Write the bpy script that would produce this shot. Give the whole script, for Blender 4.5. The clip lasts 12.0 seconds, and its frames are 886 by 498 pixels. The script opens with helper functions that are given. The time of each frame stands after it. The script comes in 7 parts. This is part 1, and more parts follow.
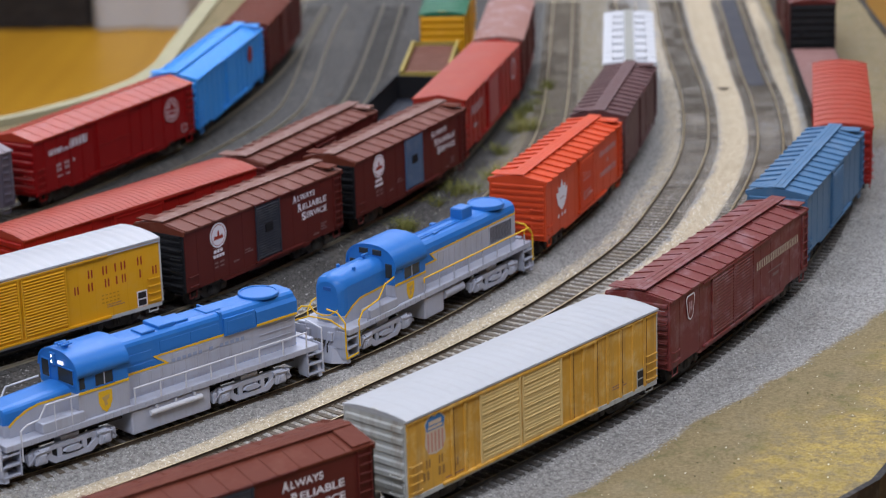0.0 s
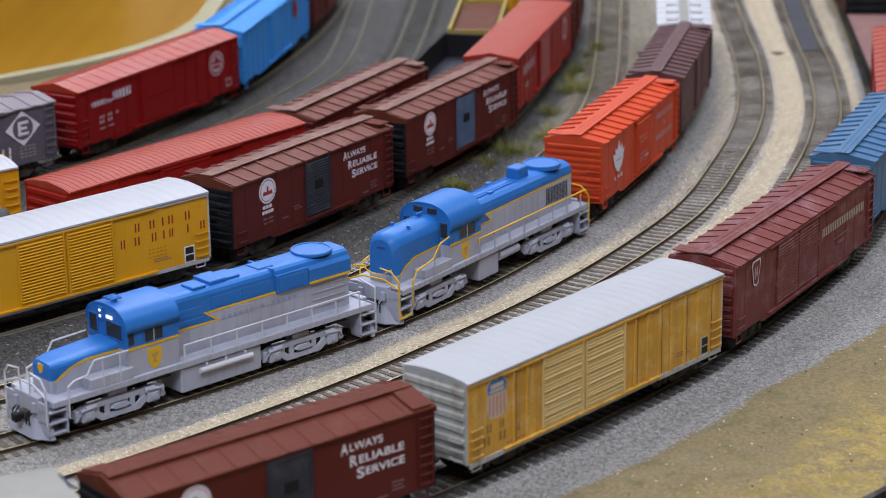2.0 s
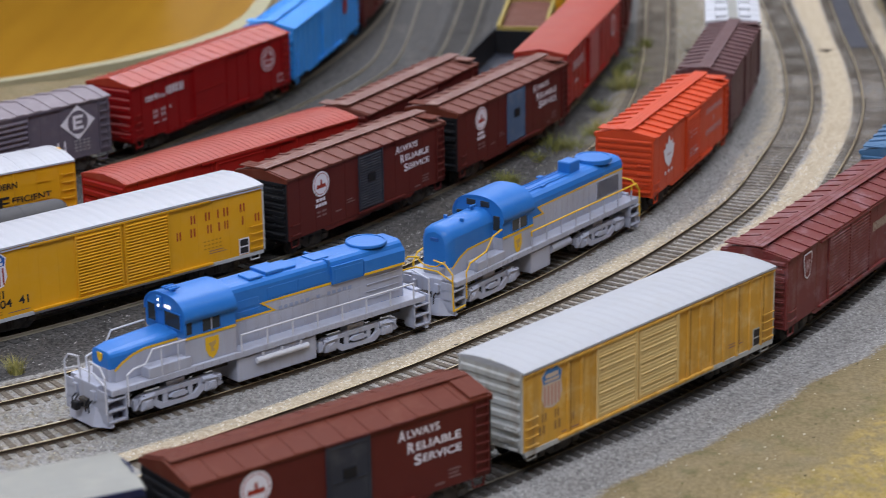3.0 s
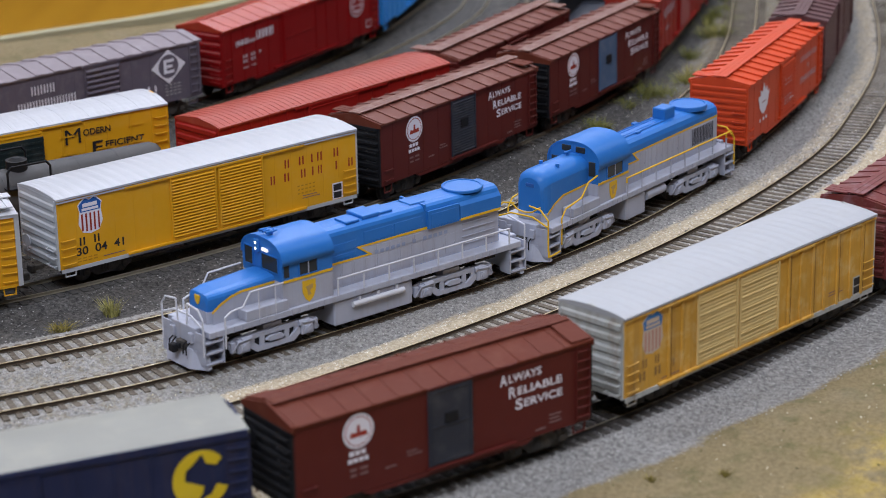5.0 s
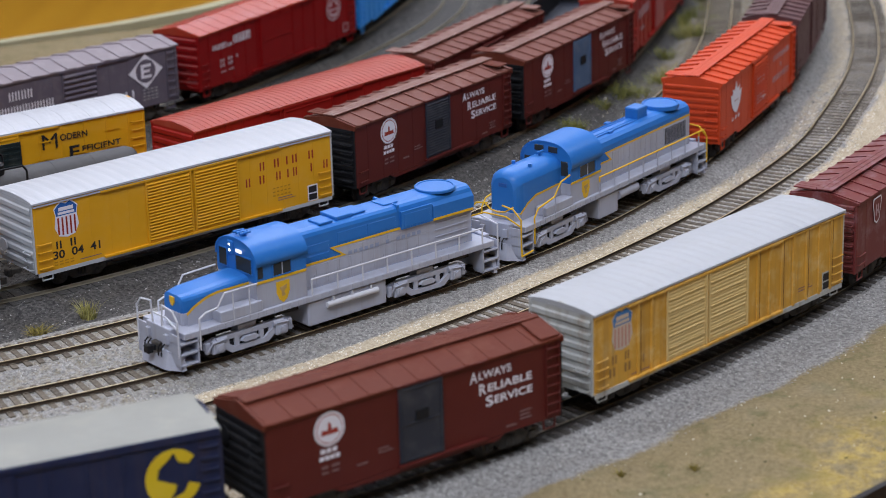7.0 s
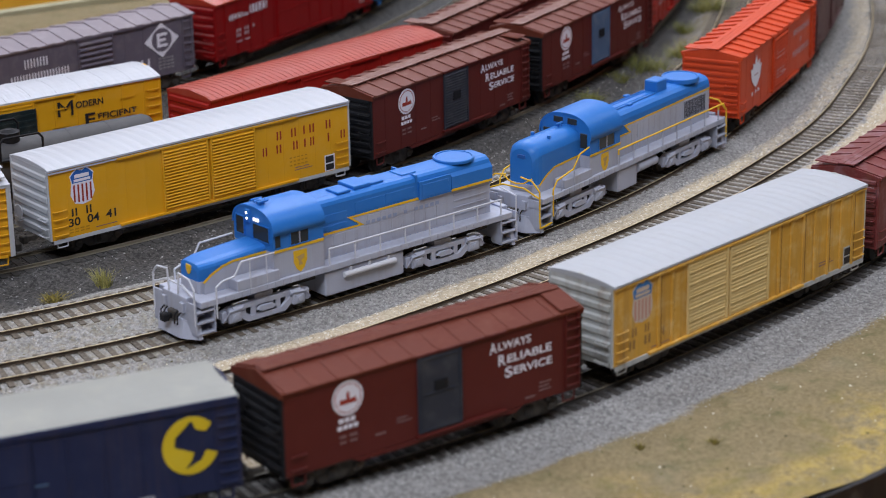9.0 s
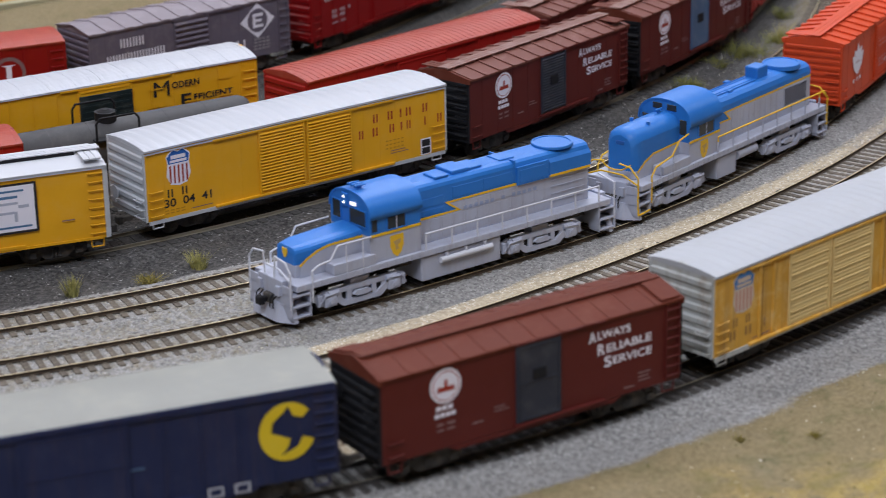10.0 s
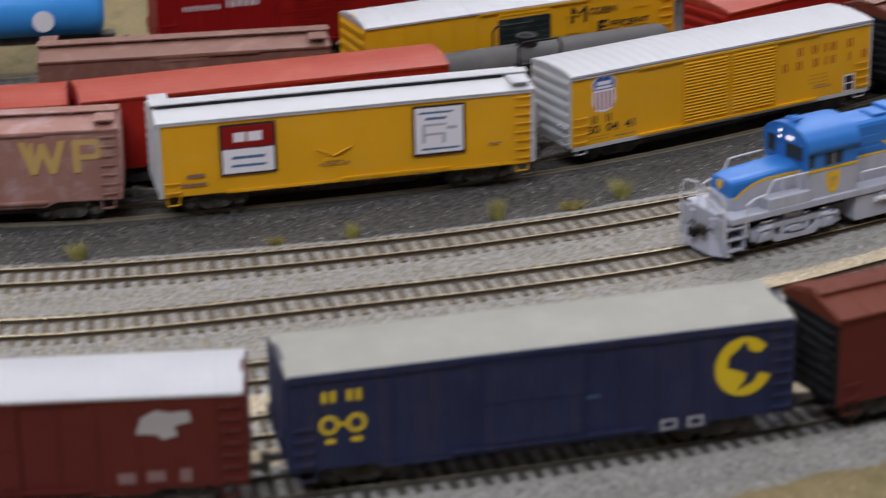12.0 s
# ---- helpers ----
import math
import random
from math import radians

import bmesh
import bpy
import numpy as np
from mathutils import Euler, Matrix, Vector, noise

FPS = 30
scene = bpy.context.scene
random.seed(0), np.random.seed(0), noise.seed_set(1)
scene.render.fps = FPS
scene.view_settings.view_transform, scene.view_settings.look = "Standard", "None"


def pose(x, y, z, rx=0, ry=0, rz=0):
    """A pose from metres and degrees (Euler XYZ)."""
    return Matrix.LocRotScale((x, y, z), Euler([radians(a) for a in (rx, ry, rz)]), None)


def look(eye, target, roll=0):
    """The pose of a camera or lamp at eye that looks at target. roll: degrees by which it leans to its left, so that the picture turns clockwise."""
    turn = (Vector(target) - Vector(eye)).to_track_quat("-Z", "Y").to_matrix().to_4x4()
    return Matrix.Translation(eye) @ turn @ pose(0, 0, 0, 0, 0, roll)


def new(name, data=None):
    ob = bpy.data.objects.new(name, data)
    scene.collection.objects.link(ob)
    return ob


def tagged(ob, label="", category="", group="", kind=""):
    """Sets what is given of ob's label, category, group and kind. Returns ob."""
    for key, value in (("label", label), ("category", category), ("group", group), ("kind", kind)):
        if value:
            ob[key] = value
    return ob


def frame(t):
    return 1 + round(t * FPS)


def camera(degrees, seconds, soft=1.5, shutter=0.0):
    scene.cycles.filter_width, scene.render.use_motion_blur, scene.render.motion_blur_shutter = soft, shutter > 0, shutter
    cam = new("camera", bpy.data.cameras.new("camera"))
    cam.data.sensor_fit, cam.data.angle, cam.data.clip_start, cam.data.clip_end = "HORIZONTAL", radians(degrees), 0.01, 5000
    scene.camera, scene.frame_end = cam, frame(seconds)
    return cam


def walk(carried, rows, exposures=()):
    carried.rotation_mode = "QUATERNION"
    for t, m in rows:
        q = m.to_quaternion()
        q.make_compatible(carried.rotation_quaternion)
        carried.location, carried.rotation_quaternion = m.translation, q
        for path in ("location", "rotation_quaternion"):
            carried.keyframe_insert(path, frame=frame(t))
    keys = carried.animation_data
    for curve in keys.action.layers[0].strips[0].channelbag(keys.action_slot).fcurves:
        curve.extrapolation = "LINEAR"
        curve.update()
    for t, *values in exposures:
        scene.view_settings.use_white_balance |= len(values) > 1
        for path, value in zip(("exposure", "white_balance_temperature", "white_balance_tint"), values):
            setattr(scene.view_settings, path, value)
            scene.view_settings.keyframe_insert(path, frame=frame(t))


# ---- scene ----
cam = camera(21.43, 12.0, soft=0.25, shutter=0.5)
PATH = [
    (0, (0.0057, -0.1179, 0.4065), (-0.0622, 0.8340, 0.1077), -1.83),
    (0.5, (0.0001, -0.1059, 0.4018), (-0.0691, 0.8433, 0.0948), -1.56),
    (1, (-0.0094, -0.0942, 0.3964), (-0.0791, 0.8545, 0.0881), -1.17),
    (1.5, (-0.0140, -0.0867, 0.3944), (-0.0869, 0.8607, 0.0829), -0.98),
    (2, (-0.0162, -0.0900, 0.3933), (-0.0914, 0.8572, 0.0816), -0.86),
    (2.5, (-0.0191, -0.0951, 0.3930), (-0.0997, 0.8517, 0.0813), -0.76),
    (3, (-0.0229, -0.1016, 0.3919), (-0.1142, 0.8446, 0.0813), -0.99),
    (3.5, (-0.0290, -0.1022, 0.3879), (-0.1331, 0.8409, 0.0722), -1.01),
    (3.7, (-0.0317, -0.0996, 0.3882), (-0.1363, 0.8411, 0.0655), -0.94),
    (5.3, (-0.0377, -0.0988, 0.3866), (-0.1579, 0.8375, 0.0564), -1.13),
    (5.5, (-0.0374, -0.0973, 0.3870), (-0.1565, 0.8387, 0.0557), -1.17),
    (6, (-0.0362, -0.1013, 0.3863), (-0.1542, 0.8346, 0.0545), -1.36),
    (6.5, (-0.0318, -0.1040, 0.3865), (-0.1496, 0.8316, 0.0537), -1.68),
    (7, (-0.0277, -0.1076, 0.3875), (-0.1433, 0.8302, 0.0603), -1.59),
    (9, (-0.0336, -0.1023, 0.3815), (-0.1521, 0.8322, 0.0459), -1.09),
    (9.5, (-0.0365, -0.0995, 0.3819), (-0.1714, 0.8310, 0.0414), -1.21),
    (10, (-0.0412, -0.0938, 0.3810), (-0.1946, 0.8329, 0.0380), -1.07),
    (10.5, (-0.0482, -0.0915, 0.3794), (-0.2159, 0.8318, 0.0340), -0.92),
    (11, (-0.0606, -0.0927, 0.3803), (-0.2587, 0.8229, 0.0302), -0.89),
    (11.5, (-0.0775, -0.0969, 0.3790), (-0.3141, 0.8089, 0.0275), -0.92),
    (12, (-0.1009, -0.0961, 0.3762), (-0.3761, 0.7925, 0.0091), -1.25),
]
walk(cam, [(t, look(eye, target, roll)) for t, eye, target, roll in PATH], [(0.0, 0.10, 6500, 10), (3.5, 0.06, 6500, 10), (9.5, 0.06, 6500, 10), (10.8, 0.0, 6700, 10), (12.0, -0.04, 7000, 10)])
cam.data.dof.use_dof = True
cam.data.dof.focus_distance = 1.14
cam.data.dof.aperture_fstop = 15.0

# ---- light: an exhibition hall, its overhead lamps out of view and their places assumed ----
world = bpy.data.worlds.new("hall")
scene.world = world
world.use_nodes = True
world.node_tree.nodes["Background"].inputs[0].default_value = (0.82, 0.90, 1.0, 1)
world.node_tree.nodes["Background"].inputs[1].default_value = 0.5
scene.view_settings.exposure = 0.0


def overhead_light(x, y, z, sx, sy, watts):
    lamp = bpy.data.lights.new("overhead_light", "AREA")
    lamp.shape, lamp.size, lamp.size_y, lamp.energy = "RECTANGLE", sx, sy, watts
    lamp.color = (0.775, 0.83, 0.965)
    ob = new("overhead_light", lamp)
    ob.matrix_world = pose(x, y, z)
    return ob


# (-0.4, -1.4) is fill added behind the camera, (-3.0, 4.4) brightens the floor
for lx, ly, lw in ((-1.6, 1.3, 38), (1.2, 1.0, 36), (-0.3, 3.2, 86), (-3.0, 4.4, 46), (-0.9, 6.4, 72), (2.6, 3.4, 36), (-0.4, -1.4, 116)):
    overhead_light(lx, ly, 2.7, 1.8, 0.7, lw)

# ---- materials ----
def nodes_of(name):
    m = bpy.data.materials.new(name)
    m.use_nodes = True
    nt = m.node_tree
    return m, nt, nt.nodes["Principled BSDF"]


def link(nt, a, b):
    nt.links.new(a, b)


def noise_node(nt, coord, scale, detail=4.0, rough=0.55, stretch=None):
    n = nt.nodes.new("ShaderNodeTexNoise")
    n.inputs["Scale"].default_value, n.inputs["Detail"].default_value, n.inputs["Roughness"].default_value = scale, detail, rough
    if stretch:
        mp = nt.nodes.new("ShaderNodeMapping")
        mp.inputs["Scale"].default_value = stretch
        link(nt, coord, mp.inputs["Vector"])
        coord = mp.outputs["Vector"]
    link(nt, coord, n.inputs["Vector"])
    return n.outputs["Fac"]


def ramp(nt, fac, a, b):
    r = nt.nodes.new("ShaderNodeMapRange")
    r.inputs["From Min"].default_value, r.inputs["From Max"].default_value = a, b
    link(nt, fac, r.inputs["Value"])
    return r.outputs["Result"]


def mixed(nt, fac, a, b):
    m = nt.nodes.new("ShaderNodeMix")
    m.data_type = "RGBA"
    if isinstance(fac, float):
        m.inputs[0].default_value = fac
    else:
        link(nt, fac, m.inputs[0])
    for sock, v in ((m.inputs[6], a), (m.inputs[7], b)):
        if isinstance(v, tuple):
            sock.default_value = (*v, 1)
        else:
            link(nt, v, sock)
    return m.outputs[2]


def bump(nt, bsdf, height, strength, dist):
    b = nt.nodes.new("ShaderNodeBump")
    b.inputs["Strength"].default_value, b.inputs["Distance"].default_value = strength, dist
    link(nt, height, b.inputs["Height"])
    link(nt, b.outputs["Normal"], bsdf.inputs["Normal"])


def shade(c, k):
    return tuple(min(1.0, v * k) for v in c)


def paint(name, color, rough=0.45, dust=(0.42, 0.38, 0.33), dusty=0.12, streak=0.0, spread=0.14, metal=0.0, spec=0.27, wrinkle=0.0):
    """Model paint: a thin coat with fine grain, faint mottling, dust and, if wanted, streaks of grime that run down the sides."""
    m, nt, bsdf = nodes_of(name)
    co = nt.nodes.new("ShaderNodeTexCoord").outputs["Object"]
    big = noise_node(nt, co, 45.0, 5.0)
    fine = noise_node(nt, co, 700.0, 3.0)
    col = mixed(nt, big, shade(color, 1 - spread), shade(color, 1 + spread))
    patches = ramp(nt, noise_node(nt, co, 90.0, 6.0, 0.7), 0.5, 0.8)
    k = nt.nodes.new("ShaderNodeMath")
    k.operation = "MULTIPLY"
    k.inputs[1].default_value = dusty * 2
    link(nt, patches, k.inputs[0])
    col = mixed(nt, k.outputs[0], col, dust)
    if streak:
        run = ramp(nt, noise_node(nt, co, 1.0, 4.0, 0.65, (260.0, 260.0, 18.0)), 0.48, 0.75)
        s = nt.nodes.new("ShaderNodeMath")
        s.operation = "MULTIPLY"
        s.inputs[1].default_value = streak
        link(nt, run, s.inputs[0])
        col = mixed(nt, s.outputs[0], col, (0.22 * (dust[0] + 0.5), 0.17 * (dust[1] + 0.35), 0.22 * dust[2]))
    link(nt, col, bsdf.inputs["Base Color"])
    rr = nt.nodes.new("ShaderNodeMapRange")
    rr.inputs["To Min"].default_value, rr.inputs["To Max"].default_value = rough - 0.08, rough + 0.12
    link(nt, big, rr.inputs["Value"])
    link(nt, rr.outputs["Result"], bsdf.inputs["Roughness"])
    bsdf.inputs["Metallic"].default_value = metal
    bsdf.inputs["Specular IOR Level"].default_value = spec
    if wrinkle:
        # faint creases that run across a sheet-metal roof
        h = nt.nodes.new("ShaderNodeMath")
        h.operation = "MULTIPLY_ADD"
        link(nt, fine, h.inputs[0])
        h.inputs[1].default_value = 0.1
        link(nt, noise_node(nt, co, 1.0, 3.0, 0.6, (210.0, 38.0, 38.0)), h.inputs[2])
        bump(nt, bsdf, h.outputs[0], wrinkle, 0.0012)
    else:
        bump(nt, bsdf, fine, 0.12, 0.0003)
    return m


YELLOW = paint("armour_yellow", (0.68, 0.335, 0.012), 0.4, dusty=0.05)
YELLOW_OLD = paint("weathered_yellow", (0.60, 0.325, 0.050), 0.55, dust=(0.66, 0.52, 0.26), dusty=0.46, streak=0.60, spread=0.30)
YELLOW_PALE = paint("faded_yellow_door", (0.62, 0.46, 0.20), 0.6, dust=(0.54, 0.36, 0.11), dusty=0.25, streak=0.10)
SILVER = paint("silver_paint", (0.50, 0.52, 0.55), 0.38, dusty=0.1, metal=0.2)
SILVER_OLD = paint("grimy_silver", (0.42, 0.43, 0.42), 0.5, dust=(0.23, 0.22, 0.15), dusty=0.42, streak=0.6, spread=0.22)
ROOF_WHITE = paint("pale_roof", (0.43, 0.44, 0.475), 0.42, dusty=0.08, spread=0.10, wrinkle=0.55)
ROOF_OLD = paint("dusty_pale_roof", (0.375, 0.385, 0.41), 0.5, dust=(0.27, 0.26, 0.24), dusty=0.16, spread=0.12, wrinkle=0.3)
ROOF_GREY = paint("grey_roof", (0.262, 0.262, 0.236), 0.55, dust=(0.36, 0.34, 0.28), dusty=0.18, spread=0.16)
WHITE = paint("white_paint", (0.48, 0.49, 0.52), 0.5, dusty=0.05, spread=0.05)
BROWN = paint("boxcar_brown", (0.092, 0.0135, 0.011), 0.5, dust=(0.2, 0.08, 0.07), dusty=0.03)
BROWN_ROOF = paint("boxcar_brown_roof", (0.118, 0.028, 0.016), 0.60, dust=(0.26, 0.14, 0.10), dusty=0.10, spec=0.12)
BOARD = paint("running_board_brown", (0.17, 0.066, 0.046), 0.42, dust=(0.5, 0.4, 0.36), dusty=0.22)
TUSCAN = paint("tuscan_red", (0.155, 0.030, 0.028), 0.5, dust=(0.36, 0.26, 0.30), dusty=0.28, streak=0.3)
RED = paint("bright_red", (0.30, 0.013, 0.010), 0.4, dust=(0.4, 0.1, 0.08), dusty=0.05)
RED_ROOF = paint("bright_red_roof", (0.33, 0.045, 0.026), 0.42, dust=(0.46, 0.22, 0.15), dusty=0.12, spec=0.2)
FADED_RED = paint("faded_red_door", (0.33, 0.075, 0.075), 0.5, dusty=0.1)
DEEP_RED = paint("deep_red", (0.225, 0.005, 0.006), 0.36, dust=(0.3, 0.03, 0.03), dusty=0.05)
ORANGE = paint("orange_red", (0.55, 0.062, 0.018), 0.42, dust=(0.5, 0.16, 0.08), dusty=0.05, spec=0.2)
BLUE = paint("engine_blue", (0.020, 0.155, 0.50), 0.38, dust=(0.12, 0.25, 0.45), dusty=0.10, spread=0.12)
SKY_BLUE = paint("sky_blue", (0.035, 0.27, 0.72), 0.38, dust=(0.2, 0.4, 0.7), dusty=0.06)
GREY_BLUE = paint("slate_blue", (0.06, 0.15, 0.28), 0.45, dusty=0.08)
NAVY = paint("navy_blue", (0.013, 0.019, 0.060), 0.55, dust=(0.05, 0.06, 0.1), dusty=0.15, streak=0.15)
PLUM = paint("grey_plum", (0.118, 0.100, 0.130), 0.5, dusty=0.10)
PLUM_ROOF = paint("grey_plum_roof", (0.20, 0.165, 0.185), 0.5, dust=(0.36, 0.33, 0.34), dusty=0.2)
PLUM_BROWN = paint("plum_brown", (0.098, 0.044, 0.046), 0.5, dust=(0.30, 0.22, 0.22), dusty=0.14)
MAUVE = paint("faded_brown", (0.30, 0.15, 0.125), 0.55, dust=(0.5, 0.42, 0.46), dusty=0.35, streak=0.3)
GREY = paint("engine_grey", (0.375, 0.395, 0.475), 0.40, dust=(0.43, 0.44, 0.47), dusty=0.16, spread=0.16, streak=0.20)
RAIL_PALE = paint("pale_handrail", (0.56, 0.57, 0.62), 0.45, dusty=0.1)
BLACK = paint("black_paint", (0.013, 0.013, 0.015), 0.6, dust=(0.06, 0.058, 0.058), dusty=0.10, spec=0.15)
GRIME = paint("underframe_black", (0.044, 0.040, 0.037), 0.7, dust=(0.18, 0.16, 0.135), dusty=0.32)
DOOR_GREY = paint("slate_door", (0.028, 0.031, 0.044), 0.5, dusty=0.05)
DOOR_DARK = paint("dark_green_door", (0.012, 0.020, 0.021), 0.5, dusty=0.06)
DOOR_BLUE = paint("blue_door", (0.07, 0.12, 0.21), 0.5, dusty=0.12)
GOLD = paint("stripe_yellow", (0.70, 0.42, 0.02), 0.45, dusty=0.02)
STEEL = paint("rail_side", (0.046, 0.032, 0.021), 0.6, dust=(0.11, 0.075, 0.045), dusty=0.25, metal=0.1)
LETTER = paint("white_lettering", (0.72, 0.70, 0.77), 0.55, dusty=0.03, spread=0.04)
LETTER_RED = paint("red_lettering", (0.30, 0.03, 0.015), 0.5, dusty=0.02)
LETTER_BLACK = paint("black_lettering", (0.02, 0.018, 0.02), 0.5, dusty=0.02)
SHIELD_BLUE = paint("shield_blue", (0.02, 0.10, 0.36), 0.45, dusty=0.02)
CHESSIE = paint("lettering_yellow", (0.62, 0.45, 0.02), 0.5, dusty=0.03)
STAMP = paint("faint_stamp", (0.45, 0.215, 0.012), 0.5, dusty=0.05)
DIM = paint("faint_lettering", (0.20, 0.12, 0.12), 0.55, dusty=0.03)
DECK = paint("flatcar_deck", (0.20, 0.10, 0.09), 0.7, dust=(0.28, 0.19, 0.18), dusty=0.3)
RAIL_OLD = paint("dull_rail", (0.17, 0.15, 0.11), 0.6, dust=(0.3, 0.27, 0.2), dusty=0.3)
LETTER_OLD = paint("faded_white", (0.52, 0.43, 0.34), 0.55, dusty=0.1)
COVER = paint("grey_tank", (0.048, 0.047, 0.049), 0.55, dust=(0.12, 0.115, 0.11), dusty=0.2)
FADED_BLUE = paint("faded_blue_lettering", (0.26, 0.31, 0.45), 0.5)
LETTER_ROSE = paint("pinkish_lettering", (0.46, 0.31, 0.34), 0.55)
FADED_GOLD = paint("faded_gold_lettering", (0.47, 0.31, 0.11), 0.6, dust=(0.4, 0.28, 0.2), dusty=0.3)
HERALD_GREY = paint("worn_white_lettering", (0.34, 0.33, 0.34), 0.6, dusty=0.1)
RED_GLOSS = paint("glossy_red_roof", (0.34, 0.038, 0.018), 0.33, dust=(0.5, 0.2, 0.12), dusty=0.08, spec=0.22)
PINK_BROWN = paint("pinkish_brown", (0.185, 0.090, 0.070), 0.55, dust=(0.4, 0.26, 0.22), dusty=0.25)
PAPER = paint("white_paper", (0.86, 0.86, 0.88), 0.8, dusty=0.0, spread=0.02)
RUST = paint("rusty_load", (0.13, 0.05, 0.032), 0.8, dust=(0.2, 0.1, 0.08), dusty=0.3)
DULL_YELLOW = paint("dull_yellow", (0.34, 0.26, 0.06), 0.6, dusty=0.15)
FADED_BROWN = paint("faded_brown_lettering", (0.30, 0.165, 0.05), 0.6, dusty=0.2)
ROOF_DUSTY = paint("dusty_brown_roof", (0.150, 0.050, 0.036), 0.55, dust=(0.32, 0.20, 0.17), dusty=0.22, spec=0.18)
PALE = paint("pale_card", (0.62, 0.58, 0.5), 0.7, dusty=0.05)
GREEN = paint("engine_green", (0.02, 0.13, 0.07), 0.45, dusty=0.03)
SHIELD_OLD = paint("faded_shield_blue", (0.045, 0.16, 0.40), 0.5, dusty=0.08)
STRIPE_OLD = paint("faded_shield_red", (0.48, 0.22, 0.19), 0.5, dusty=0.1)
SEAM = paint("grey_seam", (0.34, 0.345, 0.38), 0.6, dusty=0.1)
# rusty brown for the side posts' shadow and the grime along it
POST_SHADE = paint("post_shade_grime", (0.13, 0.055, 0.016), 0.7, dust=(0.3, 0.14, 0.03), dusty=0.4)
EDGE_PALE = paint("pale_board_edge", (0.34, 0.315, 0.20), 0.8, dust=(0.30, 0.28, 0.2), dusty=0.25)
HALL_WALL = paint("hall_wall", (0.62, 0.64, 0.66), 0.8)
FASCIA = paint("black_fascia", (0.012, 0.011, 0.013), 0.6)


def glass(name):
    m, nt, bsdf = nodes_of(name)
    bsdf.inputs["Base Color"].default_value = (0.03, 0.035, 0.04, 1)
    bsdf.inputs["Roughness"].default_value = 0.12
    bsdf.inputs["Specular IOR Level"].default_value = 0.18
    return m


def lit(name, color, power):
    m, nt, bsdf = nodes_of(name)
    bsdf.inputs["Emission Color"].default_value = (*color, 1)
    bsdf.inputs["Emission Strength"].default_value = power
    return m


GLASS = glass("cab_glass")
HEADLIGHT = lit("headlight", (1.0, 0.95, 0.92), 2.0)
NUMBER_LIT = lit("lit_number_board", (1.0, 0.9, 0.85), 0.9)


def rail_top_mat():
    m, nt, bsdf = nodes_of("rail_head")
    co = nt.nodes.new("ShaderNodeTexCoord").outputs["Object"]
    col = mixed(nt, noise_node(nt, co, 120.0, 4.0), (0.44, 0.35, 0.20), (0.76, 0.64, 0.41))
    link(nt, col, bsdf.inputs["Base Color"])
    bsdf.inputs["Metallic"].default_value = 0.55
    bsdf.inputs["Roughness"].default_value = 0.3
    return m


def tie_mat(name="tie_wood", a=(0.058, 0.045, 0.032), b=(0.11, 0.088, 0.064), worn=(0.17, 0.145, 0.11)):
    m, nt, bsdf = nodes_of(name)
    co = nt.nodes.new("ShaderNodeTexCoord").outputs["Object"]
    rnd = nt.nodes.new("ShaderNodeObjectInfo").outputs["Random"]
    col = mixed(nt, rnd, a, b)
    col = mixed(nt, ramp(nt, noise_node(nt, co, 500.0, 5.0, 0.7), 0.45, 0.8), col, worn)
    link(nt, col, bsdf.inputs["Base Color"])
    bsdf.inputs["Roughness"].default_value = 0.85
    bump(nt, bsdf, noise_node(nt, co, 900.0, 4.0), 0.3, 0.0004)
    return m


RAIL_HEAD, TIE = rail_top_mat(), tie_mat()
TIE_YARD = tie_mat("sooty_tie", (0.030, 0.028, 0.026), (0.062, 0.058, 0.053), (0.085, 0.080, 0.074))
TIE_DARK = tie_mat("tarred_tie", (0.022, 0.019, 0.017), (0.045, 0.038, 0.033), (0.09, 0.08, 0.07))


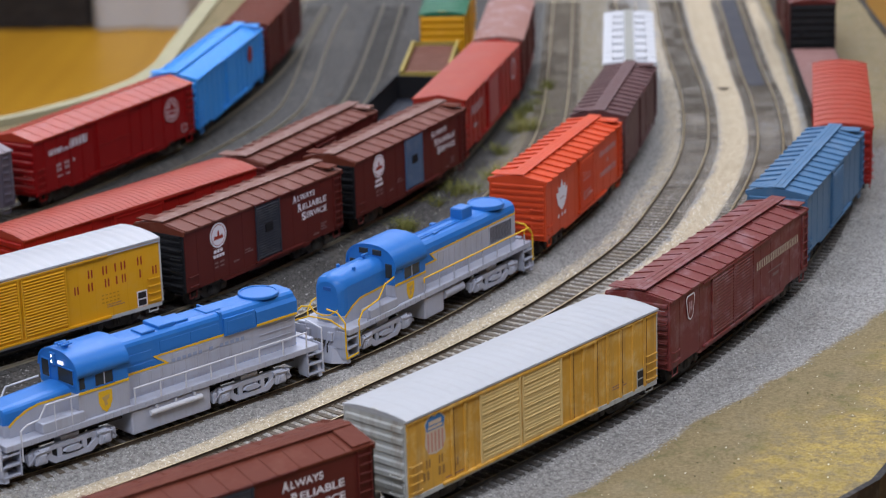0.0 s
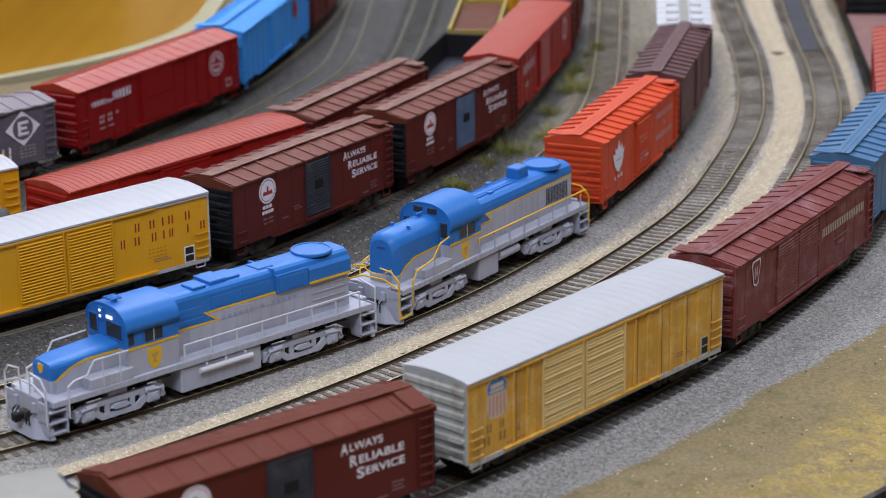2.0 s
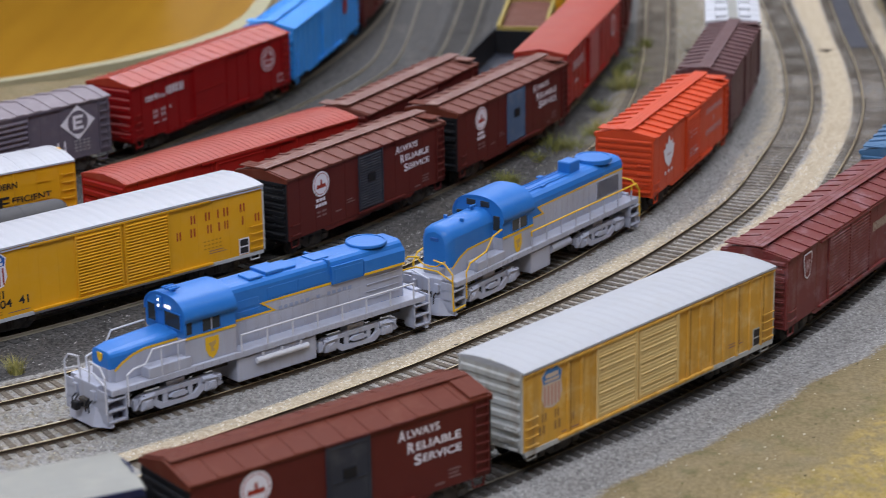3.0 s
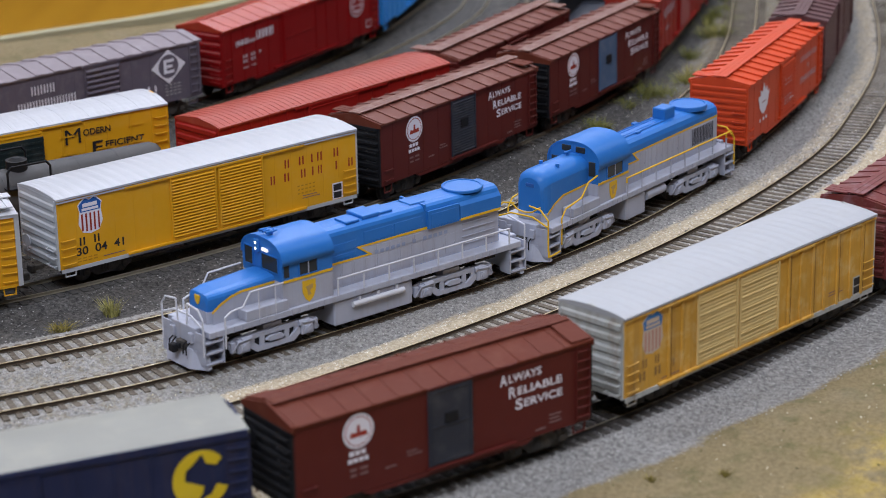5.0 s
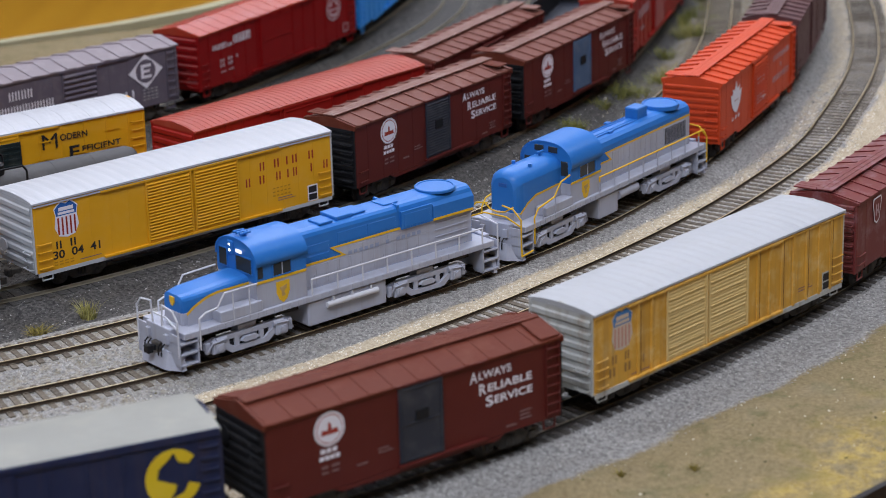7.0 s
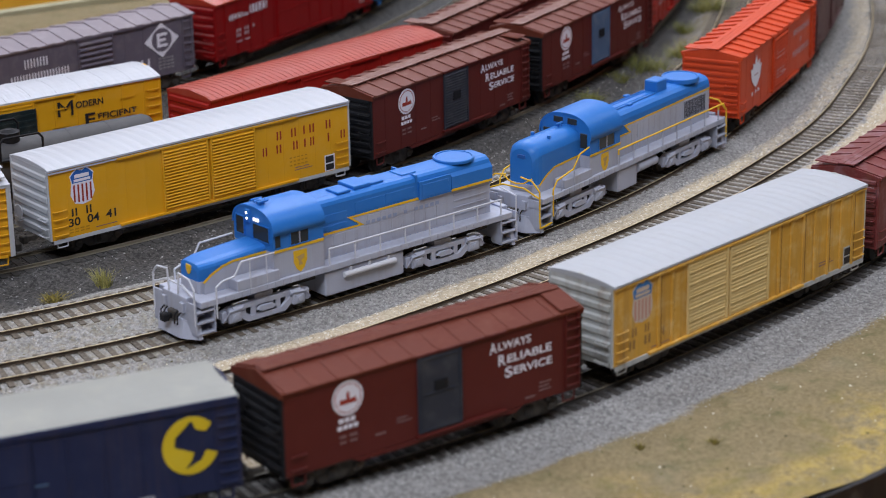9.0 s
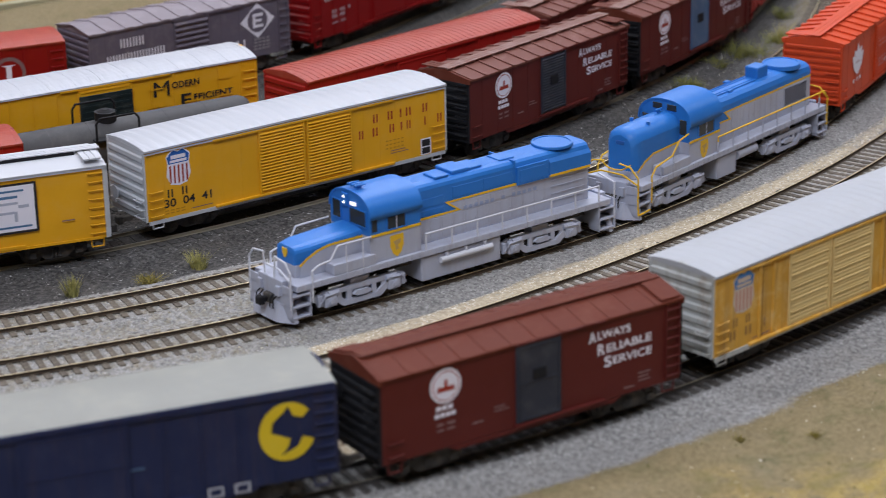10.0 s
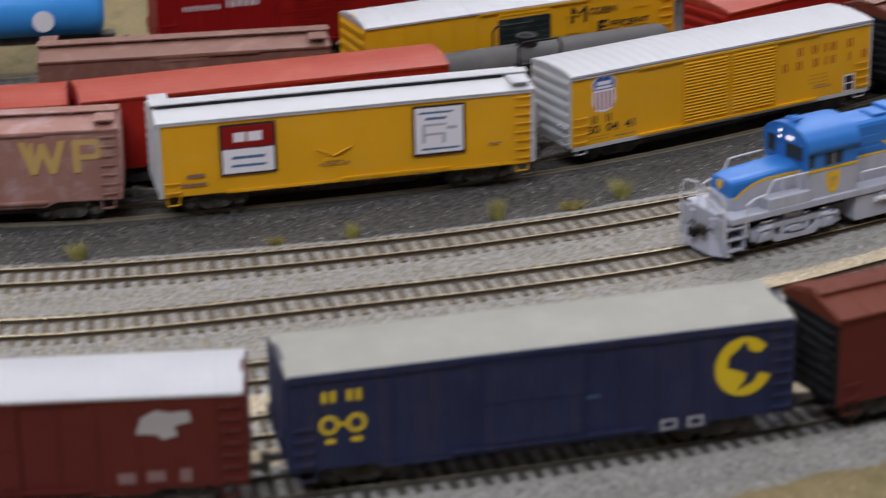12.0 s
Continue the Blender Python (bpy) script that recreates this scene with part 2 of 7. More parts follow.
def ground_mat():
    """Scenery base: grey ballast, cream sand, dark cinders (also the shaded front bed), olive earth and straw-coloured
    grit, laid out by the zones of the layout.
    """
    m, nt, bsdf = nodes_of("scenery_ground")
    at = nt.nodes.new("ShaderNodeAttribute")
    at.attribute_name = "zone"
    sep = nt.nodes.new("ShaderNodeSeparateColor")
    link(nt, at.outputs["Color"], sep.inputs["Color"])
    co = nt.nodes.new("ShaderNodeTexCoord").outputs["Object"]
    grain = noise_node(nt, co, 520.0, 3.0, 0.75)
    fine = noise_node(nt, co, 1500.0, 2.0, 0.7)
    mott = noise_node(nt, co, 26.0, 6.0, 0.65)

    def two(a, b):
        return mixed(nt, ramp(nt, grain, 0.36, 0.64), a, b)

    blend = noise_node(nt, co, 230.0, 6.0, 0.8)
    col = two((0.145, 0.142, 0.138), (0.355, 0.346, 0.332))
    for out, a, b in ((sep.outputs[0], (0.32, 0.262, 0.178), (0.53, 0.452, 0.335)), (sep.outputs[1], (0.026, 0.025, 0.025), (0.112, 0.107, 0.102)), (sep.outputs[2], (0.158, 0.122, 0.064), (0.252, 0.200, 0.108)), ):
        w = nt.nodes.new("ShaderNodeMath")
        w.operation = "MULTIPLY_ADD"
        w.inputs[1].default_value, w.inputs[2].default_value = 1.5, -0.75
        link(nt, blend, w.inputs[0])
        add = nt.nodes.new("ShaderNodeMath")
        add.operation = "ADD"
        link(nt, w.outputs[0], add.inputs[0])
        link(nt, out, add.inputs[1])
        col = mixed(nt, ramp(nt, add.outputs[0], 0.25, 0.75), col, two(a, b))
    # straw-coloured grit, thin at first and denser towards the board edge
    clump = noise_node(nt, co, 120.0, 6.0, 0.75)
    w = nt.nodes.new("ShaderNodeMath")
    w.operation = "MULTIPLY"
    link(nt, at.outputs["Alpha"], w.inputs[0])
    link(nt, ramp(nt, clump, 0.40, 0.66), w.inputs[1])
    col = mixed(nt, w.outputs[0], col, two((0.36, 0.25, 0.05), (0.52, 0.38, 0.11)))
    moss = nt.nodes.new("ShaderNodeMath")
    moss.operation = "MULTIPLY"
    link(nt, sep.outputs[2], moss.inputs[0])
    link(nt, ramp(nt, noise_node(nt, co, 60.0, 6.0, 0.7), 0.52, 0.75), moss.inputs[1])
    col = mixed(nt, moss.outputs[0], col, (0.11, 0.105, 0.045))
    dust = mixed(nt, ramp(nt, mott, 0.55, 0.8), col, (0.30, 0.27, 0.22))
    col = mixed(nt, 0.25, col, dust)
    link(nt, col, bsdf.inputs["Base Color"])
    bsdf.inputs["Roughness"].default_value = 0.9
    bsdf.inputs["Specular IOR Level"].default_value = 0.2
    h = nt.nodes.new("ShaderNodeMath")
    h.operation = "ADD"
    link(nt, grain, h.inputs[0])
    link(nt, fine, h.inputs[1])
    bump(nt, bsdf, h.outputs[0], 0.5, 0.0010)
    return m


def grain_mat(name, a, b):
    m, nt, bsdf = nodes_of(name)
    rnd = nt.nodes.new("ShaderNodeNewGeometry").outputs["Random Per Island"]
    link(nt, mixed(nt, rnd, a, b), bsdf.inputs["Base Color"])
    bsdf.inputs["Roughness"].default_value = 0.9
    return m


def floor_mat():
    m, nt, bsdf = nodes_of("varnished_floor")
    co = nt.nodes.new("ShaderNodeTexCoord").outputs["Object"]
    col = mixed(nt, noise_node(nt, co, 1.3, 5.0), (0.34, 0.155, 0.008), (0.57, 0.300, 0.024))
    col = mixed(nt, ramp(nt, noise_node(nt, co, 1.0, 4.0, 0.6, (14.0, 0.7, 1.0)), 0.4, 0.7), col, (0.36, 0.17, 0.010))
    link(nt, col, bsdf.inputs["Base Color"])
    bsdf.inputs["Roughness"].default_value = 0.4
    bsdf.inputs["Specular IOR Level"].default_value = 0.25
    return m


# ---- mesh helpers; all lengths below are in centimetres ----
CM = 0.01


def part(name, bm, mat, parent=None, label=""):
    me = bpy.data.meshes.new(name)
    bm.transform(Matrix.Scale(CM, 4))
    bm.normal_update()
    bm.to_mesh(me)
    bm.free()
    me.materials.append(mat)
    ob = new(name, me)
    if parent is not None:
        ob.parent = parent
    if label:
        ob["label"] = label
    return ob


def thing(name, m, label, category, group="", kind=""):
    ob = new(name)
    ob.empty_display_size = 0.02
    ob.matrix_world = m
    return tagged(ob, label, category, group, kind)


def at_cm(x, y, z=0.0, heading=0.0):
    return pose(x * CM, y * CM, z * CM, 0, 0, heading)


def box(bm, x0, x1, y0, y1, z0, z1, bevel=0.0):
    vs = [bm.verts.new(p) for p in ((x0, y0, z0), (x1, y0, z0), (x1, y1, z0), (x0, y1, z0), (x0, y0, z1), (x1, y0, z1), (x1, y1, z1), (x0, y1, z1))]
    fs = [bm.faces.new([vs[i] for i in q]) for q in ((3, 2, 1, 0), (4, 5, 6, 7), (0, 1, 5, 4), (1, 2, 6, 5), (2, 3, 7, 6), (3, 0, 4, 7))]
    if bevel:
        es = list({e for f in fs for e in f.edges})
        bmesh.ops.bevel(bm, geom=es, offset=bevel, segments=1, affect="EDGES", profile=0.5)
    return bm


def prism(bm, outline, a0, a1, axis="x", smooth=False):
    """A closed outline pushed along an axis: along x the outline is (y, z), along y (x, z), along z (x, y)."""
    def at(p, a):
        return {"x": (a, p[0], p[1]), "y": (p[0], a, p[1]), "z": (p[0], p[1], a)}[axis]
    lo = [bm.verts.new(at(p, a0)) for p in outline]
    hi = [bm.verts.new(at(p, a1)) for p in outline]
    caps = [bm.faces.new(lo), bm.faces.new(hi[::-1])]
    fs = list(caps)
    n = len(outline)
    for i in range(n):
        f = bm.faces.new((lo[i], hi[i], hi[(i + 1) % n], lo[(i + 1) % n]))
        f.smooth = smooth
        fs.append(f)
    bmesh.ops.recalc_face_normals(bm, faces=fs)
    for f in caps if smooth else ():
        for e in f.edges:
            e.smooth = False
    if n > 4:
        bmesh.ops.triangulate(bm, faces=caps, ngon_method="EAR_CLIP")
    return bm


def cyl(bm, p0, p1, r, seg=12, r2=None):
    p0, p1 = Vector(p0), Vector(p1)
    d = (p1 - p0).normalized()
    a = d.orthogonal().normalized()
    b = d.cross(a)
    r2 = r if r2 is None else r2
    ring = [(a * math.cos(k * math.tau / seg) + b * math.sin(k * math.tau / seg)) for k in range(seg)]
    lo, hi = [bm.verts.new(p0 + v * r) for v in ring], [bm.verts.new(p1 + v * r2) for v in ring]
    for cap in (bm.faces.new(lo[::-1]), bm.faces.new(hi)):
        for e in cap.edges:
            e.smooth = False
    for k in range(seg):
        f = bm.faces.new((lo[k], lo[(k + 1) % seg], hi[(k + 1) % seg], hi[k]))
        f.smooth = True
    return bm


def tube(bm, pts, r, seg=6):
    for a, b in zip(pts, pts[1:]):
        cyl(bm, a, b, r, seg)
    for p in pts[1:-1]:
        bmesh.ops.create_icosphere(bm, subdivisions=1, radius=r * 1.02, matrix=Matrix.Translation(p))
    return bm


def lettering(text, u0, z0, width, height, mat, parent, y=-0.012, label="", shear=0.0):
    """Built-in font, fitted to a width and a cap height, standing on the side of a car."""
    cu = bpy.data.curves.new("lettering", "FONT")
    cu.body, cu.size, cu.fill_mode, cu.offset = text, 1.0, "FRONT", (0.0 if text == "M" else 0.022)
    tmp = bpy.data.objects.new("tmp", cu)
    scene.collection.objects.link(tmp)
    me = bpy.data.meshes.new_from_object(tmp.evaluated_get(bpy.context.evaluated_depsgraph_get()))
    bpy.data.objects.remove(tmp)
    bpy.data.curves.remove(cu)
    co = np.array([v.co for v in me.vertices])
    lo, hi = co.min(0), co.max(0)
    bm = bmesh.new()
    bm.from_mesh(me)
    bpy.data.meshes.remove(me)
    for v in bm.verts:
        fx, fy = (v.co.x - lo[0]) / (hi[0] - lo[0]), (v.co.y - lo[1]) / (hi[1] - lo[1])
        v.co = (u0 + fx * width, y, z0 + fy * height)
    return pieces("letter", bm, mat, parent, label)


def pieces(name, bm, mat, parent, label=""):
    """Every loose piece of a mesh as a part of its own."""
    left, out = set(bm.verts), []
    while left:
        todo, seen = [left.pop()], []
        while todo:
            v = todo.pop()
            seen.append(v)
            for e in v.link_edges:
                w = e.other_vert(v)
                if w in left:
                    left.discard(w)
                    todo.append(w)
        out.append(seen)
    made = []
    for seen in out:
        one, at = bmesh.new(), {}
        for v in seen:
            at[v] = one.verts.new(v.co)
        for f in {f for v in seen for f in v.link_faces}:
            g = one.faces.new([at[v] for v in f.verts])
            g.smooth = f.smooth
            for e, h in zip(f.edges, g.edges):
                h.smooth = e.smooth
        made.append(part(name, one, mat, parent, label))
    bm.free()
    return made


def plate(name, outline, mat, parent, y=-0.012, label=""):
    """A thin printed shape on the near side of a car; outline is (x, z)."""
    bm = bmesh.new()
    prism(bm, outline, y, y + 0.008, "y")
    return part(name, bm, mat, parent, label)


def ring_outline(cx, cz, r, n=24, sx=1.0):
    return [(cx + sx * r * math.cos(k * math.tau / n), cz + r * math.sin(k * math.tau / n)) for k in range(n)]


def bars(rows, mat, parent, label="", y=-0.012):
    """Writing too small to read, or names, as plain bars: rows of (x0, x1, z0, z1)."""
    bm = bmesh.new()
    for x0, x1, z0, z1 in rows:
        box(bm, x0, x1, y, y + 0.008, z0, z1)
    return pieces("letter", bm, mat, parent, label)


def glyphs(rows, mat, parent, label="", y=-0.012, stroke=0.3):
    """Names on a car as plain upright bars, two to a broad letter: rows of (x0, x1, z0, z1)."""
    bm = bmesh.new()
    for x0, x1, z0, z1 in rows:
        k = stroke * (x1 - x0)
        for a, b in ((x0, x1),) if x1 - x0 < 0.16 else ((x0, x0 + k), (x1 - k, x1)):
            box(bm, a, b, y, y + 0.008, z0, z1)
    return pieces("letter", bm, mat, parent, label)


# ---- the hall and the layout board ----
def hall():
    bm = bmesh.new()
    box(bm, -700, 700, -500, 900, -110, -100)
    tagged(part("floor", bm, floor_mat()), "varnished honey-coloured wooden hall floor", "floor", kind="structure")
    for name, b in (("wall_north", (-700, 700, 900, 920, -100, 300)), ("wall_south", (-700, 700, -520, -500, -100, 300)), ("wall_west", (-720, -700, -500, 900, -100, 300)), ("wall_east", (700, 720, -500, 900, -100, 300))):
        bm = bmesh.new()
        box(bm, *b)
        tagged(part(name, bm, HALL_WALL), "plain painted wall of the exhibition hall", "wall", kind="structure")
    bm = bmesh.new()
    box(bm, -700, 700, -500, 900, 300, 315)
    tagged(part("ceiling", bm, HALL_WALL), "plain hall ceiling", "ceiling", kind="structure")


hall()


def spline(pts, step=0.5):
    """Points at even steps along a smooth line through the given ones."""
    p = [np.array(q, float) for q in pts]
    p = [2 * p[0] - p[1]] + p + [2 * p[-1] - p[-2]]
    out = []
    for a, b, c, d in zip(p, p[1:], p[2:], p[3:]):
        for t in np.linspace(0, 1, 24, endpoint=False):
            out.append(0.5 * (2 * b + (c - a) * t + (2 * a - 5 * b + 4 * c - d) * t ** 2 + (3 * b - a - 3 * c + d) * t ** 3))
    out.append(p[-2])
    out = np.array(out)
    for _ in range(40):
        out[1:-1] = 0.5 * out[1:-1] + 0.25 * (out[:-2] + out[2:])
    run = np.r_[0, np.cumsum(np.hypot(*np.diff(out, axis=0).T))]
    s = np.arange(0, run[-1], step)
    return np.stack([np.interp(s, run, out[:, 0]), np.interp(s, run, out[:, 1])], 1)


LINES = {
    "front": [(-68, 49), (-58, 51.2), (-45.8, 55.2), (-38.0, 58.2), (-21.9, 68.0), (-10.0, 78.6), (1.9, 94.4), (10.0, 111.0), (14.3, 126), (16.0, 141), (16.4, 152), (16.6, 170), (16.6, 190)],
    "third": [(-68, 53.5), (-52, 57.5), (-39.7, 62.9), (-24.5, 72.4), (-13, 82.8), (-1.8, 97.6), (6.2, 114.5), (9.8, 127.5), (11.5, 137), (12.1, 144.6), (12.2, 154), (11.9, 163), (11.6, 190)],
    "second": [(-68, 57.5), (-54, 61.2), (-41.6, 67.4), (-32.9, 72.2), (-24.0, 79.2), (-17.7, 85.75), (-12.65, 91.85), (-10.0, 95.6), (-7.5, 99.2), (-4.8, 103.5), (-1.9, 108.8), (1.3, 115.8), (3.1, 121.0), (4.3, 126.0), (5.8, 133.0), (6.8, 140.0), (7.2, 148.0), (7.2, 156), (6.9, 163), (6.4, 175), (6.2, 190)],
    "main": [(-66, 64.5), (-53.4, 68.7), (-47, 71.6), (-40.9, 75.1), (-34.6, 78.8), (-27.6, 83.7), (-20.5, 90.6), (-13.2, 99.0), (-7.8, 107.5), (-4.1, 116), (-0.2, 128), (1.4, 136), (2.6, 146), (2.9, 160), (2.8, 190)],
    "passing": [(-68, 69.5), (-55.9, 73.8), (-49.2, 76.7), (-42.6, 80.1), (-36, 84.2), (-29.2, 89.4), (-21.5, 97), (-14.8, 106), (-9.2, 118), (-5.3, 131), (-3.3, 141), (-2.6, 156), (-2.6, 190)],
    "yard_a": [(-70, 76.7), (-58.7, 80.6), (-52.5, 83.3), (-37.0, 92.9), (-24.0, 106.7), (-15.8, 120.3), (-10.2, 134), (-7.2, 151), (-6.6, 165), (-6.6, 190)],
    "yard_b": [(-72, 80.8), (-59.4, 86), (-45.0, 94.6), (-32.0, 105.6), (-21.4, 119.6), (-15.5, 133), (-13.2, 146), (-12.8, 165), (-12.8, 190)],
    "yard_c": [(-72, 86.5), (-62, 90.8), (-48.5, 98.9), (-35.2, 110.4), (-26.5, 122.5), (-20.5, 136), (-18.0, 150), (-17.2, 160), (-17.5, 190)],
    "yard_d": [(-74, 96.5), (-61.4, 103.9), (-46.5, 113.8), (-37.0, 124.5), (-29.5, 140.5), (-26.0, 156), (-24.6, 170), (-24.4, 190)],
    "yard_e": [(-30.0, 128), (-25.2, 140), (-22.3, 150), (-21.9, 159), (-22.4, 175), (-22.4, 190)],
}
CURVE = {k: spline(v) for k, v in LINES.items()}


def frames_along(p):
    d = np.gradient(p, axis=0)
    d /= np.hypot(*d.T)[:, None]
    return d, np.stack([-d[:, 1], d[:, 0]], 1)


def sweep(p, offset, outline):
    """A rail: the outline (across, up) carried along the line at a sideways offset."""
    d, n = frames_along(p)
    bm = bmesh.new()
    rows = []
    for q, m in zip(p, n):
        rows.append([bm.verts.new((q[0] + m[0] * (offset + a), q[1] + m[1] * (offset + a), z)) for a, z in outline])
    k = len(outline)
    for r0, r1 in zip(rows, rows[1:]):
        for i in range(k):
            bm.faces.new((r0[i], r0[(i + 1) % k], r1[(i + 1) % k], r1[i]))
    bmesh.ops.recalc_face_normals(bm, faces=bm.faces)
    return bm


WEB = [(-0.09, -0.17), (-0.09, -0.155), (-0.022, -0.13), (-0.022, -0.065), (-0.038, -0.05), (-0.038, -0.008), (0.038, -0.008), (0.038, -0.05), (0.022, -0.065), (0.022, -0.13), (0.09, -0.155), (0.09, -0.17)]
HEAD = [(-0.036, -0.009), (-0.028, 0.0), (0.028, 0.0), (0.036, -0.009)]


def near_list(a, b, name):
    p = CURVE[name]
    return p[(p[:, 1] > a) & (p[:, 1] < b)]


def railway_track(key, label):
    p = CURVE[key]
    tr = thing("track", Matrix.Identity(4), label, "railway track", "tracks of the yard", "structure")
    for side in (-0.84, 0.84):
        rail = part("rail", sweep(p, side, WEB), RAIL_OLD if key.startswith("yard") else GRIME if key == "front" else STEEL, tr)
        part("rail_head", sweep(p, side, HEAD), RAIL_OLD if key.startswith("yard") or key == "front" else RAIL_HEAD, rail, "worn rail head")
    return tr


def tie_mesh(mat):
    bm = bmesh.new()
    box(bm, -0.15, 0.15, -1.5, 1.5, -0.32, -0.165, 0.02)
    for s in (-0.84, 0.84):
        for e in (-1, 1):
            box(bm, -0.06, 0.06, s + e * 0.17 - 0.04, s + e * 0.17 + 0.04, -0.166, -0.135)
    me = bpy.data.meshes.new("tie")
    bm.transform(Matrix.Scale(CM, 4))
    bm.to_mesh(me)
    bm.free()
    me.materials.append(mat)
    return me


TRACKS = {
    "front": railway_track("front", "curved model track under the nearest freight cars"),
    "third": railway_track("third", "curved model track on tan sand behind the front train"),
    "second": railway_track("second", "empty curved model track with brown ties"),
    "main": railway_track("main", "curved model track carrying the two locomotives"),
    "passing": railway_track("passing", "empty curved model track beside dark cinders"),
    "yard_a": railway_track("yard_a", "dark yard track under yellow and brown boxcars"),
    "yard_b": railway_track("yard_b", "dark yard track under red boxcars"),
    "yard_c": railway_track("yard_c", "dark yard track with a yellow boxcar"),
    "yard_d": railway_track("yard_d", "outermost dark yard track along the board edge"),
    "yard_e": railway_track("yard_e", "weathered yard track fading into grey ground"),
}


# the ground sheet: rows of points from the far board edge to the near one
def left_edge(y):
    return np.interp(y, [40, 121, 141.5, 144.4, 147.9, 152.2, 157, 162, 167, 175, 230], [-80, -80, -54.0, -50.4, -45.6, -41.1, -37.5, -35.2, -34.3, -34.4, -34.4])


def right_edge(y):
    return np.interp(y, [40, 50, 60, 71.4, 83.9, 100, 120, 150, 185, 230], [-42, -25, -10.5, 1.7, 12.2, 19.5, 24, 25, 23, 23])


def dist_to(P, key):
    """Distance from points to a track's middle, and on which side of it they lie (positive: the inner side)."""
    c = CURVE[key][::6]
    d, n = frames_along(c)
    best, side = np.full(len(P), 1e9), np.zeros(len(P))
    for i in range(0, len(P), 8000):
        v = P[i:i + 8000, None, :] - c[None]
        r = np.hypot(v[..., 0], v[..., 1])
        k = r.argmin(1)
        across = (v[np.arange(len(k)), k] * n[k]).sum(1)
        along = np.abs((v[np.arange(len(k)), k] * d[k]).sum(1))
        best[i:i + 8000] = np.hypot(across, np.maximum(0, along - 1.6))
        side[i:i + 8000] = np.sign(across)
    return best, side


def smooth(a, b, v):
    t = np.clip((v - a) / (b - a), 0, 1)
    return t * t * (3 - 2 * t)


def lumps(P, size, seed):
    """Smooth value noise, about -1 to 1, with lumps of that size."""
    rng = np.random.default_rng(int(seed * 10))
    table = rng.uniform(-1, 1, (256, 256))
    x, y = P[:, 0] / size + 100, P[:, 1] / size + 100
    i, j = np.floor(x).astype(int), np.floor(y).astype(int)
    u, v = smooth(0, 1, x - i), smooth(0, 1, y - j)
    a, b = table[i % 256, j % 256], table[(i + 1) % 256, j % 256]
    c, d = table[i % 256, (j + 1) % 256], table[(i + 1) % 256, (j + 1) % 256]
    return (a * (1 - u) + b * u) * (1 - v) + (c * (1 - u) + d * u) * v


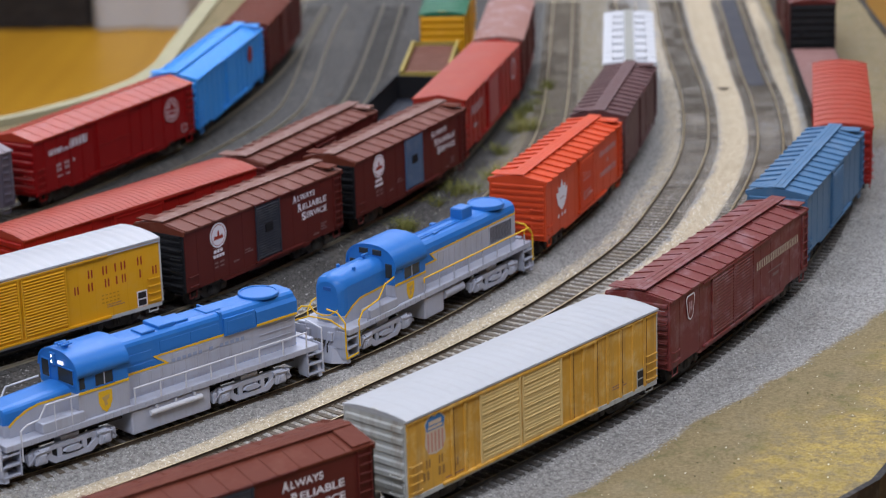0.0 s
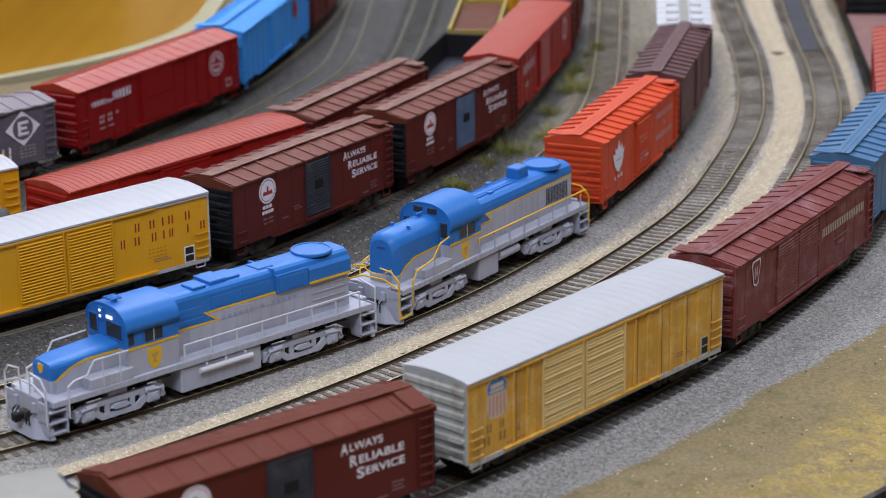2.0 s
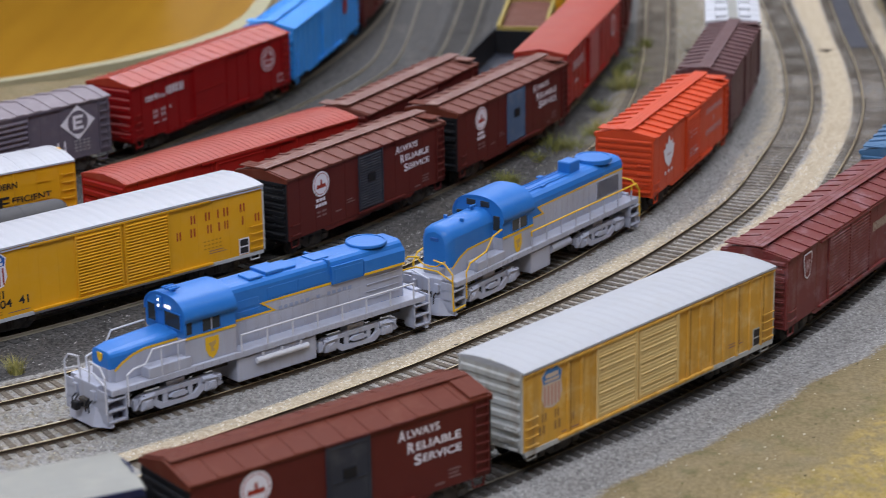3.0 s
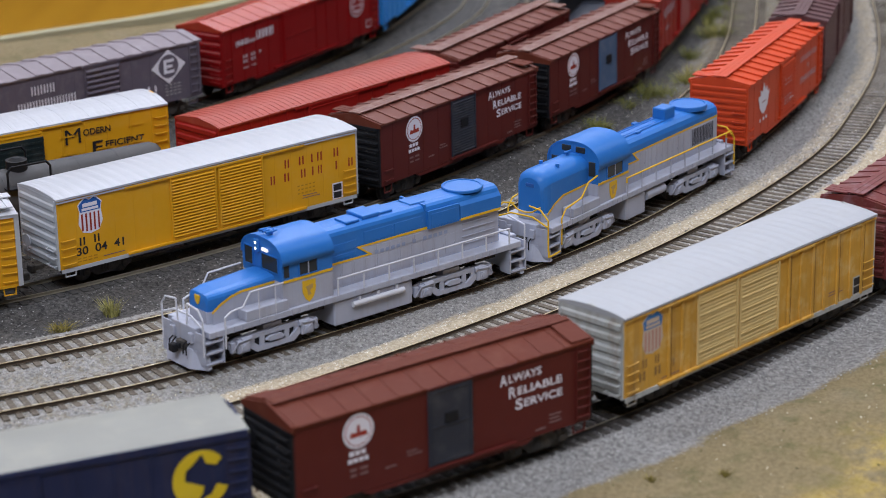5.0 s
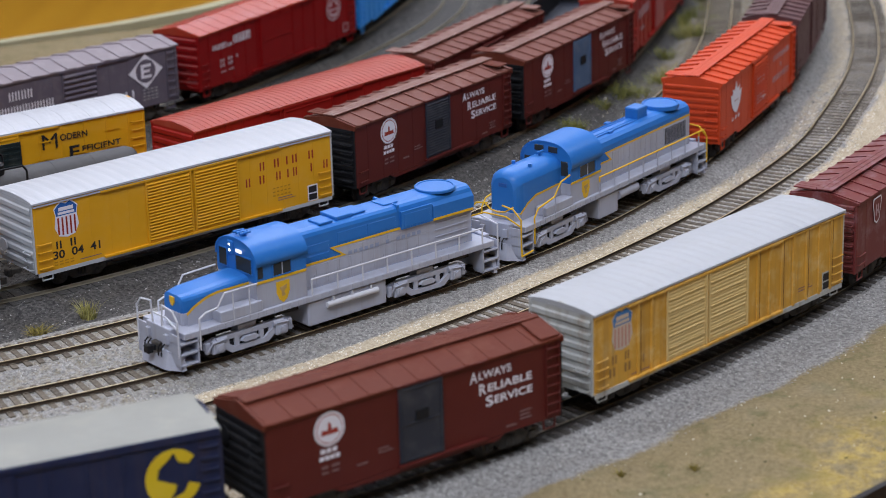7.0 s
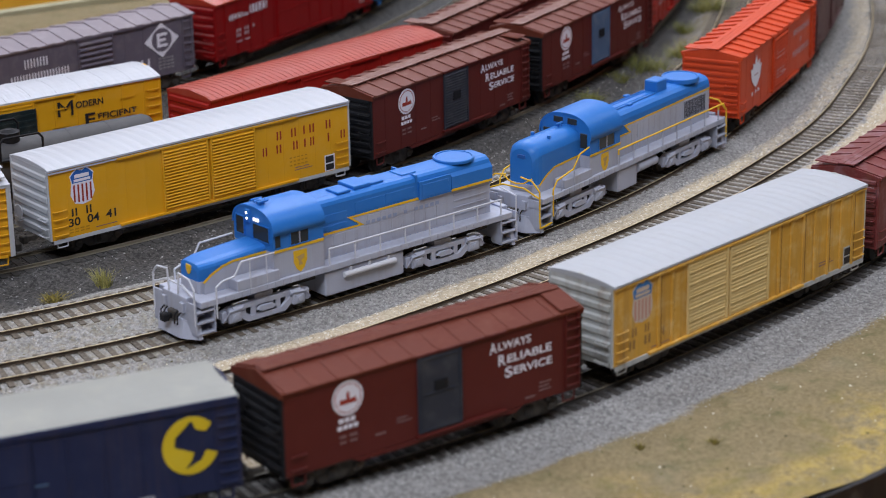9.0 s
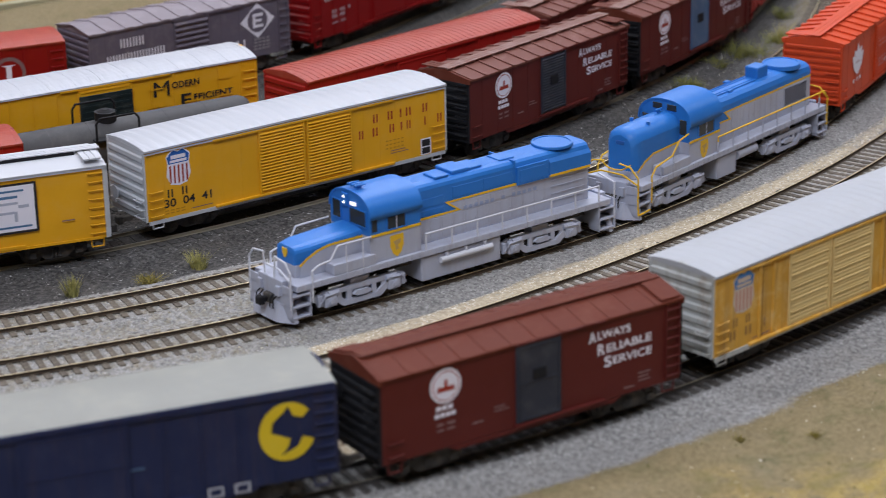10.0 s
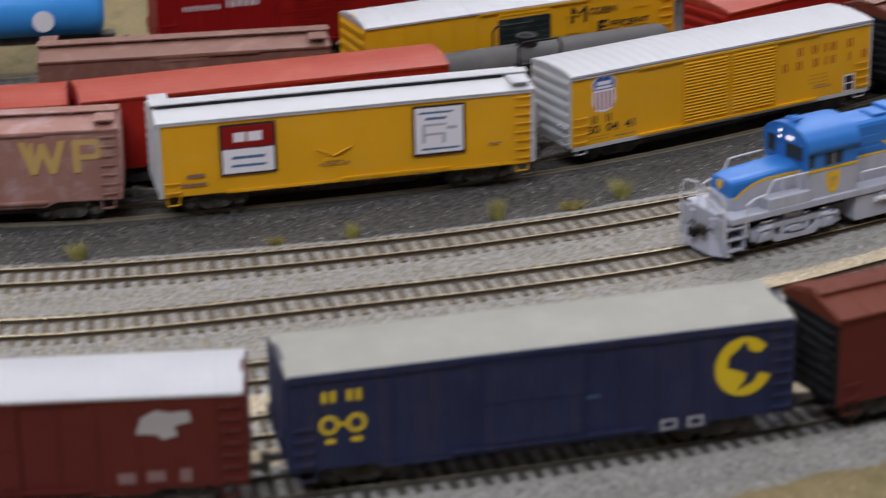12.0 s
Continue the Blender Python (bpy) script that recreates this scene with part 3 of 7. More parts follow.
def zones(P):
    D = {k: dist_to(P, k) for k in CURVE}
    s_front, s_second, s_main = (D[k][0] * D[k][1] for k in ("front", "second", "main"))
    s_pass = D["passing"][0] * D["passing"][1]
    wob = lumps(P, 4.0, 3.1) * 0.9
    out = -s_front
    earth = smooth(3.7, 4.9, out - 0.14 * np.maximum(0, P[:, 1] - 92) + wob * 0.15 + lumps(P, 1.3, 7.7) * 0.25)
    yellow = smooth(7.8, 12.0, out + wob * 1.6 + lumps(P, 1.7, 4.4) * 1.4 + lumps(P, 0.6, 4.9) * 0.8)
    cream = smooth(0.80, 1.05, s_second) * smooth(2.75, 2.0, s_second + wob * 0.35) * smooth(1.7, 2.2, -s_main + wob * 0.3) * smooth(-36.0, -31.0, P[:, 0]) * (1 - 0.45 * smooth(104, 116, P[:, 1]))
    cream = np.maximum(cream, smooth(0.2, 0.7, -s_second - 1.2) * smooth(0.2, 0.7, s_front - 1.5) * (0.30 + 0.70 * smooth(1.35, 1.9, np.minimum(D["third"][0], D["second"][0]))))
    # dark bed of the front track, with the cars' shade put into its colour
    bed_front_shade = 0.62 * smooth(1.9, 1.35, D["front"][0] + wob * 0.15) * smooth(-25, -17, P[:, 0])
    cream = np.maximum(cream, 0.34 * smooth(1.75, 1.4, D["second"][0]) * smooth(-36.0, -31.0, P[:, 0]))
    earth = np.maximum(earth, 0.2 * smooth(104, 122, P[:, 1]) * smooth(0.2, 0.9, -s_second - 1.2) * smooth(0.2, 0.7, s_front - 1.5))
    earth = np.maximum(earth, 0.34 * smooth(-18, -30, P[:, 0]) * smooth(0.0, 1.0, s_second) * smooth(2.5, 1.5, s_pass))
    dark = np.maximum(smooth(1.7, 2.6, s_pass + wob * 0.5) * (1 - 0.13 * smooth(13, 5, s_pass)), bed_front_shade)
    far = smooth(150, 160, P[:, 1])
    gap = smooth(106, 118, P[:, 1]) * smooth(1.5, 2.3, s_main + wob * 0.4)
    dark = np.maximum(dark, 0.8 * gap)
    s_yard = D["yard_a"][0] * D["yard_a"][1]
    dusty = smooth(122, 138, P[:, 1] + wob) * smooth(-1.8, -3.2, s_yard) * smooth(0.5, 2.0, s_main)
    dark = dark * (1 - 0.04 * far) * (1 - 0.45 * dusty)
    earth = np.maximum(earth, 0.5 * dusty)
    rim = smooth(1.9, 3.0, D["yard_d"][0] * D["yard_d"][1] + wob * 0.4)
    earth = np.maximum(earth, 0.9 * rim)
    dark = dark * (1 - rim)
    edge = smooth(4.6, 3.4, (P[:, 0] - left_edge(P[:, 1])) * 0.72 + wob * 0.4)
    cream = np.maximum(cream, 0.35 * edge)
    earth = np.maximum(earth, 0.9 * edge)
    dark = dark * (1 - edge)
    bed = far * smooth(1.5, 1.1, np.min([D[k][0] for k in D], axis=0)) * (s_yard > -1.8)
    dark = dark * (1 - 0.15 * bed)
    s_third = D["third"][0] * D["third"][1]
    verge = smooth(132, 148, P[:, 1]) * smooth(2.2, 3.2, -s_third + wob * 0.4)
    cream = cream * (1 - 0.9 * verge)
    earth = np.maximum(earth, 0.7 * verge)
    dark = np.maximum(dark, 0.55 * verge)
    near = np.min([D[k][0] for k in D], axis=0)
    return cream, dark, earth, yellow, near


def heap(P):
    """Ballast heaped over the tie ends between the empty track and the one with the engines, in centimetres."""
    d, side = dist_to(P, "second")
    s = d * side
    bank = 0.085 * smooth(0.85, 1.15, s) * smooth(3.4, 2.2, s) * smooth(-36, -31, P[:, 0])
    d, side = dist_to(P, "main")
    s = -d * side
    return np.maximum(bank, 0.085 * smooth(0.92, 1.2, s) * smooth(3.0, 2.2, s) * smooth(-25, -20, P[:, 0]))


def ground_level(P, near, earth):
    z = -0.215 - 0.25 * smooth(1.7, 2.7, near) + lumps(P, 1.2, 0.4) * 0.035 + lumps(P, 6.0, 9.0) * 0.08 * smooth(1.8, 3, near)
    z += earth * (0.12 + 0.25 * lumps(P, 5.0, 5.5)) * smooth(1.9, 3.2, near)
    return z + heap(P)


def scenery():
    ys = np.r_[np.arange(40, 130, 0.5), np.arange(130, 231, 1.0)]
    nx = 230
    f = np.linspace(0, 1, nx)
    P = np.array([(left_edge(y) + (right_edge(y) - left_edge(y)) * t, y) for y in ys for t in f])
    cream, dark, earth, yellow, near = zones(P)
    z = ground_level(P, near, earth)
    verts = [(p[0] * CM, p[1] * CM, h * CM) for p, h in zip(P, z)]
    faces = [(r * nx + c, r * nx + c + 1, (r + 1) * nx + c + 1, (r + 1) * nx + c) for r in range(len(ys) - 1) for c in range(nx - 1)]
    me = bpy.data.meshes.new("ground")
    me.from_pydata(verts, [], faces)
    me.polygons.foreach_set("use_smooth", [True] * len(faces))
    col = me.color_attributes.new("zone", "FLOAT_COLOR", "POINT")
    col.data.foreach_set("color", np.stack([cream, dark, earth, yellow], 1).astype(np.float32).ravel())
    me.materials.append(ground_mat())
    ob = new("ground", me)
    tagged(ob, "model railway scenery of grey ballast, tan sand and dry earth", "ground", kind="structure")
    for edge, s, mat, label in ((right_edge, 1, FASCIA, "black board edge of the layout"), (left_edge, -1, EDGE_PALE, "pale board edge of the layout")):
        bm = bmesh.new()
        rows = []
        for y in np.arange(40, 231, 2.0):
            x = float(edge(y))
            lip, top = (0.02, -0.2) if s > 0 else (1.0, 0.05)
            rows.append([bm.verts.new(q) for q in ((x - s * lip, y, -9), (x - s * lip, y, top), (x + s * 0.35, y, top), (x + s * 0.35, y, -9))])
        for a, b in zip(rows, rows[1:]):
            for i in range(4):
                bm.faces.new((a[i], a[(i + 1) % 4], b[(i + 1) % 4], b[i]))
        bmesh.ops.recalc_face_normals(bm, faces=bm.faces)
        tagged(part("fascia", bm, mat), label, "fascia", kind="structure")


def layout_table():
    table = thing("layout_table", Matrix.Identity(4), "plain board and legs that carry the layout", "table")
    bm = bmesh.new()
    prism(bm, [(-79, 42), (-42, 42), (-11, 60.5), (11, 84), (22, 121), (21, 228), (-32, 228), (-33, 166), (-53, 138), (-79, 118)], -9, -7, "z")
    part("board", bm, PALE, table)
    for x, y in ((-70, 50), (-25, 58), (10, 95), (16, 220), (-28, 220), (-70, 112)):
        bm = bmesh.new()
        box(bm, x - 2, x + 2, y - 2, y + 2, -100, -9)
        part("leg", bm, PALE, table)


def track_pad():
    """A dark flat strip laid between the rails beyond the joint of the boards, and the joint itself."""
    p = near_list(157.5, 190, "third")
    tagged(part("track_pad", sweep(p, 0.0, [(-0.62, -0.32), (0.62, -0.32), (0.62, -0.12), (-0.62, -0.12)]), DOOR_GREY), "dark grey strip between the rails", "track pad", kind="structure")
    bm = bmesh.new()
    for x0, x1 in ((-34, -26.5), (-20.5, -19.2), (-15.5, -14.5), (-5.5, -3.6), (-1.7, 1.0), (4.6, 6.0), (7.8, 11.0), (13.0, 13.8)):
        box(bm, x0, x1, 157.3 + 0.08 * math.sin(x0), 157.7 + 0.08 * math.sin(x0), -0.6, -0.28)
    pieces("board_joint", bm, STEEL, thing("joint", Matrix.Identity(4), "raised joint where two boards of the layout meet", "board joint", kind="structure"))


scenery()
track_pad()
layout_table()


def draped_table(x0, x1, y, depth, mat, label):
    """A long table across the hall, with a floor-length cloth that hangs in soft folds."""
    table = thing("draped_table", Matrix.Identity(4), label, "table", "tables across the hall")
    bm = bmesh.new()
    box(bm, x0, x1, y, y + depth, -27, -25, 0.5)
    part("tabletop", bm, PALE, table)
    bm = bmesh.new()
    line = []
    for (ax, ay), (bx, by) in (((x0, y), (x1, y)), ((x1, y), (x1, y + depth)), ((x1, y + depth), (x0, y + depth)), ((x0, y + depth), (x0, y))):
        n = max(8, int((abs(bx - ax) + abs(by - ay)) / 3))
        line += [(ax + (bx - ax) * i / n, ay + (by - ay) * i / n, i) for i in range(n)]
    mid = ((x0 + x1) / 2, y + depth / 2)
    rows = []
    for z, k in ((-24.6, 0.2), (-30, 0.6), (-60, 1.2), (-99.5, 1.8)):
        row = []
        for px, py, i in line:
            d = Vector((px - mid[0], py - mid[1], 0)).normalized() * (0.6 + k * (0.6 + 0.6 * math.sin(i * 1.3)))
            row.append(bm.verts.new((px + d.x, py + d.y, z)))
        rows.append(row)
    for a, b in zip(rows, rows[1:]):
        for i in range(len(a)):
            bm.faces.new((a[i], a[(i + 1) % len(a)], b[(i + 1) % len(a)], b[i])).smooth = True
    bm.faces.new(rows[0])
    bmesh.ops.recalc_face_normals(bm, faces=bm.faces)
    part("tablecloth", bm, mat, table)


draped_table(-330, -150, 656, 75, FASCIA, "long table under a black floor-length cloth")
draped_table(-146, -120, 655, 60, WHITE, "small table under a pale floor-length cloth")


# ---- rolling stock ----
def wheel_mesh():
    bm = bmesh.new()
    for s in (-1, 1):
        cyl(bm, (0, s * 0.72, 0.50), (0, s * 0.94, 0.50), 0.50, 18)
        cyl(bm, (0, s * 0.70, 0.50), (0, s * 0.73, 0.50), 0.57, 18)
    cyl(bm, (0, -1.2, 0.50), (0, 1.2, 0.50), 0.10, 8)
    me = bpy.data.meshes.new("wheelset")
    bm.transform(Matrix.Scale(CM, 4))
    bm.to_mesh(me)
    bm.free()
    me.materials.append(GRIME)
    return me


def truck_mesh(mat):
    bm = bmesh.new()
    prof = [(-1.45, 0.45), (-1.45, 0.78), (-1.0, 0.86), (-0.45, 1.05), (0.45, 1.05), (1.0, 0.86), (1.45, 0.78), (1.45, 0.45), (1.0, 0.42), (0.85, 0.55), (0.5, 0.26), (-0.5, 0.26), (-0.85, 0.55), (-1.0, 0.42)]
    for s in (-1, 1):
        prism(bm, prof, s * 1.22 - 0.09, s * 1.22 + 0.09, "y")
        for x in (-1.1, 1.1):
            box(bm, x - 0.17, x + 0.17, s * 1.34 - 0.06, s * 1.34 + 0.06, 0.38, 0.70, 0.03)
        for x in (-0.16, 0.0, 0.16):
            cyl(bm, (x, s * 1.33, 0.38), (x, s * 1.33, 0.78), 0.07, 8)
    box(bm, -0.3, 0.3, -1.2, 1.2, 0.6, 1.0)
    me = bpy.data.meshes.new("truck")
    bm.transform(Matrix.Scale(CM, 4))
    bm.to_mesh(me)
    bm.free()
    me.materials.append(mat)
    return me


WHEELS, TRUCK = wheel_mesh(), truck_mesh(GRIME)


def add_truck(car, u, v, me=None, span=1.05):
    t = new("truck", me or TRUCK)
    t.parent = car
    t.location = (u * CM, v * CM, 0)
    for x in (-span, span):
        w = new("wheelset", WHEELS)
        w.parent = t
        w.location = (x * CM, 0, 0)
    return t


def add_couplers(car, L, v, z=0.92, mat=None, reach=0.62):
    for x0, x1 in ((-reach, 0.05), (L - 0.05, L + reach)):
        bm = bmesh.new()
        box(bm, x0, x1, v - 0.12, v + 0.12, z - 0.12, z + 0.12, 0.03)
        e = x0 if x0 < 0 else x1
        box(bm, e - 0.16, e + 0.16, v - 0.2, v + 0.2, z - 0.2, z + 0.2, 0.05)
        part("coupler", bm, mat or GRIME, car)


def arch(W, zt, rise, over=0.08, n=8, kind="arch"):
    pts = []
    for i in range(n + 1):
        t = i / n
        y = -over + (W + 2 * over) * t
        if kind == "arch":
            h = rise * (1 - abs(2 * t - 1) ** 2.3)
        else:
            h = rise * (1 - abs(2 * t - 1))
        pts.append((y, zt + h))
    return pts


def roof_part(car, L, W, zt, rise, kind, ribs, mat, rib_h=0.05, rib_w=0.16):
    bm = bmesh.new()
    top = arch(W, zt, rise, kind=kind, n=8 if kind == "arch" else 2)
    under = [(W + 0.08, zt - 0.10), (W - 0.02, zt - 0.10), (0.02, zt - 0.10), (-0.08, zt - 0.10)]
    prism(bm, top + under, -0.06, L + 0.06, "x")
    roof = part("roof", bm, mat, car)
    bm = bmesh.new()
    for i in range(ribs + 1):
        u = 0.12 + (L - 0.24) * i / ribs
        hi = arch(W, zt + rib_h, rise, over=0.10, kind=kind, n=8 if kind == "arch" else 2)
        lo = [(y, z - 0.09) for y, z in reversed(hi)]
        if rib_h > 0.005:
            prism(bm, hi + lo, u - rib_w / 2, u + rib_w / 2, "x")
    pieces("roof_rib", bm, mat, roof)
    return roof


def rippled_roof(car, L, W, zt, rise, mat, step=0.62, amp=0.010):
    """A thin sheet-metal roof, bowed across and faintly rippled along its length."""
    bm = bmesh.new()
    prism(bm, [(-0.08, zt - 0.10), (W + 0.08, zt - 0.10), (W + 0.08, zt - 0.005), (-0.08, zt - 0.005)], -0.06, L + 0.06, "x")
    part("roof_edge", bm, mat, car)
    bm = bmesh.new()
    rows, m = [], int(L / step) * 6
    for i in range(m + 1):
        u = -0.06 + (L + 0.12) * i / m
        k = amp * math.sin(math.tau * i / 6) if 3 < i < m - 3 else 0.0
        rows.append([bm.verts.new((u, y, z + k * min(1.0, 6 * (z - zt) / rise))) for y, z in arch(W, zt, rise, n=10)])
    for a, b in zip(rows, rows[1:]):
        for i in range(10):
            bm.faces.new((a[i], b[i], b[i + 1], a[i + 1])).smooth = True
    for r in (rows[0], rows[-1]):
        bm.faces.new(r)
    bmesh.ops.recalc_face_normals(bm, faces=bm.faces)
    return part("roof", bm, mat, car)


def running_board(car, L, W, z, mat, width=0.78, ends=True, lift=0.05, platform=None, over=0.12):
    bm = bmesh.new()
    for k in (-1, 0, 1):
        y = W / 2 + k * width / 3
        box(bm, -over, L + over, y - width / 6 + 0.012, y + width / 6 - 0.012, z + lift, z + lift + 0.05)
    for i in range(9):
        u = 0.3 + (L - 0.6) * i / 8
        box(bm, u - 0.05, u + 0.05, W / 2 - width / 2, W / 2 + width / 2, z - 0.03, z + lift)
    ob = part("running_board", bm, mat, car)
    if ends:
        for u0, y0, y1 in ((L - 0.95, 0.1, W / 2 - width / 2 - 0.02), (0.0, W / 2 + width / 2 + 0.02, W - 0.1)):
            bm = bmesh.new()
            for k in range(3):
                box(bm, u0 + 0.30 * k, u0 + 0.30 * k + 0.27, y0, y1, z + lift - 0.10, z + lift - 0.04)
            part("roof_platform", bm, platform or mat, car)
    return ob


def ladder(car, u0, u1, zs, mat, y=0.0, stiles=False):
    bm = bmesh.new()
    for z in zs:
        tube(bm, [(u0, y - 0.005, z), (u0, y - 0.11, z), (u1, y - 0.11, z), (u1, y - 0.005, z)], 0.035, 5)
    if stiles:
        for u in (u0, u1):
            box(bm, u - 0.035, u + 0.035, y - 0.09, y - 0.01, zs[0] - 0.15, zs[-1] + 0.2)
    return part("ladder", bm, mat, car)


def end_panel(car, u, s, W, zb, zt, ribs, mat, style="ribs", peak=0.3):
    """A pressed steel end: s is -1 at the end that comes first along the car, +1 at the other."""
    bm = bmesh.new()
    prism(bm, [(0.03, zb), (W - 0.03, zb), (W - 0.03, zt), (W * 0.5, zt + peak), (0.03, zt)], u - 0.05, u + 0.05, "x")
    ribs_bm = bmesh.new()
    for i in range(ribs):
        z = zb + (zt - zb) * (i + 0.75) / (ribs + 0.5)
        h = 0.42 * (zt - zb) / (ribs + 0.5)
        q = [(u, z - h), (u + s * 0.13, z - h * 0.45), (u + s * 0.13, z + h * 0.45), (u, z + h)]
        prism(ribs_bm, q if s > 0 else q[::-1], 0.14, W - 0.14, "y")
    for y in (0.02, W - 0.10):
        box(ribs_bm, min(u, u + s * 0.1), max(u, u + s * 0.1), y, y + 0.08, zb, zt)
    end = part("end_panel", bm, mat, car)
    pieces("end_rib", ribs_bm, mat, end)
    return end


def end_ladder(car, u, s, W, zs, mat, y0=0.18, y1=0.85):
    bm = bmesh.new()
    for z in zs:
        tube(bm, [(u, y0, z), (u + s * 0.22, y0, z), (u + s * 0.22, y1, z), (u, y1, z)], 0.035, 5)
    part("end_ladder", bm, mat, car)
    bm = bmesh.new()
    tube(bm, [(u, W - 0.9, zs[-1] * 0.75), (u + s * 0.25, W - 0.9, zs[-1] * 0.75), (u + s * 0.25, W - 0.9, zs[-1] * 0.75 + 0.5)], 0.035, 5)
    cyl(bm, (u + s * 0.22, W - 0.9, zs[-1] * 0.75 + 0.5), (u + s * 0.27, W - 0.9, zs[-1] * 0.75 + 0.5), 0.33, 14)
    part("brake_wheel", bm, mat, car)


def stirrups(car, L, W, zb, mat):
    for u in (0.25, L - 0.25 - 0.62):
        for y in (0.06, W - 0.06):
            bm = bmesh.new()
            tube(bm, [(u, y, zb + 0.05), (u + 0.04, y, zb - 0.40), (u + 0.58, y, zb - 0.40), (u + 0.62, y, zb + 0.05)], 0.04, 5)
            part("stirrup_step", bm, mat, car)


def louvre_door(car, u0, u1, z0, z1, mat, slats, depth=0.12):
    bm = bmesh.new()
    box(bm, u0, u1, -0.06, 0.03, z0, z1, 0.015)
    d = part("door", bm, mat, car)
    bm = bmesh.new()
    n = slats
    for i in range(n):
        z = z0 + 0.1 + (z1 - z0 - 0.2) * (i + 0.5) / n
        h = (z1 - z0 - 0.2) / n
        prism(bm, [(-0.05, z - h * 0.30), (-0.05 - depth, z - h * 0.22), (-0.05 - depth, z - h * 0.02), (-0.05, z + h * 0.26)], u0 + 0.08, u1 - 0.08, "x")
    pieces("door_slat", bm, mat, d)
    bm = bmesh.new()
    box(bm, u0 - 0.02, u0 + 0.06, -0.10, -0.05, z0, z1)
    box(bm, u1 - 0.07, u1 + 0.02, -0.12, -0.05, z0, z1)
    pieces("door_frame", bm, mat, d)
    return d


def plug_door(car, u0, u1, z0, z1, mat, hatch=None):
    bm = bmesh.new()
    box(bm, u0, u1, -0.09, 0.03, z0, z1, 0.02)
    d = part("door", bm, mat, car)
    bm = bmesh.new()
    for z in (z0 + 0.12, (z0 + z1) / 2, z1 - 0.16):
        box(bm, u0 + 0.08, u1 - 0.08, -0.12, -0.085, z - 0.03, z + 0.03)
    for u in (u0 + 0.1, u1 - 0.16):
        box(bm, u, u + 0.06, -0.13, -0.085, z0 + 0.05, z1 - 0.05)
    pieces("door_brace", bm, mat, d)
    if hatch:
        bm = bmesh.new()
        a, b = u0 + (u1 - u0) * 0.35, u0 + (u1 - u0) * 0.65
        c = z0 + (z1 - z0) * 0.52
        box(bm, a, b, -0.14, -0.085, c, c + 0.45, 0.02)
        part("door_hatch", bm, hatch, d)
    return d


def door_tracks(car, u0, u1, z0, z1, mat):
    bm = bmesh.new()
    box(bm, u0, u1, -0.16, 0.0, z0 - 0.12, z0 - 0.02)
    box(bm, u0, u1, -0.12, 0.0, z1 + 0.0, z1 + 0.09)
    pieces("door_track", bm, mat, car)


def posts(car, us, z0, z1, W, mat, w=0.10, d=0.06):
    bm = bmesh.new()
    for u in us:
        box(bm, u - w / 2, u + w / 2, -d, 0.02, z0, z1)
        box(bm, u - w / 2, u + w / 2, W - 0.02, W + d, z0, z1)
    return pieces("side_post", bm, mat, car)


def rivets(car, us, z0, z1, mat, n=12):
    bm = bmesh.new()
    for u in us:
        box(bm, u - 0.012, u + 0.012, -0.012, 0.01, z0, z1)
    return pieces("panel_line", bm, mat, car)


def box_body(car, L, W, zb, zt, mat, sill=None, fish=True):
    bm = bmesh.new()
    box(bm, 0, L, 0, W, zb, zt, 0.03)
    part("body", bm, mat, car)
    bm = bmesh.new()
    box(bm, 0.6, L - 0.6, W / 2 - 0.55, W / 2 + 0.55, 0.85, zb + 0.02)
    for u in np.linspace(1.5, L - 1.5, 7):
        box(bm, u - 0.1, u + 0.1, 0.15, W - 0.15, zb - 0.25, zb + 0.02)
    box(bm, L * 0.42, L * 0.55, 0.5, 1.2, 0.55, zb)
    cyl(bm, (L * 0.60, 0.8, 0.72), (L * 0.68, 0.8, 0.72), 0.26, 10)
    pieces("underframe", bm, GRIME, car)
    if sill:
        bm = bmesh.new()
        prism(bm, [(2.9, zb), (3.3, zb - 0.2), (L - 3.3, zb - 0.2), (L - 2.9, zb)] if fish else [(0, zb), (0, zb - 0.14), (L, zb - 0.14), (L, zb)], 0.0, 0.10, "y")
        part("side_sill", bm, sill, car)


def running_gear(car, L, W, inset=2.5):
    for u in (inset, L - inset):
        add_truck(car, u, W / 2)
    add_couplers(car, L, W / 2)


# ---- freight cars ----
def freight(name, x, y, heading, label, category="boxcar", group="freight cars"):
    return thing(name, at_cm(x, y, 0, heading), label, category, group)


def emblem_disc(car, u, z, r):
    plate("emblem", ring_outline(u, z, r), LETTER, car, -0.012, "round white emblem")
    plate("emblem_ring", ring_outline(u, z, r * 0.86), LETTER_RED, car, -0.016)
    plate("emblem_field", ring_outline(u, z, r * 0.80), LETTER, car, -0.020)
    plate("emblem_mark", [(u - r * 0.58, z - r * 0.32), (u + r * 0.58, z - r * 0.32), (u + r * 0.5, z), (u + r * 0.12, z - r * 0.06), (u + r * 0.08, z + r * 0.36), (u - r * 0.08, z + r * 0.36), (u - r * 0.12, z - r * 0.06), (u - r * 0.5, z)], LETTER_RED, car, -0.024)


def small_data(car, rows, mat=None):
    bars(rows, mat or DIM, car)


def slogan(car, u, z, scale=1.0):
    for word, du, dz, w in (("ALWAYS", 0.0, 0.0, 2.05), ("RELIABLE", 0.44, -0.60, 2.65), ("SERVICE", 0.76, -1.17, 2.35)):
        lettering(word[0], u + du * scale, z + dz * scale - 0.05, 0.36 * scale, 0.46 * scale, LETTER, car)
        lettering(word[1:], u + (du + 0.43) * scale, z + dz * scale, (w - 0.43) * scale, 0.34 * scale, LETTER, car)


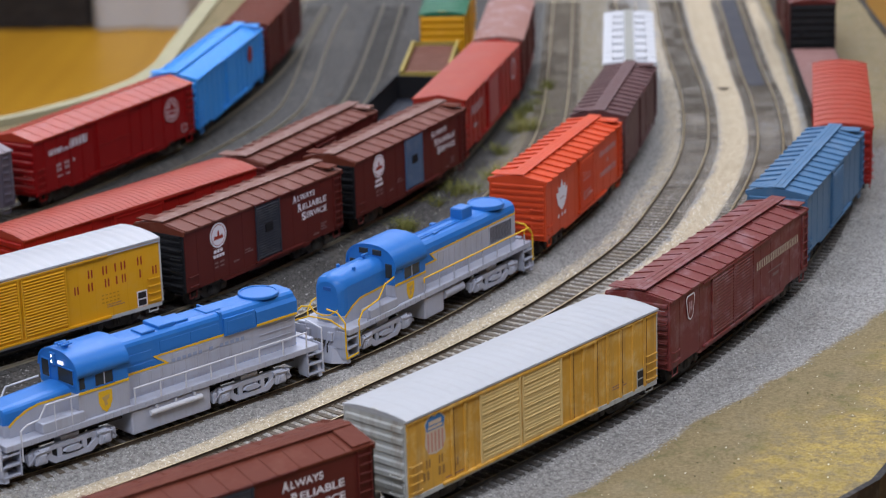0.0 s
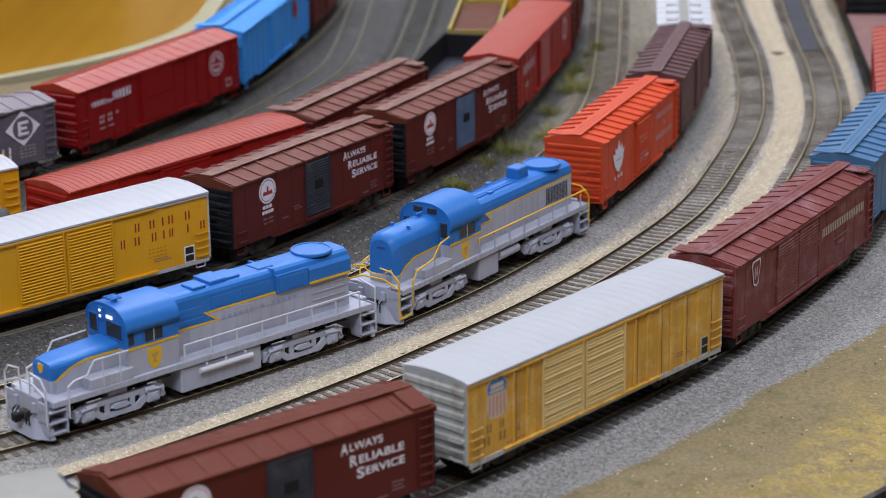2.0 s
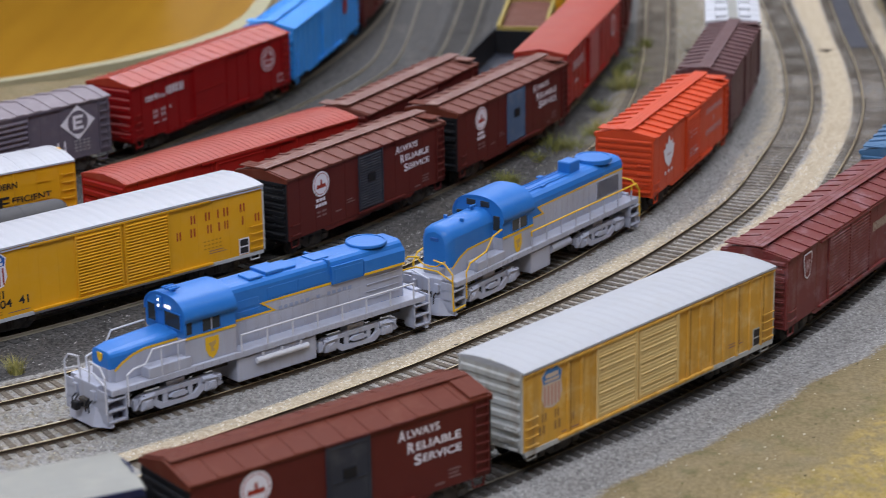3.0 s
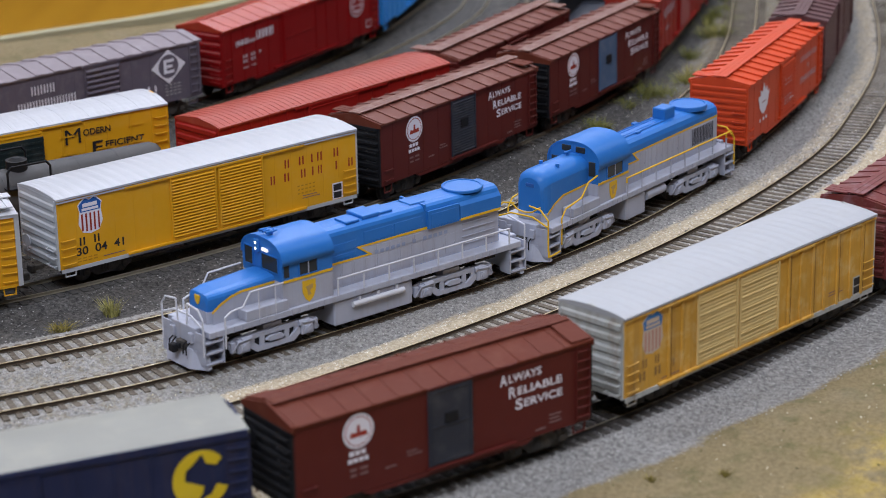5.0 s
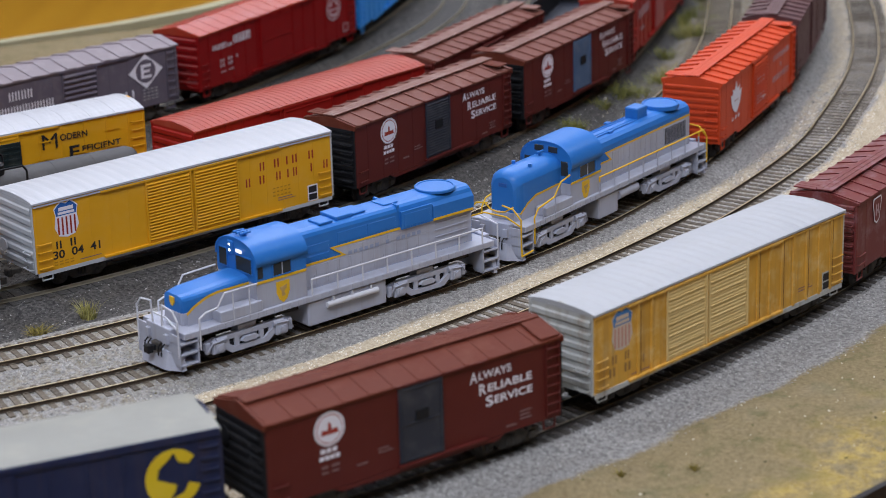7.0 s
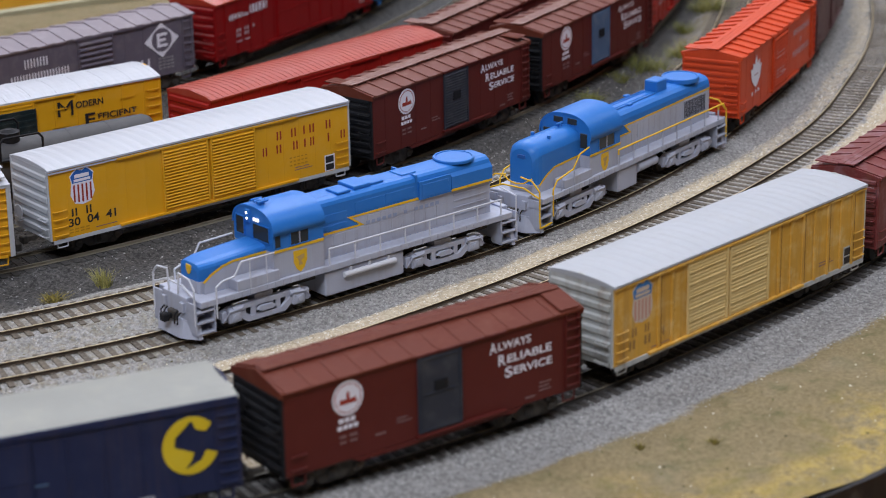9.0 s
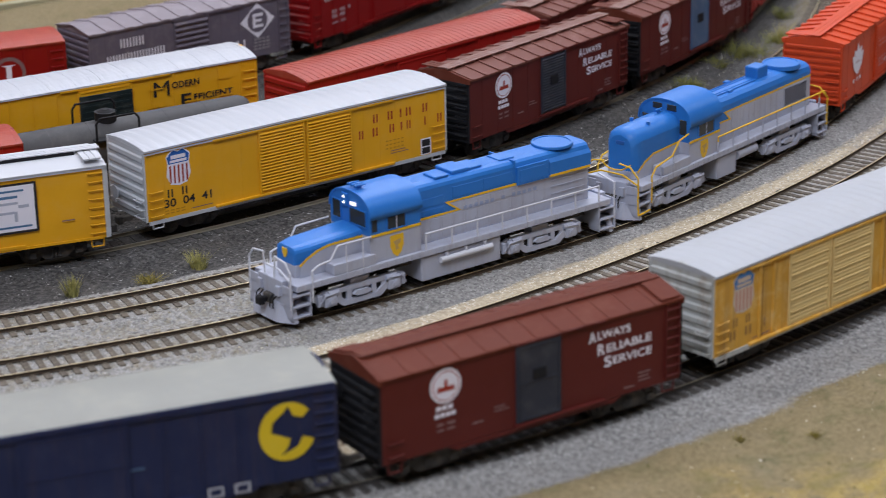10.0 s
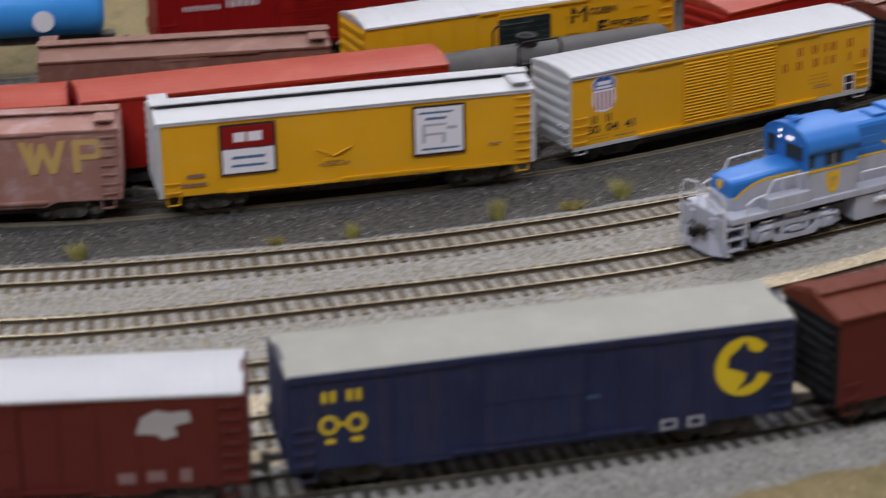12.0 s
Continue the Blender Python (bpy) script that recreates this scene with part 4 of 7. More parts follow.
def brown_forty(x, y, h, label, door="plain", door_mat=None, end_mat=None, rise=0.34, near=False):
    L, W, zb, zt = 14.0, 3.4, 1.1, 4.55
    car = freight("boxcar", x, y, h, label)
    box_body(car, L, W, zb, zt, BROWN, BROWN)
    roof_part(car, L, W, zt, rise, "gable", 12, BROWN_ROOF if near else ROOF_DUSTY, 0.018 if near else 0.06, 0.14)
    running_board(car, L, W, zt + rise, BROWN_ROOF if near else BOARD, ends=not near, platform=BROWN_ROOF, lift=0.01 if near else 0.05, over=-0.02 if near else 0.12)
    if near:
        bm = bmesh.new()
        lo_z, hi_z, mid = zt + 0.05, zt + rise - 0.07, W / 2 - 0.40
        for u0, y0, y1 in ((L - 0.98, 0.0, mid), (0.03, W, W - mid)):
            prism(bm, [(y0, lo_z), (y1, hi_z), (y1, hi_z + 0.07), (y0, lo_z + 0.07)], u0, u0 + 0.95, "x")
        pieces("roof_platform", bm, BROWN_ROOF, car)
    bm = bmesh.new()
    for u in (-0.12, L + 0.02):
        prism(bm, [(-0.09, zt - 0.22), (W + 0.09, zt - 0.22), (W + 0.09, zt + 0.03), (W / 2, zt + rise + 0.03), (-0.09, zt + 0.03)], u, u + 0.10, "x")
    pieces("roof_rim", bm, BROWN_ROOF, car)
    end_panel(car, 0, -1, W, zb, zt, 8, end_mat or BLACK)
    end_panel(car, L, 1, W, zb, zt, 8, end_mat or BLACK)
    if door == "plain":
        plug_door(car, 6.0, 8.1, 1.25, 4.45, door_mat or DOOR_GREY, BLACK)
    else:
        louvre_door(car, 6.05, 8.15, 1.25, 4.42, door_mat or DOOR_GREY, 20, 0.07)
        bm = bmesh.new()
        box(bm, 6.8, 7.45, -0.14, -0.05, 2.75, 3.25, 0.02)
        part("door_hatch", bm, BLACK, car)
    door_tracks(car, 5.9, 10.2, 1.25, 4.45, BROWN)
    if not near:
        rivets(car, (1.0, 2.3, 3.6, 4.9, 9.4, 10.7, 12.0, 13.2), zb + 0.05, zt - 0.15, BROWN)
    ladder(car, 13.25, 13.9, [1.4, 1.8, 2.2, 2.6, 3.0, 3.4, 3.8, 4.2], BROWN, 0.0, True)
    ladder(car, 0.2, 0.85, [1.4, 1.95], BROWN)
    end_ladder(car, -0.05, -1, W, [1.5, 2.0, 2.5, 3.0, 3.5, 4.0], end_mat or BLACK)
    stirrups(car, L, W, zb, BROWN)
    emblem_disc(car, 2.82, 3.64, 0.70)
    small_data(car, [(2.38, 2.60, 2.68, 2.86), (2.66, 2.86, 2.68, 2.86), (2.92, 3.12, 2.68, 2.86), (2.32, 2.52, 2.40, 2.57), (2.57, 2.76, 2.40, 2.57), (2.81, 3.0, 2.40, 2.57), (3.05, 3.24, 2.40, 2.57)], LETTER)
    small_data(car, [(2.4, 2.7, 2.06, 2.16), (2.85, 3.2, 2.06, 2.16), (2.4, 2.7, 1.84, 1.92), (2.85, 3.2, 1.84, 1.92), (4.0, 4.5, 1.75, 1.82), (5.0, 5.7, 2.0, 2.05), (5.0, 5.5, 2.15, 2.2), (11.9, 12.5, 1.5, 1.56), (11.9, 12.4, 1.66, 1.72), (11.9, 12.5, 1.82, 1.88)])
    small_data(car, [(11.2, 11.7, 1.35, 1.42)])
    slogan(car, 9.45, 3.72)
    running_gear(car, L, W, 2.3)
    return car


def shield(car, u, z, w, h, blue=SHIELD_BLUE, red=LETTER_RED, white=LETTER):
    """A striped railway shield, drawn as plain coloured shapes."""
    o = [(-0.5, 0.32), (-0.36, 0.42), (-0.2, 0.5), (0.0, 0.44), (0.2, 0.5), (0.36, 0.42), (0.5, 0.32), (0.44, 0.12), (0.5, -0.2), (0.34, -0.44), (0.0, -0.5), (-0.34, -0.44), (-0.5, -0.2), (-0.44, 0.12)]
    plate("emblem", [(u + a * w, z + b * h) for a, b in o], white, car, -0.012, "striped shield emblem")
    plate("emblem_field", [(u + a * w * 0.92, z + b * h * 0.94) for a, b in o[:8] + [o[13]]], blue, car, -0.018)
    bm = bmesh.new()
    for k in range(5):
        a = -0.34 + 0.17 * k
        lo = -0.43 + 0.25 * a * a
        box(bm, u + (a - 0.035) * w, u + (a + 0.035) * w, -0.018, -0.01, z + lo * h, z + 0.06 * h)
    pieces("emblem_stripe", bm, red, car)
    bars([(u - 0.3 * w, u + 0.3 * w, z + 0.24 * h, z + 0.34 * h), (u - 0.34 * w, u + 0.34 * w, z + 0.14 * h, z + 0.21 * h)], white, car, y=-0.022)


def double_door_fifty(x, y, h, label, side, door, silver, roof, fresh):
    L, W, zb, zt = 17.8, 3.5, 1.1, 4.62
    car = freight("boxcar", x, y, h, label)
    box_body(car, L, W, zb, zt, side, silver)
    rippled_roof(car, L, W, zt + 0.06, 0.16, roof, 0.62, 0.022 if fresh else 0.012)
    bm = bmesh.new()
    box(bm, 0.0, L, -0.07, 0.02, zt - 0.17, zt - 0.10)
    part("eave_strip", bm, side if not fresh else roof, car)
    end_panel(car, 0, -1, W, zb, zt, 6, silver, peak=0.25)
    end_panel(car, L, 1, W, zb, zt, 6, silver, peak=0.25)
    d0, d1, d2, d3 = (6.35, 9.0, 9.2, 11.85) if fresh else (4.75, 7.45, 7.65, 10.4)
    louvre_door(car, d0, d1, 1.2, 4.42, door, 19, depth=0.075 if fresh else 0.026)
    louvre_door(car, d2, d3, 1.2, 4.42, door, 19, depth=0.075 if fresh else 0.026)
    door_tracks(car, d0 - 2.6, d3 + 2.6, 1.2, 4.42, side)
    ups = (3.2, 4.3, 5.4, 12.7, 13.7, 14.7, 15.7, 16.7) if fresh else (2.85, 3.75, 11.2, 12.1, 13.0, 13.9, 14.9, 15.9, 16.8)
    if fresh:
        posts(car, (1.05, 2.1) + ups, zb, zt - 0.12, W, side, 0.12, 0.010)
        bm = bmesh.new()
        box(bm, 0.05, L - 0.05, -0.03, 0.03, zb - 0.17, zb + 0.01)
        part("side_rail", bm, SILVER, car, "silver bottom rail")
        bars([(14.0 + 0.24 * i, 14.14 + 0.24 * i, z, z + 0.07) for i in range(5) for z in (1.9, 2.1, 2.3)] + [(0.95 + 0.3 * i, 1.15 + 0.3 * i, z, z + 0.06) for i in range(4) for z in (1.3, 1.44)], STAMP, car, "faint data rows")
    else:
        posts(car, ups, zb, zt - 0.12, W, side, 0.16, 0.07)
        # thin dark strips beside the posts: their shadow, mixed with grime, as colour
        bm = bmesh.new()
        for k, u in enumerate(ups):
            box(bm, u + 0.082, u + (0.15 if k % 2 else 0.20), -0.02, 0.01, zb + 0.1, zt - 0.2)
        pieces("panel_line", bm, POST_SHADE, car, "painted post shadow with rusty grime")
        bm = bmesh.new()
        for u0, u1 in ((d0 + 0.1, d1 - 0.1), (d2 + 0.1, d3 - 0.1)):
            for z in (1.75, 2.3, 2.85, 3.4, 3.95):
                prism(bm, [(-0.06, z - 0.03), (-0.10, z - 0.02), (-0.10, z + 0.02), (-0.06, z + 0.03)], u0, u1, "x")
        pieces("door_brace", bm, YELLOW_PALE, car)
        bm = bmesh.new()
        box(bm, 0.05, L - 0.05, -0.05, 0.02, zb - 0.18, zb + 0.03)
        part("side_rail", bm, SILVER_OLD, car, "pale dusty bottom rail")
    zs = [1.35, 1.75, 2.15, 2.55]
    ladder(car, 0.12, 0.80, zs, side)
    ladder(car, L - 0.85, L - 0.12, zs, side)
    end_ladder(car, -0.05, -1, W, [1.3, 1.7, 2.1], silver)
    stirrups(car, L, W, zb, silver)
    shield(car, 1.8, 3.55, 1.35, 1.85, *(() if fresh else (SHIELD_OLD, STRIPE_OLD, LETTER_OLD)))
    if fresh:
        glyphs([(1.13, 1.42, 2.12, 2.52), (1.93, 2.22, 2.12, 2.52)], LETTER_BLACK, car)
        lettering("30  04  41", 0.92, 1.62, 2.65, 0.42, LETTER_BLACK, car)
        names = [(a, a + w, 3.45, 3.90) for a, w in ((13.25, 0.28), (14.15, 0.30), (14.92, 0.09), (15.3, 0.30), (16.35, 0.30))]
        names += [(a, a + w, 2.75, 3.20) for a, w in ((12.35, 0.26), (13.2, 0.30), (14.25, 0.28), (14.95, 0.09), (15.33, 0.24), (16.45, 0.09), (17.28, 0.28))]
        glyphs(names, LETTER_RED, car, "spaced red lettering")
    else:
        glyphs([(1.15, 1.45, 2.12, 2.50), (1.98, 2.25, 2.12, 2.50), (0.95, 1.35, 1.58, 1.98), (1.95, 2.35, 1.58, 1.98), (2.95, 3.25, 1.65, 2.02)], FADED_BROWN, car, "faded brown lettering", stroke=0.36)
    bars([(16.2, 16.85, 1.15, 2.02)], LETTER if fresh else SILVER_OLD, car)
    bars([(16.27, 16.78, 1.60, 1.95), (16.27, 16.78, 1.2, 1.53)], LETTER_BLACK, car, y=-0.018)
    bars([(14.3, 15.4, 1.62, 1.66), (14.3, 15.2, 1.75, 1.79), (2.4, 3.6, 1.3, 1.34)], DIM, car)
    running_gear(car, L, W, 2.7)
    return car


def smooth_fifty(x, y, h, label, side, roof, end, L=17.6, kind="arch", rib=14, rise=0.25, zt=4.6, door=(6.4, 10.2), decor=None, board=None, rib_h=0.03, W=3.45, rib_w=0.16):
    zb = 1.1
    car = freight("boxcar", x, y, h, label)
    box_body(car, L, W, zb, zt, side, side)
    roof_part(car, L, W, zt, rise, kind, rib, roof, rib_h, rib_w)
    if board:
        running_board(car, L, W, zt + rise, board)
    end_panel(car, 0, -1, W, zb, zt, 6, end)
    end_panel(car, L, 1, W, zb, zt, 6, end)
    a, b = door[0] / 17.6 * L, door[1] / 17.6 * L
    plug_door(car, a, b, zb + 0.15, zt - 0.18, side)
    door_tracks(car, a - 1.0, b + 2.2, zb + 0.15, zt - 0.18, side)
    posts(car, [u for u in np.linspace(0.9, L - 0.9, 13) if not a - 0.1 < u < b + 0.1], zb, zt - 0.12, W, side, 0.09, 0.04)
    ladder(car, 0.12, 0.75, [1.4, 1.85, 2.3, 2.75], side)
    ladder(car, L - 0.75, L - 0.12, [1.4, 1.85, 2.3, 2.75, 3.2, 3.65, 4.1], side)
    end_ladder(car, -0.05, -1, W, [1.4, 1.9, 2.4], end)
    stirrups(car, L, W, zb, side)
    if decor:
        decor(car)
    running_gear(car, L, W, 2.6)
    return car


def steel_forty(x, y, h, label, side, roof, end, L=14.0, decor=None, door=(5.7, 8.3), louvre=True, board=None, rib=13, rib_h=0.09, rib_w=0.34, slats=14):
    W, zb, zt = 3.4, 1.15, 4.55
    car = freight("boxcar", x, y, h, label)
    box_body(car, L, W, zb, zt, side, side)
    roof_part(car, L, W, zt, 0.32, "gable", rib, roof, rib_h, rib_w)
    if board is not False:
        running_board(car, L, W, zt + 0.36, board or roof, 0.85)
    end_panel(car, 0, -1, W, zb, zt, 9, end)
    end_panel(car, L, 1, W, zb, zt, 9, end)
    if louvre:
        louvre_door(car, door[0], door[1], zb + 0.15, zt - 0.15, side, slats)
    else:
        plug_door(car, door[0], door[1], zb + 0.15, zt - 0.15, side)
    door_tracks(car, door[0] - 0.2, door[1] + 2.4, zb + 0.15, zt - 0.15, side)
    rivets(car, [u for u in np.linspace(0.95, L - 0.95, 10) if not door[0] < u < door[1]], zb + 0.05, zt - 0.15, side)
    ladder(car, L - 0.75, L - 0.1, [1.5, 1.95, 2.4, 2.85, 3.3, 3.75, 4.2], side, 0.0, True)
    ladder(car, 0.15, 0.8, [1.5, 1.95], side)
    end_ladder(car, -0.05, -1, W, [1.5, 2.0, 2.5, 3.0], end)
    stirrups(car, L, W, zb, side)
    if decor:
        decor(car)
    running_gear(car, L, W, 2.3)
    return car


def gondola(x, y, h, label, side, inner, L=17.6, zt=2.7, W=3.4, load=0.0):
    car = freight("gondola", x, y, h, label, "gondola car")
    zb = 1.0
    bm = bmesh.new()
    box(bm, 0, L, 0, 0.12, zb, zt)
    box(bm, 0, L, W - 0.12, W, zb, zt)
    box(bm, 0, 0.12, 0.12, W - 0.12, zb, zt)
    box(bm, L - 0.12, L, 0.12, W - 0.12, zb, zt)
    part("side_wall", bm, side, car)
    bm = bmesh.new()
    box(bm, 0.12, L - 0.12, 0.12, W - 0.12, zb, zb + 0.15)
    part("floor_plate", bm, inner, car)
    if load:
        bm = bmesh.new()
        top = [(0.16 + (W - 0.32) * k / 10, zt - 0.3 + (load - zt + 0.3) * math.sin(math.pi * k / 10) ** 0.6) for k in range(11)]
        prism(bm, top + [(W - 0.16, zb + 0.15), (0.16, zb + 0.15)], 0.3, L - 0.3, "x", True)
        for k in range(9):
            u = 1.0 + (L - 2.0) * k / 8
            prism(bm, [(y, z + 0.03) for y, z in top] + [(y, z - 0.05) for y, z in reversed(top)], u - 0.06, u + 0.06, "x")
        part("load", bm, inner, car)
    bm = bmesh.new()
    for y0 in (-0.08, W - 0.14):
        box(bm, -0.05, L + 0.05, y0, y0 + 0.22, zt, zt + 0.10, 0.02)
    for u in np.linspace(0.3, L - 0.3, 15):
        box(bm, u - 0.06, u + 0.06, -0.07, 0.0, zb, zt)
        box(bm, u - 0.06, u + 0.06, W, W + 0.07, zb, zt)
    part("top_rim", bm, side, car)
    running_gear(car, L, W, 2.5)
    return car


# front track
double_door_fifty(-7.68, 78.89, 52.8, "weathered yellow double-door boxcar with silver roof and ribbed silver end", YELLOW_OLD, YELLOW_PALE, SILVER_OLD, ROOF_OLD, False)
brown_forty(-19.19, 67.26, 42.9, "brown boxcar with plain slate door, black end and white slogan", "plain", rise=0.44, near=True)


def navy_marks(car):
    o = []
    for k in range(25):
        a = math.radians(40 + 298 * k / 24)
        o.append((16.32 + 1.08 * math.cos(a), 3.1 + 1.14 * math.sin(a)))
    inner = [(0.54, -0.24), (0.34, -0.56), (-0.26, -0.82), (0.02, -0.50), (0.10, -0.26), (-0.58, 0.02), (-0.52, 0.36), (-0.24, 0.58), (0.05, 0.86), (0.20, 0.52), (0.54, 0.42)]
    o += [(16.32 + 1.08 * a, 3.1 + 1.14 * b) for a, b in inner]
    plate("emblem", o, CHESSIE, car, -0.05, "large yellow open-ring emblem")
    bm = bmesh.new()
    box(bm, -0.02, 18.17, -0.09, 0.0, 4.42, 4.74, 0.02)
    part("eave_strip", bm, NAVY, car, "navy strip along the eave")
    glyphs([(1.12, 1.6, 3.62, 4.04), (2.0, 2.5, 3.62, 4.04)], CHESSIE, car, y=-0.05, stroke=0.36)
    bars([(1.2, 1.55, 2.08, 2.24), (2.1, 2.5, 2.08, 2.24), (1.72, 1.93, 2.72, 2.84)], CHESSIE, car, y=-0.05)
    for u in (1.35, 2.3):
        o = ring_outline(u, 2.78, 0.36, 16)
        plate("emblem", o, CHESSIE, car, -0.05)
        plate("emblem_mark", ring_outline(u, 2.78, 0.22, 12), NAVY, car, -0.06)
    bars([(13.25, 13.85, 1.0, 1.4), (14.25, 14.85, 1.0, 1.4)], SEAM, car, y=-0.05)
    bars([(13.35, 13.75, 1.08, 1.32), (14.35, 14.75, 1.08, 1.32)], NAVY, car, y=-0.056)
    bars([(9.6, 11.0, 2.6, 2.68)], DOOR_BLUE, car, y=-0.05)


smooth_fifty(-36.45, 57.45, 30.3, "navy blue boxcar with grey roof and yellow emblem", NAVY, ROOF_GREY, NAVY, 18.15, rise=0.20, rib=12, zt=4.72, decor=navy_marks, rib_h=0.0, W=3.65)


def maroon_marks(car):
    plate("emblem", [(14.2, 3.2), (14.9, 3.15), (15.1, 2.95), (15.6, 3.1), (15.5, 3.45), (16.1, 3.6), (16.0, 4.0), (15.4, 3.95), (14.9, 4.05), (14.4, 3.8)], HERALD_GREY, car, -0.05, "pale worn herald")
    bars([(13.5, 14.1, 1.35, 1.75), (14.5, 15.1, 1.4, 1.8), (15.6, 16.0, 1.35, 1.85)], DIM, car, y=-0.05)


smooth_fifty(-54.4, 50.2, 20.0, "dark maroon boxcar with white roof", BROWN, ROOF_WHITE, BROWN, 17.8, rise=0.22, decor=maroon_marks, rib_h=0.012)


def keystone(car):
    o = [(-0.42, 0.62), (0.42, 0.62), (0.5, 0.4), (0.28, -0.55), (0.0, -0.7), (-0.28, -0.55), (-0.5, 0.4)]
    plate("emblem", [(2.15 + a, 3.72 + b) for a, b in o], LETTER, car, -0.05, "white keystone outline")
    plate("emblem_field", [(2.15 + a * 0.84, 3.72 + b * 0.88) for a, b in o], TUSCAN, car, -0.056)
    bars([(1.98, 2.10, 3.40, 3.98), (2.20, 2.32, 3.50, 3.98), (2.02, 2.28, 3.62, 3.72)], LETTER_ROSE, car, y=-0.06)
    glyphs([(10.3 + 0.47 * i, 10.3 + 0.47 * i + 0.34, 3.1, 3.55) for i in range(12)], LETTER_OLD, car, "row of pale letters", y=-0.05)
    bars([(11.8, 13.8, 2.55, 2.62), (12.4, 13.2, 2.2, 2.35)], DIM, car, y=-0.05)


def tuscan_fifty(x, y, h, label):
    L, W, zb, zt = 17.2, 3.4, 1.1, 4.6
    car = freight("boxcar", x, y, h, label)
    box_body(car, L, W, zb, zt, TUSCAN, TUSCAN)
    roof_part(car, L, W, zt, 0.34, "gable", 16, TUSCAN, 0.05, 0.14)
    running_board(car, L, W, zt + 0.36, TUSCAN, 0.85)
    end_panel(car, 0, -1, W, zb, zt, 9, TUSCAN)
    end_panel(car, L, 1, W, zb, zt, 9, TUSCAN)
    louvre_door(car, 4.7, 7.3, 1.25, 4.4, TUSCAN, 18, 0.06)
    louvre_door(car, 7.4, 9.8, 1.25, 4.4, TUSCAN, 18, 0.06)
    door_tracks(car, 3.6, 12.0, 1.25, 4.4, TUSCAN)
    rivets(car, (1.0, 3.3, 10.9, 12.2, 13.5, 14.8, 16.1), zb + 0.05, zt - 0.15, TUSCAN)
    ladder(car, L - 0.75, L - 0.1, [1.5, 1.95, 2.4, 2.85, 3.3, 3.75, 4.2], TUSCAN, 0.0, True)
    ladder(car, 0.15, 0.8, [1.5, 1.95], TUSCAN)
    end_ladder(car, -0.05, -1, W, [1.5, 2.0, 2.5, 3.0, 3.5], TUSCAN)
    stirrups(car, L, W, zb, TUSCAN)
    keystone(car)
    bm = bmesh.new()
    box(bm, -0.062, -0.055, 0.5, 1.3, 4.25, 4.36)
    box(bm, -0.062, -0.055, 0.3, 1.5, 4.02, 4.08)
    part("lettering", bm, LETTER, car)
    running_gear(car, L, W, 2.5)


tuscan_fifty(3.8, 94.27, 63.2, "dusty dark red double-door boxcar with white keystone")
steel_forty(11.8, 112.0, 71.7, "slate blue boxcar with ribbed blue roof", GREY_BLUE, GREY_BLUE, GREY_BLUE, 14.2)
smooth_fifty(16.93, 126.6, 85.2, "red boxcar with plain red roof", RED, RED_ROOF, RED, 17.2)


def flat_car(x, y, h, label):
    L, W = 18.2, 3.3
    car = freight("flat_car", x, y, h, label, "flat car")
    bm = bmesh.new()
    for k in range(34):
        u = 0.05 + (L - 0.1) * k / 34
        box(bm, u, u + (L - 0.1) / 34 - 0.02, 0.08, W - 0.08, 1.30, 1.42)
    pieces("deck_plank", bm, DECK, car)
    for v in (0.0, W - 0.1):
        bm = bmesh.new()
        prism(bm, [(0, 1.40), (0, 1.0), (3.0, 0.95), (5.0, 0.75), (L - 5.0, 0.75), (L - 3.0, 0.95), (L, 1.0), (L, 1.40)], v, v + 0.1, "y")
        part("side_sill", bm, BLACK, car)
    bm = bmesh.new()
    box(bm, 0.2, L - 0.2, 0.12, W - 0.12, 1.0, 1.29)
    part("underframe", bm, GRIME, car)
    running_gear(car, L, W, 2.5)


flat_car(18.25, 144.6, 90.0, "empty flat car with a pinkish brown deck")
smooth_fifty(18.4, 164.2, 90.0, "dark brown boxcar beyond the empty flat car", BROWN, BROWN, BLACK, 14.0, rib_h=0.01)


# main track
def leaf(car):
    o = [(0, 0.95), (0.14, 0.45), (0.36, 0.62), (0.34, 0.25), (0.56, 0.32), (0.48, -0.1), (0.40, -0.42), (0.20, -0.72), (0.0, -0.90), (-0.20, -0.72), (-0.40, -0.42), (-0.48, -0.1), (-0.56, 0.32), (-0.34, 0.25), (-0.36, 0.62), (-0.14, 0.45)]
    plate("emblem", [(2.6 + a * 1.75, 3.20 + b * 1.0) for a, b in o], LETTER, car, -0.05, "white leaf-shaped emblem")
    plate("emblem_mark", [(2.25, 3.08), (2.95, 3.08), (2.95, 3.0), (2.25, 3.0)], LETTER_ROSE, car, -0.056)
    bars([(1.9, 2.1, 1.95, 2.15), (2.5, 2.7, 1.95, 2.15), (3.0, 3.2, 1.95, 2.15)], LETTER, car, y=-0.05)
    glyphs([(9.6 + 0.40 * i, 9.86 + 0.40 * i, 3.52, 3.86) for i in range(8)] + [(10.95, 11.2, 2.95, 3.2)] + [(9.6 + 0.40 * i, 9.86 + 0.40 * i, 2.25, 2.6) for i in range(8)], LETTER_ROSE, car, y=-0.05)
    bars([(6.15 + 0.5 * i, 6.45 + 0.5 * i, z, z + 0.06) for i in range(3) for z in (3.3, 3.05, 2.3, 2.1, 1.9)], LETTER_ROSE, car, y=-0.18)
    bars([(5.95 + 0.0, 6.5, 3.5, 3.55), (7.2, 7.9, 2.0, 2.05)], LETTER, car, y=-0.15)


